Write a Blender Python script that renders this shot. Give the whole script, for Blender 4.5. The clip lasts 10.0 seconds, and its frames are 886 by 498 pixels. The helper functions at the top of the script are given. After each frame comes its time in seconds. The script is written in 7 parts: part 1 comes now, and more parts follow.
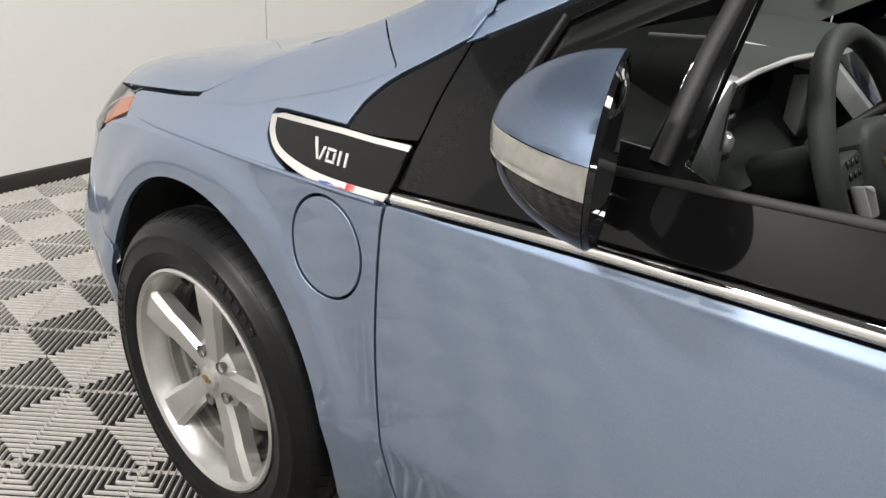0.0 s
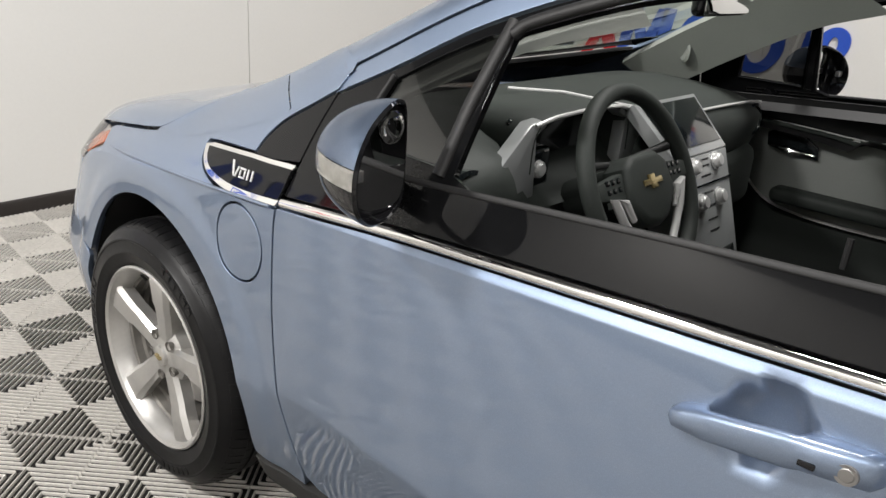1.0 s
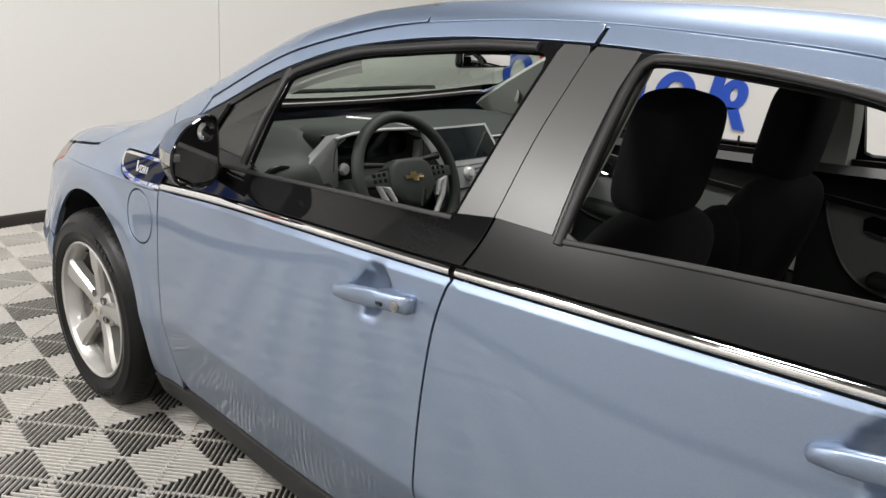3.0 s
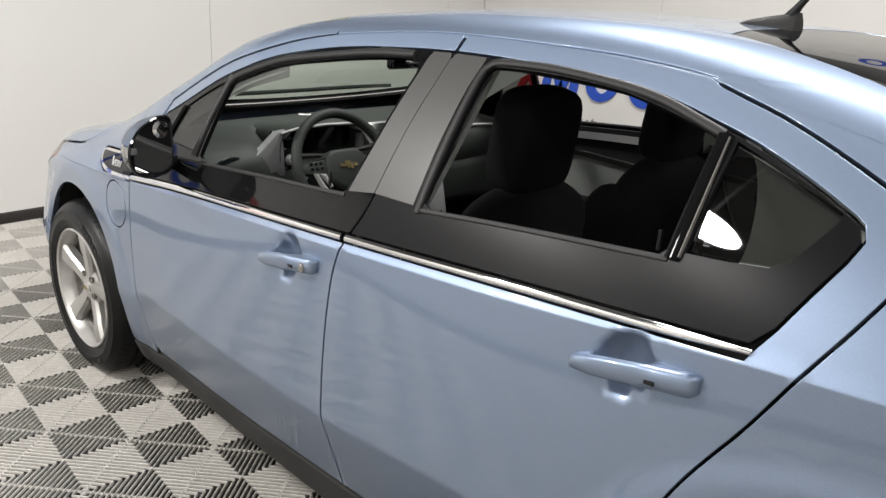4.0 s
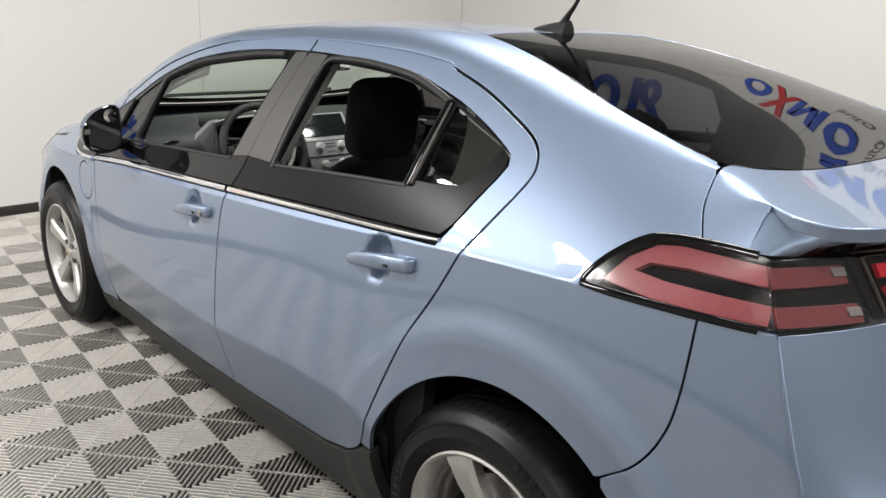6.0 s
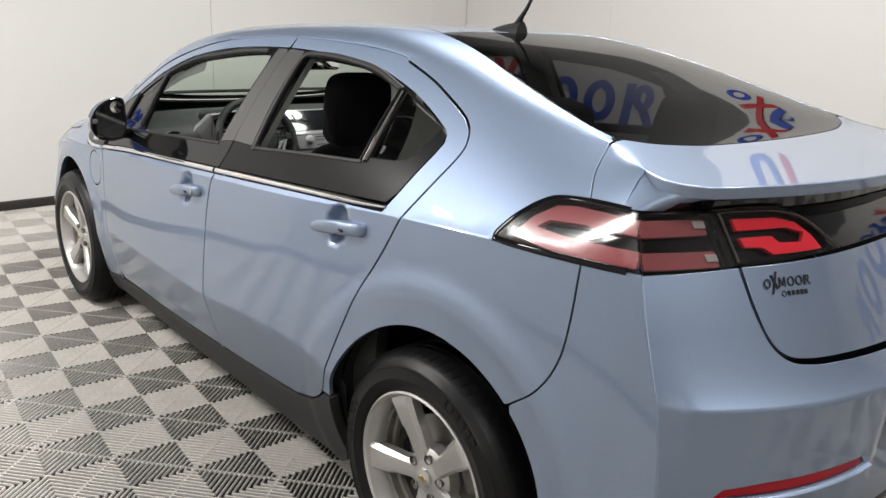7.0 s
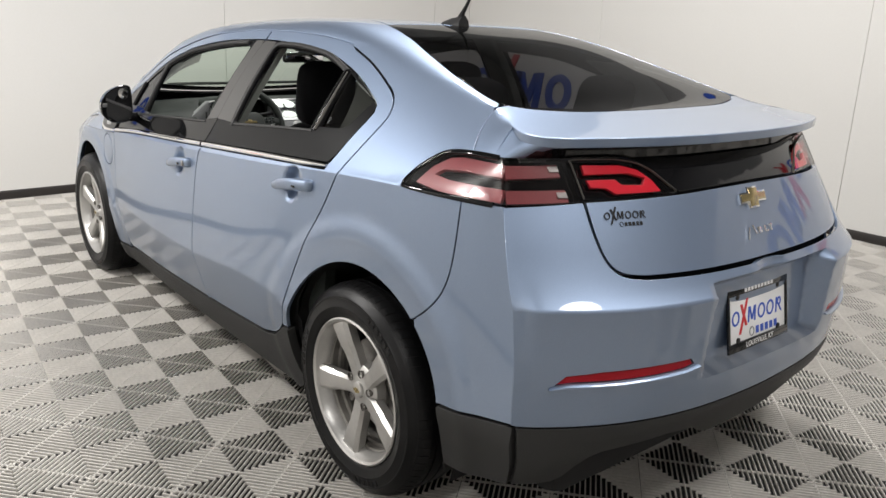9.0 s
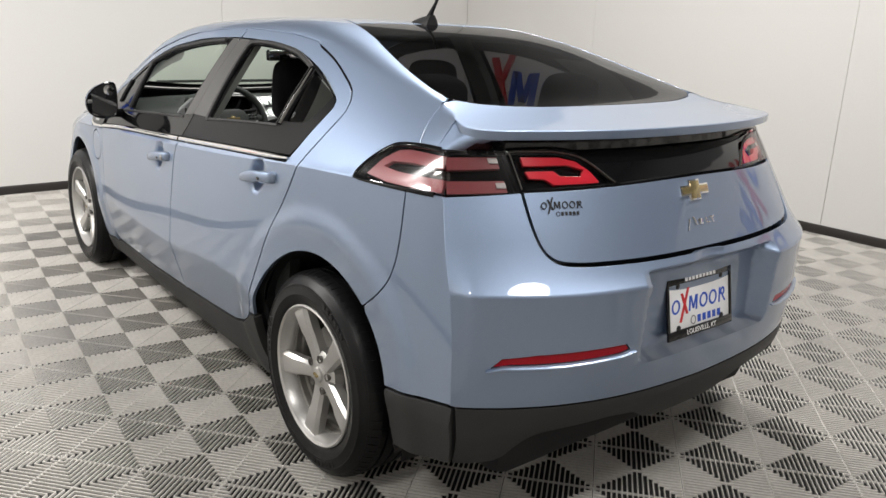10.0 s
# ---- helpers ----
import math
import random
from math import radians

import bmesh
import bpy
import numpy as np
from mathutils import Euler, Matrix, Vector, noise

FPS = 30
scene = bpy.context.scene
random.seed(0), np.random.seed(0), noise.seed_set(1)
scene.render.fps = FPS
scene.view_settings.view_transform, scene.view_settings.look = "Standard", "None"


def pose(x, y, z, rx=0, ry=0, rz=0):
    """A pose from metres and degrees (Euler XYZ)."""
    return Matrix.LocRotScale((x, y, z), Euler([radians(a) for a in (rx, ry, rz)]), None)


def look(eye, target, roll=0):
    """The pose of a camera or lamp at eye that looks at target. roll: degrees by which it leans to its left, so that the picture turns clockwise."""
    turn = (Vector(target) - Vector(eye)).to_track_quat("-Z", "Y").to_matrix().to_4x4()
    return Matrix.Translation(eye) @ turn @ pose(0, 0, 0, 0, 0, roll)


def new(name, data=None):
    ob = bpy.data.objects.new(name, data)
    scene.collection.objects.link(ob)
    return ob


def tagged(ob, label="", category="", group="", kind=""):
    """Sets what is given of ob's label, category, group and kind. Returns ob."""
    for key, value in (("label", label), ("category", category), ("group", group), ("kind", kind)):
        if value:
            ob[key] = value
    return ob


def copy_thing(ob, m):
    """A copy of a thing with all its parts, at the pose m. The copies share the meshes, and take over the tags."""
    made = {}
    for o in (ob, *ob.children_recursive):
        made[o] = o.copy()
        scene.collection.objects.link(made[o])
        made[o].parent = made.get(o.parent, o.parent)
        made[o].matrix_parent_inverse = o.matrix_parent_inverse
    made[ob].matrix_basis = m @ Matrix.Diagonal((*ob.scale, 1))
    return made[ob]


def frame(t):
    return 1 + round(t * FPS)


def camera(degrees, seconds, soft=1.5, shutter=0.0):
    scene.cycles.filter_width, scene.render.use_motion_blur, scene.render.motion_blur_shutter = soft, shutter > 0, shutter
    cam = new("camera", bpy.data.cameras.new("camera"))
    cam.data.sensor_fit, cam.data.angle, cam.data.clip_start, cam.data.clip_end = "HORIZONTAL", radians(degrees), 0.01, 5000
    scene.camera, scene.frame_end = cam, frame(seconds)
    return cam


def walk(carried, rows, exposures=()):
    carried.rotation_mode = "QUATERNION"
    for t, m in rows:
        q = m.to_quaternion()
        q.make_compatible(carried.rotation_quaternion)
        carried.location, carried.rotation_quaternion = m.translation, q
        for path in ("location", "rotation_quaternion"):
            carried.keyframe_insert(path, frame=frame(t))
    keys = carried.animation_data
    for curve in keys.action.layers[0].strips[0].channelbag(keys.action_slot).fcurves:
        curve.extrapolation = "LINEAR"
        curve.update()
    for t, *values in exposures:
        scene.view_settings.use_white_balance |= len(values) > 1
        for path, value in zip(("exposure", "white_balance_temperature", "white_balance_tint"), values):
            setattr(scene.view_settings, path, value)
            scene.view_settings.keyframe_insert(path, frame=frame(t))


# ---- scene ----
cam = camera(59.2, 10.0)
PATH = [
    (0, (1.169, -1.502, 1.22), (-0.018, -0.122, 0.391), 3.3),
    (0.5, (1.383, -1.603, 1.275), (0.175, -0.205, 0.508), 3.7),
    (1, (1.588, -1.63, 1.305), (0.362, -0.226, 0.58), 4.1),
    (1.5, (1.802, -1.645, 1.339), (0.562, -0.235, 0.65), 4.2),
    (2, (2.022, -1.736, 1.366), (0.764, -0.329, 0.704), 4.3),
    (2.5, (2.234, -1.81, 1.397), (0.957, -0.409, 0.759), 4.3),
    (3, (2.447, -1.804, 1.397), (1.154, -0.406, 0.785), 4.3),
    (3.2, (2.539, -1.791, 1.393), (1.237, -0.397, 0.793), 4.3),
    (4.3, (2.993, -1.896, 1.49), (1.658, -0.548, 0.856), 2.5),
    (4.5, (3.068, -1.922, 1.496), (1.727, -0.577, 0.869), 2.5),
    (5, (3.25, -1.912, 1.472), (1.885, -0.577, 0.878), 2.4),
    (5.5, (3.464, -1.881, 1.478), (2.088, -0.558, 0.88), 2.1),
    (6.8, (3.942, -1.977, 1.451), (2.517, -0.689, 0.891), 2.6),
    (7, (4.0, -1.962, 1.448), (2.569, -0.683, 0.885), 2.5),
    (7.5, (4.167, -1.916, 1.424), (2.724, -0.648, 0.866), 2.8),
    (8, (4.31, -1.929, 1.424), (2.853, -0.677, 0.865), 2.6),
    (8.5, (4.439, -2.005, 1.416), (2.968, -0.768, 0.862), 2.5),
    (9, (4.527, -2.021, 1.418), (3.044, -0.798, 0.866), 2.2),
    (9.5, (4.617, -1.974, 1.411), (3.124, -0.762, 0.86), 2.3),
    (10, (4.707, -1.941, 1.415), (3.204, -0.742, 0.865), 2.3),
]
walk(cam, [(t, look(eye, target, roll)) for t, eye, target, roll in PATH])

# ---------------------------------------------------------------- light
world = bpy.data.worlds.new("world")
scene.world = world
world.use_nodes = True
world.node_tree.nodes["Background"].inputs[0].default_value = (0.9, 0.95, 1.0, 1)
world.node_tree.nodes["Background"].inputs[1].default_value = 0.05
scene.view_settings.exposure = 0.0

# last four lamps: broad overhead fill, added out of view
LAMPS = [(1.22, -2.55, 3.1), (-0.25, -3.0, 3.1), (4.3, -3.0, 3.1), (5.6, -0.5, 4.45), (2.2, 1.1, 4.45), (4.6, 1.4, 4.45), (0.7, 1.1, 4.45)]
WATTS = [46, 116, 36, 72, 98, 76, 130]
LAMP_WIDE = [0.46, 0.46, 0.46, 1.1, 1.1, 1.1, 1.1]
for (lx, ly, lz), watts, wide in zip(LAMPS, WATTS, LAMP_WIDE):
    lamp = bpy.data.lights.new("lamp_light", "AREA")
    lamp.shape, lamp.size, lamp.energy, lamp.color = "DISK", wide, watts, (1.0, 0.975, 0.95)
    new("lamp_light", lamp).matrix_world = pose(lx, ly, lz - 0.012)


# ---------------------------------------------------------------- materials
def material(name, colour, rough=0.5, metal=0.0, coat=0.0, grain=0.0, scale=40.0, bump=0.0, spread=0.0, blotch=3.0, emit=0.0, spec=0.5, coat_ior=1.5):
    """A surface with fine grain, broad uneven patches and a little relief."""
    m = bpy.data.materials.new(name)
    m.use_nodes = True
    n, l = m.node_tree.nodes, m.node_tree.links
    b = n["Principled BSDF"]
    b.inputs["Base Color"].default_value = (*colour, 1)
    b.inputs["Roughness"].default_value = rough
    b.inputs["Metallic"].default_value = metal
    b.inputs["Coat Weight"].default_value = coat
    b.inputs["Coat Roughness"].default_value = 0.025
    b.inputs["Coat IOR"].default_value = coat_ior
    b.inputs["Specular IOR Level"].default_value = spec
    if emit:
        b.inputs["Emission Color"].default_value = (*colour, 1)
        b.inputs["Emission Strength"].default_value = emit
    co = n.new("ShaderNodeTexCoord")
    if grain or bump:
        fine = n.new("ShaderNodeTexNoise")
        fine.inputs["Scale"].default_value, fine.inputs["Detail"].default_value = scale, 6
        l.new(co.outputs["Object"], fine.inputs["Vector"])
        broad = n.new("ShaderNodeTexNoise")
        broad.inputs["Scale"].default_value, broad.inputs["Detail"].default_value = blotch, 4
        l.new(co.outputs["Object"], broad.inputs["Vector"])
        both = n.new("ShaderNodeMath")
        both.operation = "ADD"
        l.new(fine.outputs["Fac"], both.inputs[0])
        l.new(broad.outputs["Fac"], both.inputs[1])
        span = n.new("ShaderNodeMapRange")
        span.inputs["From Min"].default_value, span.inputs["From Max"].default_value = 0.6, 1.4
        span.inputs["To Min"].default_value, span.inputs["To Max"].default_value = 1 - grain, 1 + grain
        l.new(both.outputs[0], span.inputs["Value"])
        hue = n.new("ShaderNodeHueSaturation")
        hue.inputs["Color"].default_value = (*colour, 1)
        l.new(span.outputs[0], hue.inputs["Value"])
        l.new(hue.outputs[0], b.inputs["Base Color"])
        if spread:
            r = n.new("ShaderNodeMapRange")
            r.inputs["From Min"].default_value, r.inputs["From Max"].default_value = 0.35, 0.65
            r.inputs["To Min"].default_value, r.inputs["To Max"].default_value = rough - spread, rough + spread
            l.new(broad.outputs["Fac"], r.inputs["Value"])
            l.new(r.outputs[0], b.inputs["Roughness"])
        if bump:
            bp = n.new("ShaderNodeBump")
            bp.inputs["Strength"].default_value, bp.inputs["Distance"].default_value = 1.0, bump
            l.new(fine.outputs["Fac"], bp.inputs["Height"])
            l.new(bp.outputs[0], b.inputs["Normal"])
    return m


def glass(name, tint, gloss=0.02, least=0.05):
    """A tinted pane: it lets light through and mirrors by Fresnel."""
    m = bpy.data.materials.new(name)
    m.use_nodes = True
    n, l = m.node_tree.nodes, m.node_tree.links
    n.remove(n["Principled BSDF"])
    clear, mirror, mix, fres = n.new("ShaderNodeBsdfTransparent"), n.new("ShaderNodeBsdfGlossy"), n.new("ShaderNodeMixShader"), n.new("ShaderNodeLayerWeight")
    clear.inputs[0].default_value = (*tint, 1)
    mirror.inputs["Roughness"].default_value = gloss
    fres.inputs["Blend"].default_value = 0.5
    steep, share = n.new("ShaderNodeMath"), n.new("ShaderNodeMath")
    steep.operation, share.operation = "POWER", "MULTIPLY_ADD"
    steep.inputs[1].default_value = 5.5
    share.inputs[1].default_value, share.inputs[2].default_value = 0.95 - least, least
    l.new(fres.outputs["Facing"], steep.inputs[0])
    l.new(steep.outputs[0], share.inputs[0])
    l.new(share.outputs[0], mix.inputs[0])
    l.new(clear.outputs[0], mix.inputs[1])
    l.new(mirror.outputs[0], mix.inputs[2])
    l.new(mix.outputs[0], n["Material Output"].inputs[0])
    return m


def paint_material(name, colour):
    """Metallic car paint: flakes under a clear coat."""
    m = material(name, colour, rough=0.49, metal=0.92, coat=1.0, coat_ior=1.58)
    n, l = m.node_tree.nodes, m.node_tree.links
    b = n["Principled BSDF"]
    co = [x for x in n if x.type == "TEX_COORD"][0]
    flakes = n.new("ShaderNodeTexVoronoi")
    flakes.inputs["Scale"].default_value = 900
    l.new(co.outputs["Object"], flakes.inputs["Vector"])
    hue = n.new("ShaderNodeHueSaturation")
    hue.inputs["Color"].default_value = (*colour, 1)
    span = n.new("ShaderNodeMapRange")
    span.inputs["To Min"].default_value, span.inputs["To Max"].default_value = 0.9, 1.1
    l.new(flakes.outputs["Distance"], span.inputs["Value"])
    l.new(span.outputs[0], hue.inputs["Value"])
    l.new(hue.outputs[0], b.inputs["Base Color"])
    return m


PAINT = paint_material("ice_blue_paint", (0.258, 0.326, 0.446))
GLOSS_BLACK = material("gloss_black", (0.006, 0.006, 0.007), rough=0.06, grain=0.1)
SATIN_BLACK = material("black_trim_film", (0.007, 0.0072, 0.0078), rough=0.04, grain=0.12, scale=300, spec=0.2)
DOOR_FILM = material("satin_door_film", (0.009, 0.0092, 0.0098), rough=0.3, grain=0.15, scale=300, spec=0.12)
PILLAR_FILM = material("satin_pillar_film", (0.064, 0.063, 0.061), rough=0.38, spec=0.65, grain=0.1, scale=500, bump=0.0001)
RUBBER = material("black_rubber", (0.008, 0.008, 0.0085), rough=0.55, grain=0.2, scale=120, bump=0.0002)
TYRE = material("tyre_rubber", (0.0045, 0.0045, 0.005), rough=0.40, spec=0.26, grain=0.35, scale=60, bump=0.0004, spread=0.1)
CLADDING = material("grey_grained_plastic", (0.028, 0.028, 0.0275), rough=0.5, spec=0.35, grain=0.15, scale=700, bump=0.0003)
CHROME = material("chrome", (0.86, 0.85, 0.83), rough=0.06, metal=1.0, grain=0.03, scale=5)
ALLOY = material("silver_alloy", (0.56, 0.55, 0.53), rough=0.34, metal=0.75, coat=0.3, grain=0.06, scale=90, bump=0.00005)
ALLOY_DARK = material("dark_alloy", (0.19, 0.18, 0.165), rough=0.5, metal=0.5, grain=0.3, scale=40)
STEEL = material("brake_steel", (0.35, 0.34, 0.33), rough=0.4, metal=0.9, grain=0.2, scale=60)
VOID = material("unlit_black", (0.006, 0.006, 0.006), rough=0.9, grain=0.2)
SHELL = material("inner_body_black", (0.01, 0.01, 0.011), rough=0.8, grain=0.2)
DASH = material("black_dash_vinyl", (0.030, 0.035, 0.032), rough=0.6, spec=0.25, grain=0.2, scale=400, bump=0.0004)
CLOTH = material("black_seat_cloth", (0.007, 0.007, 0.008), rough=0.9, spec=0.2, grain=0.35, scale=500, bump=0.0006)
TRIM_GREY = material("grey_green_trim", (0.36, 0.38, 0.35), rough=0.7, grain=0.08, scale=350, bump=0.0003)
SILVER_TRIM = material("silver_painted_trim", (0.66, 0.66, 0.65), rough=0.3, metal=0.3, coat=0.3, grain=0.04)
STACK = material("pale_stack_plastic", (0.27, 0.28, 0.28), rough=0.28, coat=0.5, grain=0.05)
SCREEN = material("dark_screen", (0.006, 0.008, 0.009), rough=0.12, coat=0.4, grain=0.1)
CARPET = material("black_carpet", (0.012, 0.012, 0.012), rough=1.0, grain=0.4, scale=300, bump=0.002)
DOORCARD = material("door_card_grey", (0.24, 0.252, 0.24), rough=0.45, grain=0.12, scale=400, bump=0.0003)
GLASS_TINT = glass("tinted_glass", (0.10, 0.10, 0.105))
GLASS_DARK = glass("dark_side_glass", (0.16, 0.16, 0.155), least=0.085)
GLASS_CLEAR = glass("windscreen_glass", (0.70, 0.80, 0.72))
LENS_CLEAR = glass("clear_lens", (0.85, 0.82, 0.80))
LENS_HAZE = glass("hazy_lens", (0.80, 0.78, 0.77), gloss=0.13, least=0.11)
LENS_GREY = glass("smoked_lens", (0.55, 0.51, 0.50), gloss=0.09, least=0.10)
RED = material("red_lamp_plastic", (0.80, 0.025, 0.05), rough=0.25, coat=0.6, grain=0.1, scale=200)
RED_DIM = material("pale_red_lamp_plastic", (0.46, 0.12, 0.135), rough=0.3, coat=0.4, grain=0.12, scale=150)
REFLECTOR = material("dark_red_reflector", (0.34, 0.003, 0.012), rough=0.25, spec=0.2, coat=0.1, grain=0.2, scale=400)
AMBER = material("amber_lens", (0.75, 0.20, 0.06), rough=0.2, coat=0.6, grain=0.1)
GOLD = material("gold_badge", (0.50, 0.40, 0.20), rough=0.22, metal=0.8, grain=0.1, scale=60)
WHITE = material("white_print", (0.82, 0.82, 0.82), rough=0.4, grain=0.03)
SIGN_BLUE = material("sign_blue", (0.012, 0.07, 0.46), rough=0.35, grain=0.05)
SIGN_RED = material("sign_red", (0.55, 0.012, 0.02), rough=0.35, grain=0.05)
SIGN_GREY = material("sign_grey", (0.16, 0.165, 0.17), rough=0.4, grain=0.05)
INK = material("black_print", (0.01, 0.01, 0.011), rough=0.4, grain=0.05)
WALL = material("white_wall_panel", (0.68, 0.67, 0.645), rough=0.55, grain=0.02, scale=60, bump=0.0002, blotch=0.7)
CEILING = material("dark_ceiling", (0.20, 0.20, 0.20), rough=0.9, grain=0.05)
# south and east walls stay unseen; both greyed to darken the paint's reflections
WALL_SOUTH_TONED = material("toned_down_south_panel", (0.52, 0.512, 0.495), rough=0.6, grain=0.03, scale=60, bump=0.0002, blotch=0.7)
WALL_EAST_TONED = material("toned_down_east_panel", (0.30, 0.295, 0.285), rough=0.6, grain=0.03, scale=60, bump=0.0002, blotch=0.7)
BASEBOARD = material("dark_baseboard", (0.02, 0.016, 0.014), rough=0.45, grain=0.2)
TILE = material("grey_floor_rib", (0.60, 0.575, 0.535), rough=0.45, spec=0.35, grain=0.16, scale=70, bump=0.0003, blotch=5.0)
UNDERFLOOR = material("near_black_subfloor", (0.008, 0.0075, 0.007), rough=0.9, grain=0.4, scale=20)
LAMP_WHITE = material("lamp_housing", (0.75, 0.75, 0.75), rough=0.5, grain=0.02)


# ---------------------------------------------------------------- car body curves
def curve(xs, ys, soft=0.0):
    """A smooth monotone curve through a few stations; soft: over how many metres its bends are eased."""
    xs, ys = np.array(xs, float), np.array(ys, float)
    h, d = np.diff(xs), np.diff(ys) / np.diff(xs)
    m = np.zeros(len(xs))
    m[0], m[-1] = d[0], d[-1]
    for k in range(1, len(xs) - 1):
        if d[k - 1] * d[k] > 0:
            w1, w2 = 2 * h[k] + h[k - 1], h[k] + 2 * h[k - 1]
            m[k] = (w1 + w2) / (w1 / d[k - 1] + w2 / d[k])

    def at(x):
        k = int(min(max(np.searchsorted(xs, x) - 1, 0), len(xs) - 2))
        t = (x - xs[k]) / h[k]
        if t < 0:
            return ys[0] + m[0] * (x - xs[0])
        if t > 1:
            return ys[-1] + m[-1] * (x - xs[-1])
        return (2 * t**3 - 3 * t * t + 1) * ys[k] + (t**3 - 2 * t * t + t) * h[k] * m[k] + (3 * t * t - 2 * t**3) * ys[k + 1] + (t**3 - t * t) * h[k] * m[k + 1]
    if not soft:
        return at
    grid = np.arange(xs[0] - 4 * soft, xs[-1] + 4 * soft, 0.004)
    vals = np.array([at(v) for v in grid])
    k = np.exp(-0.5 * (np.arange(-3 * soft, 3 * soft + 1e-9, 0.004) / soft) ** 2)
    half = len(k) // 2
    pad = np.r_[vals[0] + (np.arange(-half, 0)) * (vals[1] - vals[0]), vals, vals[-1] + np.arange(1, half + 1) * (vals[-1] - vals[-2])]
    vals = np.convolve(pad, k / k.sum(), "valid")[: len(grid)]
    return lambda x: float(np.interp(x, grid, vals))


# Feature lines of the body's side, by the station x: heights and half-widths.
CREASE_Z = curve([-0.9, -0.5, -0.26, 0.08, 0.3, 0.49, 0.79, 1.1, 1.33, 1.6, 2.145, 2.4, 2.56, 2.87, 3.3], [0.60, 0.725, 0.782, 0.820, 0.837, 0.849, 0.868, 0.885, 0.897, 0.914, 0.950, 0.972, 0.984, 1.0, 1.01], 0.06)
CREASE_Y = curve([-0.9, -0.7, -0.4, 0.0, 0.5, 1.2, 2.0, 2.56, 2.87, 3.1, 3.2, 3.35], [0.50, 0.66, 0.77, 0.82, 0.836, 0.842, 0.832, 0.812, 0.80, 0.775, 0.752, 0.70], 0.05)
EDGE_X = [-0.9, -0.52, -0.3, -0.05, 0.1, 0.2, 0.35, 0.5, 0.86, 1.25, 1.65, 2.0, 2.4, 2.7, 2.98, 3.06, 3.15, 3.25, 3.4]
EDGE_Z = curve(EDGE_X, [0.66, 0.795, 0.835, 0.876, 0.925, 0.955, 1.003, 1.075, 1.257, 1.348, 1.375, 1.367, 1.325, 1.275, 1.213, 1.193, 1.176, 1.166, 1.16], 0.03)
EDGE_Y = curve(EDGE_X, [0.46, 0.676, 0.73, 0.748, 0.722, 0.725, 0.73, 0.71, 0.64, 0.58, 0.553, 0.553, 0.562, 0.570, 0.585, 0.62, 0.668, 0.70, 0.71], 0.03)
LOWER_Y = curve([-0.9, -0.7, -0.4, 0.0, 0.5, 1.2, 2.0, 2.685, 3.0, 3.3], [0.60, 0.735, 0.812, 0.844, 0.850, 0.860, 0.863, 0.856, 0.838, 0.80], 0.08)
TOP_Z = curve([-0.95, -0.8, -0.5, 0.0, 0.15, 0.5, 0.9, 1.3, 1.6, 2.0, 2.4, 2.8, 2.92, 3.02, 3.07, 3.12, 3.25, 3.4], [0.69, 0.768, 0.862, 0.972, 1.015, 1.147, 1.323, 1.415, 1.433, 1.424, 1.391, 1.288, 1.2478, 1.2135, 1.2005, 1.195, 1.180, 1.168], 0.03)
RAIL = curve([-0.9, -0.5, -0.2, 0.1, 0.3, 0.5, 0.75, 1.0, 1.15, 1.3, 1.6, 1.85, 2.1, 2.25, 2.4, 2.6, 2.8, 2.95, 3.05, 3.4], [0.020, 0.045, 0.045, 0.050, 0.070, 0.084, 0.084, 0.078, 0.059, 0.043, 0.034, 0.050, 0.058, 0.052, 0.037, 0.022, 0.010, 0.003, 0.001, 0.0], 0.05)

SWELL = curve([-0.9, 0.42, 0.8, 1.2, 1.8, 2.2, 2.5, 2.75, 3.4], [0.0, 0.0, 0.020, 0.027, 0.027, 0.018, 0.004, 0.0, 0.0], 0.06)
WAIST = curve([-0.9, 0.4, 0.6, 1.5, 2.03, 2.4, 2.8, 3.4], [0.43, 0.45, 0.505, 0.505, 0.54, 0.52, 0.45, 0.43], 0.08)


def side_y(x, z):
    """Half-width of the body's side at the station x and the height z."""
    zc, yc, ze, ye, yl = CREASE_Z(x), CREASE_Y(x), EDGE_Z(x), EDGE_Y(x), LOWER_Y(x)
    if z >= zc:
        s = (z - zc) / max(ze - zc, 0.02)
        return yc + (ye - yc) * (0.72 * s + 0.28 * s * s) + 0.003 * math.exp(-(z - zc) / 0.005)
    swell, zl = SWELL(x), WAIST(x)
    yl += swell
    if z >= zl:
        s = (z - zl) / (zc - zl)
        return yl + (yc + 0.003 - yl) * (math.sqrt(s * s + 0.0003) - 0.01732) / 0.98283
    s = (zl - z) / (zl - 0.16)
    lean = 0.5 + 0.28 * min(swell / 0.02, 1)
    return yl - (0.085 + 0.85 * swell) * (lean * (math.sqrt(s * s + 0.0006) - 0.0245) / 0.9758 + (1 - lean) * s**4)


def top_z(x, y):
    """Height of the bonnet, the roof and the glass."""
    ye, ze = EDGE_Y(x), EDGE_Z(x)
    s = min(abs(y) / ye, 1.2)
    rail = RAIL(x) * (1 - math.exp(-max(1 - s, -0.05) * ye / 0.04))
    return ze + rail + (TOP_Z(x) - ze - RAIL(x)) * (1 - s**2.6)


FOLD = 0.785
EDGE_LOW = curve([0.15, 0.28, 0.4, 0.6, FOLD], [3.25, 3.30, 3.328, 3.328, 3.305])
MID_LOW = curve([0.15, 0.28, 0.45, 0.6, FOLD], [3.40, 3.47, 3.518, 3.533, 3.530])


def REAR_EDGE(z):
    return EDGE_LOW(z) if z < FOLD else 3.305 - 0.444 * (z - FOLD)


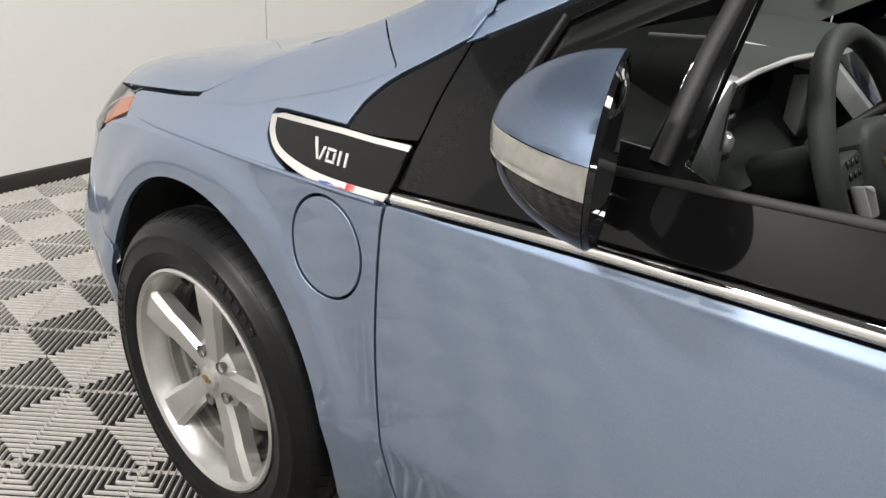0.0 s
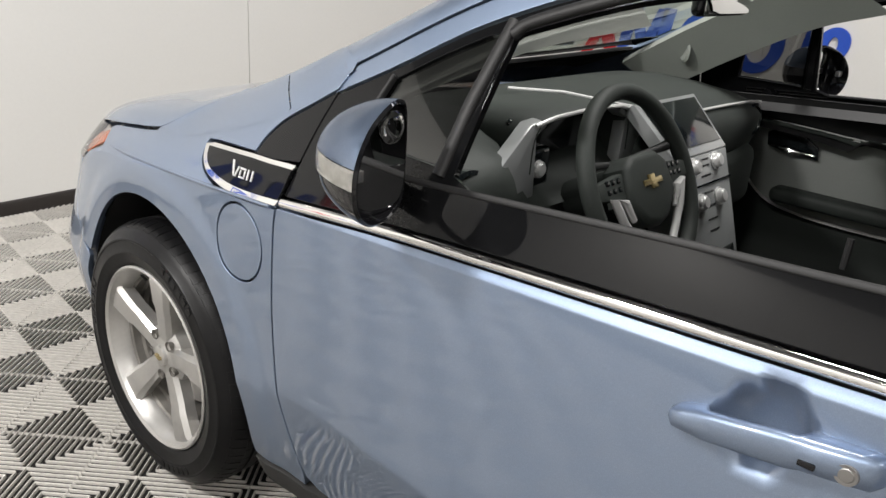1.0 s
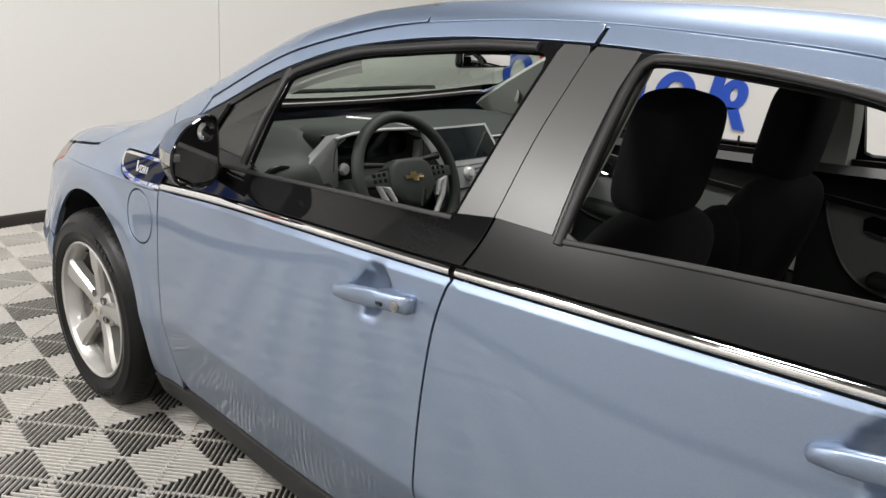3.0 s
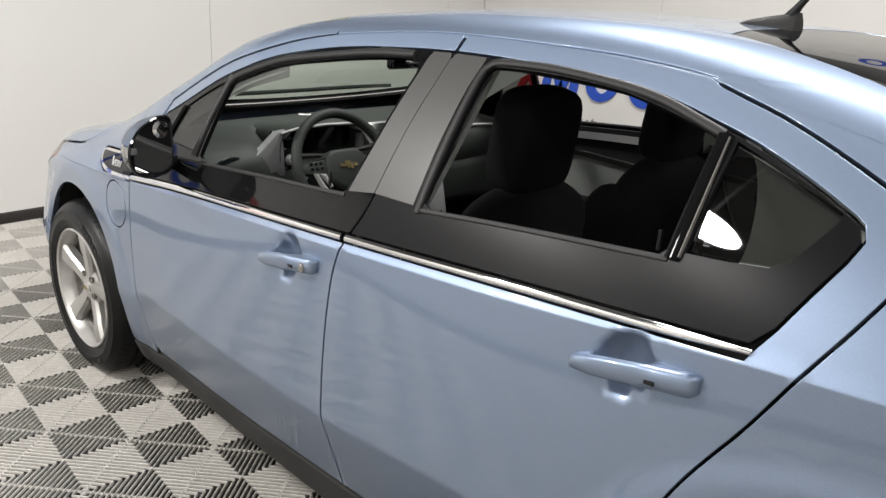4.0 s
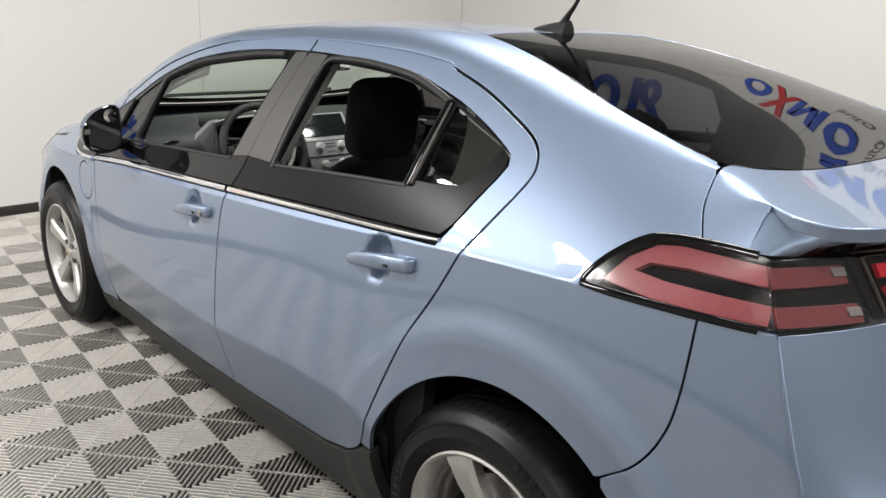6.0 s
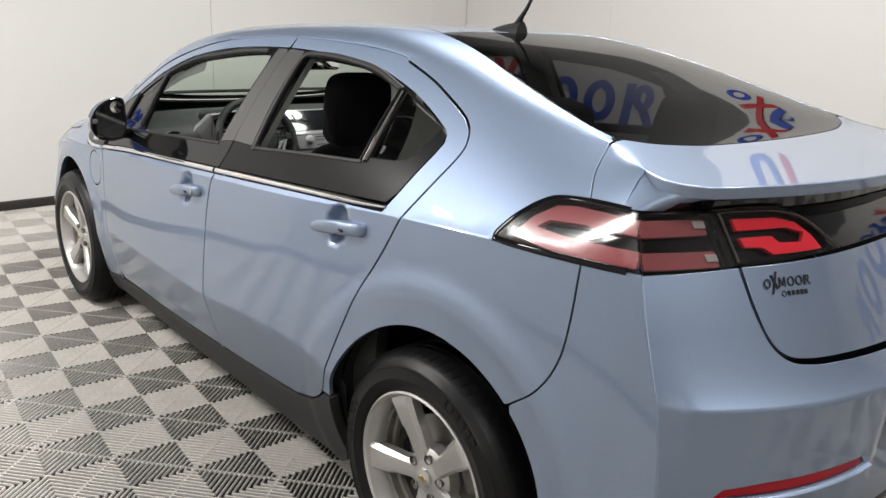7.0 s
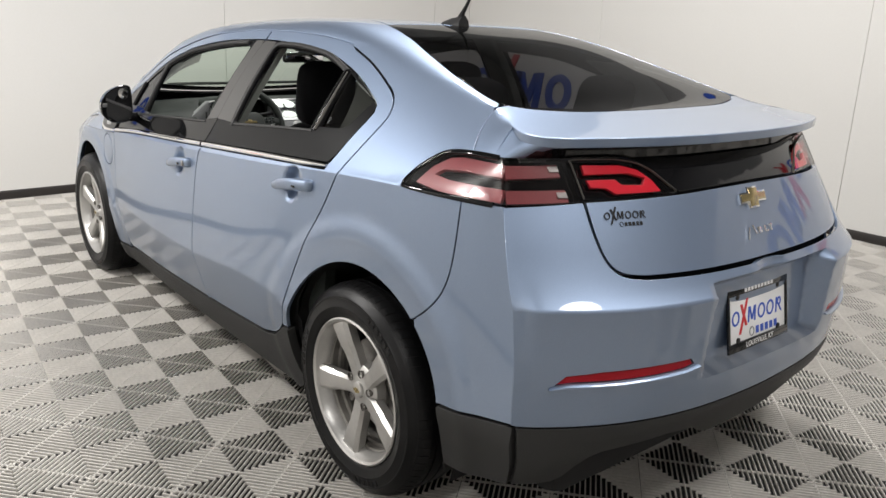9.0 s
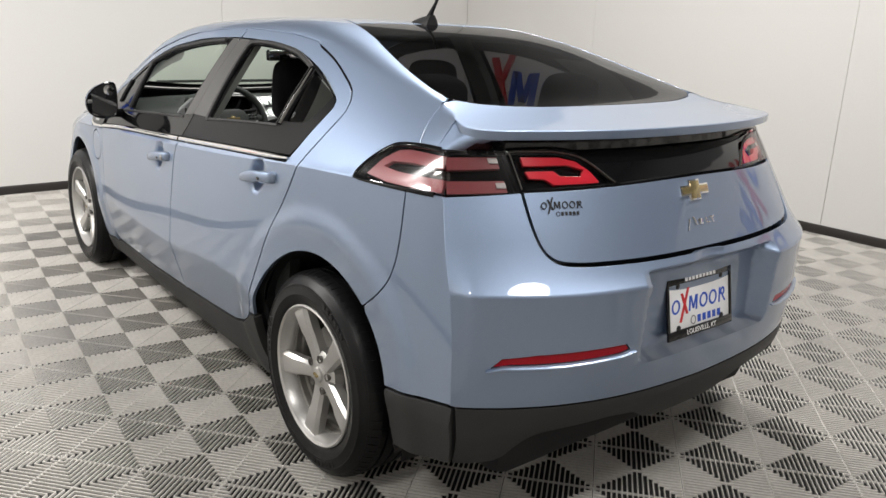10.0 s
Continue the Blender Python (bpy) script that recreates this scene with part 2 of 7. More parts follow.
def REAR_MID(z):
    return MID_LOW(z) if z < FOLD else 3.530 - 0.566 * (z - FOLD)


REAR_WIDE = curve([0.15, 0.28, 0.4, 0.6, 0.78, 0.9, 1.008, 1.15], [0.74, 0.775, 0.795, 0.803, 0.80, 0.78, 0.752, 0.71])


def rear_x(y, z):
    """How far the tail reaches back."""
    s = min(abs(y) / REAR_WIDE(z), 1.3)
    return REAR_EDGE(z) + (REAR_MID(z) - REAR_EDGE(z)) * (1 - s**3)

# ---------------------------------------------------------------- helpers for meshes
def link_mesh(name, bm, mat, parent=None, label="", smooth=True, normals=None):
    me = bpy.data.meshes.new(name)
    bm.to_mesh(me)
    bm.free()
    me.materials.append(mat)
    if smooth:
        me.shade_smooth()
    if normals is not None:
        me.normals_split_custom_set_from_vertices([tuple(v) for v in normals])
    ob = new(name, me)
    if parent:
        ob.parent = parent
    if label:
        ob["label"] = label
    return ob


def part(name, bm, mat, parent, label="", sharp=38):
    """One mesh object under a thing or under a part."""
    bmesh.ops.recalc_face_normals(bm, faces=bm.faces)
    for e in bm.edges:
        if len(e.link_faces) == 2 and e.calc_face_angle(0) > radians(sharp):
            e.smooth = False
    return link_mesh(name, bm, mat, parent, label)


def thing(name, label, category, group="", kind="", at=(0, 0, 0)):
    ob = new(name)
    ob.location = at
    return tagged(ob, label, category, group, kind)


def box(bm, lo, hi, bevel=0.0, seg=2, m=None):
    """A box with rounded edges, joined into bm."""
    t = bmesh.new()
    c = [(a + b) / 2 for a, b in zip(lo, hi)]
    s = [abs(b - a) for a, b in zip(lo, hi)]
    bmesh.ops.create_cube(t, size=1, matrix=Matrix.Translation(c) @ Matrix.Diagonal((*s, 1)))
    if bevel:
        bmesh.ops.bevel(t, geom=t.edges[:], offset=min(bevel, min(s) * 0.45), segments=seg, profile=0.5, affect="EDGES")
    return merge(bm, t, m)


def merge(bm, t, m=None):
    if m is not None:
        bmesh.ops.transform(t, matrix=m, verts=t.verts)
    me = bpy.data.meshes.new("tmp")
    t.to_mesh(me)
    t.free()
    bm.from_mesh(me)
    bpy.data.meshes.remove(me)
    return bm


def lathe(bm, profile, n=64, axis="y", m=None):
    """Turns a profile of (radius, along) about an axis."""
    t = bmesh.new()
    rings = []
    for k in range(n):
        a = 2 * math.pi * k / n
        c, s = math.cos(a), math.sin(a)
        rings.append([t.verts.new((r * c, h, r * s) if axis == "y" else (r * c, r * s, h)) for r, h in profile])
    for k in range(n):
        p, q = rings[k], rings[(k + 1) % n]
        for j in range(len(profile) - 1):
            t.faces.new((p[j], q[j], q[j + 1], p[j + 1]))
    bmesh.ops.remove_doubles(t, verts=t.verts, dist=1e-6)
    return merge(bm, t, m)


def slab(bm, outline, lo, hi, bevel=0.0, m=None, seg=2):
    """A flat outline (in the plane x, y of m) drawn out from lo to hi along z."""
    t = bmesh.new()
    a = [t.verts.new((x, y, lo)) for x, y in outline]
    f = t.faces.new(a)
    ext = bmesh.ops.extrude_face_region(t, geom=[f])
    bmesh.ops.translate(t, verts=[v for v in ext["geom"] if isinstance(v, bmesh.types.BMVert)], vec=(0, 0, hi - lo))
    bmesh.ops.recalc_face_normals(t, faces=t.faces)
    if bevel:
        top = max(lo, hi)
        edges = [e for e in t.edges if all(abs(v.co.z - top) < 1e-6 for v in e.verts)]
        bmesh.ops.bevel(t, geom=edges, offset=bevel, segments=seg, profile=0.5, affect="EDGES")
    return merge(bm, t, m)


def tube(bm, path, radius, n=8, m=None, closed=False):
    """A round bar along a path; radius may change from point to point."""
    t = bmesh.new()
    pts = [Vector(p) for p in path]
    rings = []
    for k, p in enumerate(pts):
        a, b = (pts[k - 1], pts[(k + 1) % len(pts)]) if closed else (pts[max(k - 1, 0)], pts[min(k + 1, len(pts) - 1)])
        q = (b - a).to_track_quat("Z", "Y")
        r = radius[k] if isinstance(radius, (list, tuple)) else radius
        rings.append([t.verts.new(p + q @ Vector((r * math.cos(2 * math.pi * j / n), r * math.sin(2 * math.pi * j / n), 0))) for j in range(n)])
    last = len(rings) if closed else len(rings) - 1
    for k in range(last):
        p, q = rings[k], rings[(k + 1) % len(rings)]
        off = 0
        if closed and k == len(rings) - 1:
            off = min(range(n), key=lambda o: (p[0].co - q[o].co).length)
        for j in range(n):
            t.faces.new((p[j], p[(j + 1) % n], q[(j + 1 + off) % n], q[(j + off) % n]))
    if not closed:
        t.faces.new(rings[0][::-1]), t.faces.new(rings[-1])
    return merge(bm, t, m)


def spline(points, n=8):
    """A curve through the points."""
    p = [Vector(q).to_3d() if len(q) == 2 else Vector(q) for q in points]
    p = [2 * p[0] - p[1], *p, 2 * p[-1] - p[-2]]
    out = []
    for a, b, c, d in zip(p, p[1:], p[2:], p[3:]):
        for k in range(n):
            t = k / n
            out.append(0.5 * (2 * b + (c - a) * t + (2 * a - 5 * b + 4 * c - d) * t * t + (3 * b - a - 3 * c + d) * t**3))
    out.append(p[-2])
    return [tuple(v[: len(points[0])]) for v in out]


def resample(loop, step):
    out = []
    for a, b in zip(loop, loop[1:] + loop[:1]):
        d = math.hypot(b[0] - a[0], b[1] - a[1])
        if d < 1e-5:
            continue
        n = max(1, round(d / step))
        out += [(a[0] + (b[0] - a[0]) * k / n, a[1] + (b[1] - a[1]) * k / n) for k in range(n)]
    return out


def area(loop):
    return sum(a[0] * b[1] - b[0] * a[1] for a, b in zip(loop, loop[1:] + loop[:1])) / 2


def grown(loop, d):
    """The loop (counter-clockwise) grown outwards by d, or drawn in where d is negative."""
    out, n = [], len(loop)
    for k in range(n):
        p, a, b = Vector(loop[k]), Vector(loop[k - 1]), Vector(loop[(k + 1) % n])
        u, v = (p - a).normalized(), (b - p).normalized()
        nu, nv = Vector((u.y, -u.x)), Vector((v.y, -v.x))
        m = nu + nv
        m = m / max(m.length_squared / 2, 0.35)
        out.append((p.x + m.x * d, p.y + m.y * d))
    return out


def inside(p, loop):
    c = False
    for a, b in zip(loop, loop[1:] + loop[:1]):
        if (a[1] > p[1]) != (b[1] > p[1]) and p[0] < (b[0] - a[0]) * (p[1] - a[1]) / (b[1] - a[1]) + a[0]:
            c = not c
    return c


def sheet(loops, step, lines=()):
    """Triangles that fill the first loop and leave the others open."""
    from mathutils.geometry import delaunay_2d_cdt
    pts, edges = [], []
    for loop in loops:
        k = len(pts)
        pts += [Vector(p) for p in loop]
        edges += [(k + i, k + (i + 1) % len(loop)) for i in range(len(loop))]
    rim = np.array([tuple(p) for p in pts])
    xs, ys = rim[: len(loops[0]), 0], rim[: len(loops[0]), 1]
    free = lambda q, d: inside(q, loops[0]) and not any(inside(q, h) for h in loops[1:]) and np.hypot(rim[:, 0] - q[0], rim[:, 1] - q[1]).min() > d
    kept = np.zeros((0, 2))
    for line in lines:
        last = None
        for q in line:
            if free(q, 0.005):
                pts.append(Vector(q))
                kept = np.vstack([kept, q])
                if last is not None:
                    edges.append((last, len(pts) - 1))
                last = len(pts) - 1
            else:
                last = None
    row, y = 0, ys.min() + step / 2
    while y < ys.max():
        x = xs.min() + step * (0.5 if row % 2 else 0.25)
        while x < xs.max():
            if inside((x, y), loops[0]) and not any(inside((x, y), h) for h in loops[1:]) and np.hypot(rim[:, 0] - x, rim[:, 1] - y).min() > 0.45 * step and (not len(kept) or np.hypot(kept[:, 0] - x, kept[:, 1] - y).min() > 0.62 * step):
                pts.append(Vector((x, y)))
            x += step
        y, row = y + step * 0.87, row + 1
    v, _, faces, *_ = delaunay_2d_cdt(pts, edges, [], 0, 1e-6)
    keep = []
    for f in faces:
        c = sum((v[i] for i in f), Vector((0, 0))) / len(f)
        if inside(c, loops[0]) and not any(inside(c, h) for h in loops[1:]):
            keep.append(f)
    return [tuple(p) for p in v], keep


def panel(name, loops, surf, mat, parent, label="", depth=0.012, gap=0.0025, step=0.03, lift=0.0, rim=0.0015, edge=0.02, lines=()):
    """A pressed panel on a curved surface: the first loop is its outline, the others are openings; its edges turn inwards.
    surf(u, v) gives the place; its normal points outwards."""
    made = []
    for k, loop in enumerate(loops):
        loop = resample(list(loop), edge)
        if (area(loop) < 0) != (k > 0):
            loop = loop[::-1]
        made.append(grown(loop, -gap - rim))
    uv, faces = sheet([l if k == 0 else l[::-1] for k, l in enumerate(made)], step, lines)
    h, hu = 0.0015, 0.012

    def frame_at(u, v):
        p = Vector(surf(u, v))
        du, dv = Vector(surf(u + hu, v)) - Vector(surf(u - hu, v)), Vector(surf(u, v + h)) - Vector(surf(u, v - h))
        n = du.cross(dv).normalized()
        return p, n, du / (2 * hu), dv / (2 * h)

    bm = bmesh.new()
    normals, verts = [], []
    for u, v in uv:
        p, n, *_ = frame_at(u, v)
        verts.append(bm.verts.new(p + n * lift))
        normals.append(n)
    for f in faces:
        try:
            bm.faces.new([verts[i] for i in f])
        except ValueError:
            pass
    for loop in made:
        n_loop = len(loop)
        rings = [[], [], [], []]
        for k in range(n_loop):
            a, b = Vector(loop[k - 1]), Vector(loop[(k + 1) % n_loop])
            d = (b - a).normalized()
            p, n, du, dv = frame_at(*loop[k])
            out = (du * d.y - dv * d.x)
            out = (out - n * out.dot(n)).normalized()
            for ring, q, m in zip(rings, (p, p + out * rim * 0.7 - n * rim * 0.3, p + out * rim - n * rim, p + out * rim - n * depth), (n, (n + out * 0.7), out, out)):
                ring.append(bm.verts.new(q + n * lift))
                normals.append(m.normalized())
        for r in range(3):
            for k in range(n_loop):
                j = (k + 1) % n_loop
                bm.faces.new((rings[r][k], rings[r + 1][k], rings[r + 1][j], rings[r][j]))
    bm.normal_update()
    bm.faces.ensure_lookup_table()
    bm.verts.index_update()
    votes = sum(f.calc_area() * (1 if f.normal.dot(sum((normals[v.index] for v in f.verts), Vector())) > 0 else -1) for f in bm.faces)
    if votes < 0:
        bmesh.ops.reverse_faces(bm, faces=bm.faces[:])
    return link_mesh(name, bm, mat, parent, label, True, normals)


def strip(name, uvs, width, surf, mat, parent, label="", lift=0.0, depth=0.006, crown=0.003):
    """A moulding along a line on a surface, with a rounded section; width may be a number or a list."""
    bm = bmesh.new()
    uvs = [tuple(p) for p in uvs]
    rows, normals = [], []
    prof = [(-0.5, -depth), (-0.5, 0), (-0.42, crown * 0.6), (-0.2, crown), (0.2, crown), (0.42, crown * 0.6), (0.5, 0), (0.5, -depth)]
    for k, (u, v) in enumerate(uvs):
        a, b = uvs[max(k - 1, 0)], uvs[min(k + 1, len(uvs) - 1)]
        d = Vector((b[0] - a[0], b[1] - a[1])).normalized()
        h = 0.004
        p = Vector(surf(u, v))
        du, dv = (Vector(surf(u + h, v)) - Vector(surf(u - h, v))) / (2 * h), (Vector(surf(u, v + h)) - Vector(surf(u, v - h))) / (2 * h)
        n = du.cross(dv).normalized()
        w = width[k] if isinstance(width, (list, tuple)) else width
        across = (du * -d.y + dv * d.x)
        across = (across - n * across.dot(n)).normalized()
        rows.append([bm.verts.new(p + across * (s * w) + n * (lift + t)) for s, t in prof])
    for p, q in zip(rows, rows[1:]):
        for j in range(len(prof) - 1):
            bm.faces.new((p[j], q[j], q[j + 1], p[j + 1]))
    bm.faces.new(rows[0]), bm.faces.new(rows[-1][::-1])
    return part(name, bm, mat, parent, label, 50)


def writing(name, text, size, m, mat, parent, depth=0.001):
    """Raised letters in the built-in font."""
    cu = bpy.data.curves.new(name, "FONT")
    cu.body, cu.size, cu.align_x, cu.align_y, cu.extrude, cu.resolution_u = text, size, "CENTER", "CENTER", depth, 4
    ob = bpy.data.objects.new(name, cu)
    scene.collection.objects.link(ob)
    me = bpy.data.meshes.new_from_object(ob)
    bpy.data.objects.remove(ob)
    me.transform(m)
    me.materials.append(mat)
    made = new(name, me)
    if parent:
        made.parent = parent
    return made


# ---------------------------------------------------------------- room
NORTH, SOUTH, EAST, HIGH, ROOF = 3.92, -3.72, 7.4, 2.8, 4.6


def west_x(y):
    """The west wall runs a little aslant."""
    return -2.17 - 0.045 * (y + 0.6)


floor = tagged(new("floor"), "grey ribbed plastic tiles clipped together over a dark floor", "floor", kind="structure")
bm = bmesh.new()
# near-black and set high, standing in for shade deep between the ribs
box(bm, (-2.8, SOUTH - 0.2, -0.08), (EAST + 0.2, NORTH + 0.2, -0.0085))
part("subfloor", bm, UNDERFLOOR, floor)

TILE_SIZE, TILE_TURN, TILE_AT = 0.2868, 40.25, (0.0587, 0.1164)
RIBS = 17


def tile_bmesh():
    """One floor tile: ribs run from each edge to the diagonals, over a thin border."""
    bm = bmesh.new()
    h, pitch = TILE_SIZE / 2, TILE_SIZE / RIBS
    wide, base = pitch * 0.145, -0.0088
    for k in range(4):
        turn = Matrix.Rotation(k * math.pi / 2, 3, "Z")
        for i in range(RIBS):
            x = -h + (i + 0.5) * pitch
            y0, y1 = -h + 0.0012, -abs(x) - 0.0006
            if y1 - y0 < 0.004:
                continue
            q = [turn @ Vector(c) for c in ((x - wide, y0, base), (x - wide * 0.86, y0, -0.0022), (x - wide * 0.4, y0, 0), (x + wide * 0.4, y0, 0), (x + wide * 0.86, y0, -0.0022), (x + wide, y0, base))]
            r = [turn @ Vector(c) for c in ((x - wide, y1, base), (x - wide * 0.86, y1, -0.0022), (x - wide * 0.4, y1, 0), (x + wide * 0.4, y1, 0), (x + wide * 0.86, y1, -0.0022), (x + wide, y1, base))]
            a, b = [bm.verts.new(c) for c in q], [bm.verts.new(c) for c in r]
            for j in range(5):
                bm.faces.new((a[j], a[j + 1], b[j + 1], b[j]))
            bm.faces.new(a[::-1]), bm.faces.new(b)
        # border bar, lower than the ribs
        c = [turn @ Vector(v) for v in ((-h, -h + 0.0009, -0.0030), (h, -h + 0.0009, -0.0030), (h, -h + 0.0030, -0.0030), (-h, -h + 0.0030, -0.0030), (h, -h + 0.0030, base), (-h, -h + 0.0030, base))]
        v = [bm.verts.new(p) for p in c]
        bm.faces.new(v[:4]), bm.faces.new((v[3], v[2], v[4], v[5]))
    bmesh.ops.recalc_face_normals(bm, faces=bm.faces)
    return bm




def wall_run(name, a, b, label, panels, mat=WALL):
    """A wall from a to b (the room lies on its left), clad with tall panels."""
    w = tagged(new(name), label, "wall", kind="structure")
    d = Vector((b[0] - a[0], b[1] - a[1], 0))
    length, turn = d.length, math.degrees(math.atan2(d.y, d.x))
    w.matrix_world = pose(a[0], a[1], 0, 0, 0, turn)
    bm = bmesh.new()
    box(bm, (-0.2, -0.16, -0.06), (length + 0.2, -0.012, HIGH))
    part("wall_core", bm, mat, w)
    bm = bmesh.new()
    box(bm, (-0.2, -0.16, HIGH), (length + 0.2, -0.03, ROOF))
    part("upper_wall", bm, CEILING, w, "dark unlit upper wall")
    for s, e in zip(panels, panels[1:]):
        bm = bmesh.new()
        box(bm, (s + 0.0012, -0.011, -0.01), (e - 0.0012, 0, HIGH - 0.004), 0.0015, 1)
        part("wall_panel", bm, mat, w)
    bm = bmesh.new()
    slab(bm, [(0.0, 0), (0.012, 0), (0.012, 0.062), (0.008, 0.075), (0.0, 0.08)], 0, length, m=pose(0, 0.001, -0.014, 90, 0, 90))
    base = tagged(part("baseboard", bm, BASEBOARD, None), "dark narrow baseboard along the white wall", "baseboard", kind="structure")
    base.matrix_world = w.matrix_world.copy()
    return w


NW, SW = (west_x(NORTH), NORTH), (west_x(SOUTH), SOUTH)
NE, SE = (EAST, NORTH), (EAST, SOUTH)
wall_run("wall_north", NE, NW, "white panelled wall with a narrow vertical joint", [0, 2.99, 5.44, 7.88, 9.77])
wall_run("wall_west", NW, SW, "white panelled wall with narrow vertical joints", [0, 0.51, 2.95, 5.39, 8.22])
# unseen walls, darker than the white ones to dim what the car mirrors
wall_run("wall_south", SW, SE, "unseen panelled wall, greyed to darken reflections on the car's side", [0, 2.44, 4.88, 7.32, 9.4], WALL_SOUTH_TONED)
wall_run("wall_east", SE, NE, "unseen panelled wall, greyed to darken reflections on the car's rear", [0, 2.44, 4.88, 8.22], WALL_EAST_TONED)
bm = bmesh.new()
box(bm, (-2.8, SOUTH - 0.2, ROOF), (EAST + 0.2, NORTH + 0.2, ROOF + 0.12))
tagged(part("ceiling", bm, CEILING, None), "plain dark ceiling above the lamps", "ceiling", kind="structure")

# round lamps under the ceiling; the broad ones are added fill, no source known
LAMP_WORDS = {0.46: "small round white ceiling lamp on a thin stem, lit", 1.1: "broad round white ceiling lamp out of view, added as fill light"}
lamps_made = {}
for (lx, ly, lz), wide in zip(LAMPS, LAMP_WIDE):
    if wide in lamps_made:
        copy_thing(lamps_made[wide], pose(lx, ly, lz))
        continue
    lamp_thing = thing("ceiling_lamp", LAMP_WORDS[wide], "lamp", "ceiling lamps", at=(lx, ly, lz))
    lamps_made[wide] = lamp_thing
    r = wide / 2 + 0.015
    bm = bmesh.new()
    lathe(bm, [(0.0, 0.07), (r - 0.145, 0.065), (r - 0.045, 0.03), (r, 0.0), (r, -0.012), (r - 0.009, -0.012), (r - 0.013, 0.0), (0.0, 0.002)], 48, "z")
    part("housing", bm, LAMP_WHITE, lamp_thing)
    bm = bmesh.new()
    tube(bm, [(0, 0, 0.06), (0, 0, ROOF - lz)], 0.012, 10)
    part("stem", bm, LAMP_WHITE, lamp_thing)


# ---------------------------------------------------------------- wall signs, in plain shapes
def ring_mesh(bm, cx, cy, r, w, slant, depth, m):
    t = bmesh.new()
    rows = []
    n = 32
    for k in range(n):
        a = 2 * math.pi * k / n
        c, s = math.cos(a), math.sin(a)
        o, i = (cx + 0.92 * r * c + slant * r * s, cy + r * s), (cx + (0.92 * r - w) * c + slant * (r - w) * s, cy + (r - w * 0.85) * s)
        rows.append([t.verts.new((*o, 0)), t.verts.new((*o, depth)), t.verts.new((*i, depth)), t.verts.new((*i, 0))])
    for k in range(n):
        p, q = rows[k], rows[(k + 1) % n]
        for j in range(4):
            t.faces.new((p[j], q[j], q[(j + 1) % 4], p[(j + 1) % 4]))
    merge(bm, t, m)


def bar_shape(x0, y0, x1, y1, w):
    return [(x0 - w / 2, y0), (x0 + w / 2, y0), (x1 + w / 2, y1), (x1 - w / 2, y1)]


def dealer_sign(m, cap, label, words=True, depth=0.018, thing_name="wall_sign"):
    """A ring, a tall red cross, slanted bars and rings in a row, with two small words under them."""
    sign = thing(thing_name, label, "sign", "wall signs")
    sign.matrix_world = m
    s, w, i = cap, cap * 0.2, 0.12
    bm = bmesh.new()
    ring_mesh(bm, 0.42 * s, 0.42 * s, 0.42 * s, w * 0.9, i, depth, None)
    part("ring", bm, SIGN_BLUE, sign)
    for k, (x0, y0, x1, y1) in enumerate(((0.78, -0.28, 1.62, 1.22), (0.98, 1.12, 1.42, -0.05))):
        bm = bmesh.new()
        slab(bm, bar_shape(x0 * s, y0 * s, x1 * s, y1 * s, w * (1.0 if k == 0 else 1.25)), 0, depth + 0.003 * k)
        part("cross_bar", bm, SIGN_RED, sign)
    for x0, x1, lo, hi in ((1.62, 1.76, 0.0, 0.84), (2.02, 1.82, 0.10, 0.82), (2.04, 2.34, 0.10, 0.82), (2.32, 2.46, 0.0, 0.84)):
        bm = bmesh.new()
        slab(bm, bar_shape(x0 * s, lo * s, x1 * s, hi * s, w), 0, depth)
        part("upright_bar", bm, SIGN_BLUE, sign)
    for cx in (3.05, 4.05):
        bm = bmesh.new()
        ring_mesh(bm, cx * s, 0.42 * s, 0.43 * s, w, i, depth, None)
        part("ring", bm, SIGN_BLUE, sign)
    bm = bmesh.new()
    slab(bm, bar_shape(4.72 * s, 0, 4.86 * s, 0.84 * s, w), 0, depth)
    part("upright_bar", bm, SIGN_BLUE, sign)
    bm = bmesh.new()
    ring_mesh(bm, 5.15 * s, 0.58 * s, 0.26 * s, w * 0.85, i, depth, None)
    part("ring", bm, SIGN_BLUE, sign)
    bm = bmesh.new()
    slab(bm, bar_shape(5.34 * s, 0, 5.16 * s, 0.36 * s, w), 0, depth)
    part("foot_bar", bm, SIGN_BLUE, sign)
    if words:
        writing("lettering", "auto group", 0.52 * s, pose(3.5 * s, -0.48 * s, 0.004), SIGN_GREY, sign, 0.003)
    return sign


SIGN_LABEL = "blue and red shapes over small grey words, flat on the wall"
dealer_sign(pose(-2.26, NORTH - 0.001, 0.62, 90, 0, 0), 0.432, SIGN_LABEL)
dealer_sign(pose(1.225, NORTH - 0.001, 2.40, 90, 0, 0), 0.31, SIGN_LABEL)
dealer_sign(pose(3.60, NORTH - 0.001, 1.62, 90, 0, 0), 0.55, SIGN_LABEL)
dealer_sign(pose(west_x(-3.4) + 0.002, -3.4, 1.2, 90, 0, 92.58), 0.40, SIGN_LABEL)
dealer_sign(pose(EAST - 0.001, 2.2, 1.0, 90, 0, -90), 0.40, SIGN_LABEL)

# ---------------------------------------------------------------- car: surfaces
car = thing("car", "ice blue hatchback, side windows down, parked on grey floor tiles", "car")
WHEEL_R, WHEEL_X, HUB_Z = 0.334, (0.0, 2.69), 0.334
ARCH = ((0.0, 0.345, 0.388), (2.705, 0.355, 0.380))
LIP = (0.040, 0.084)
SCOOPS = ((1.385, 0.846), (2.302, 0.912))


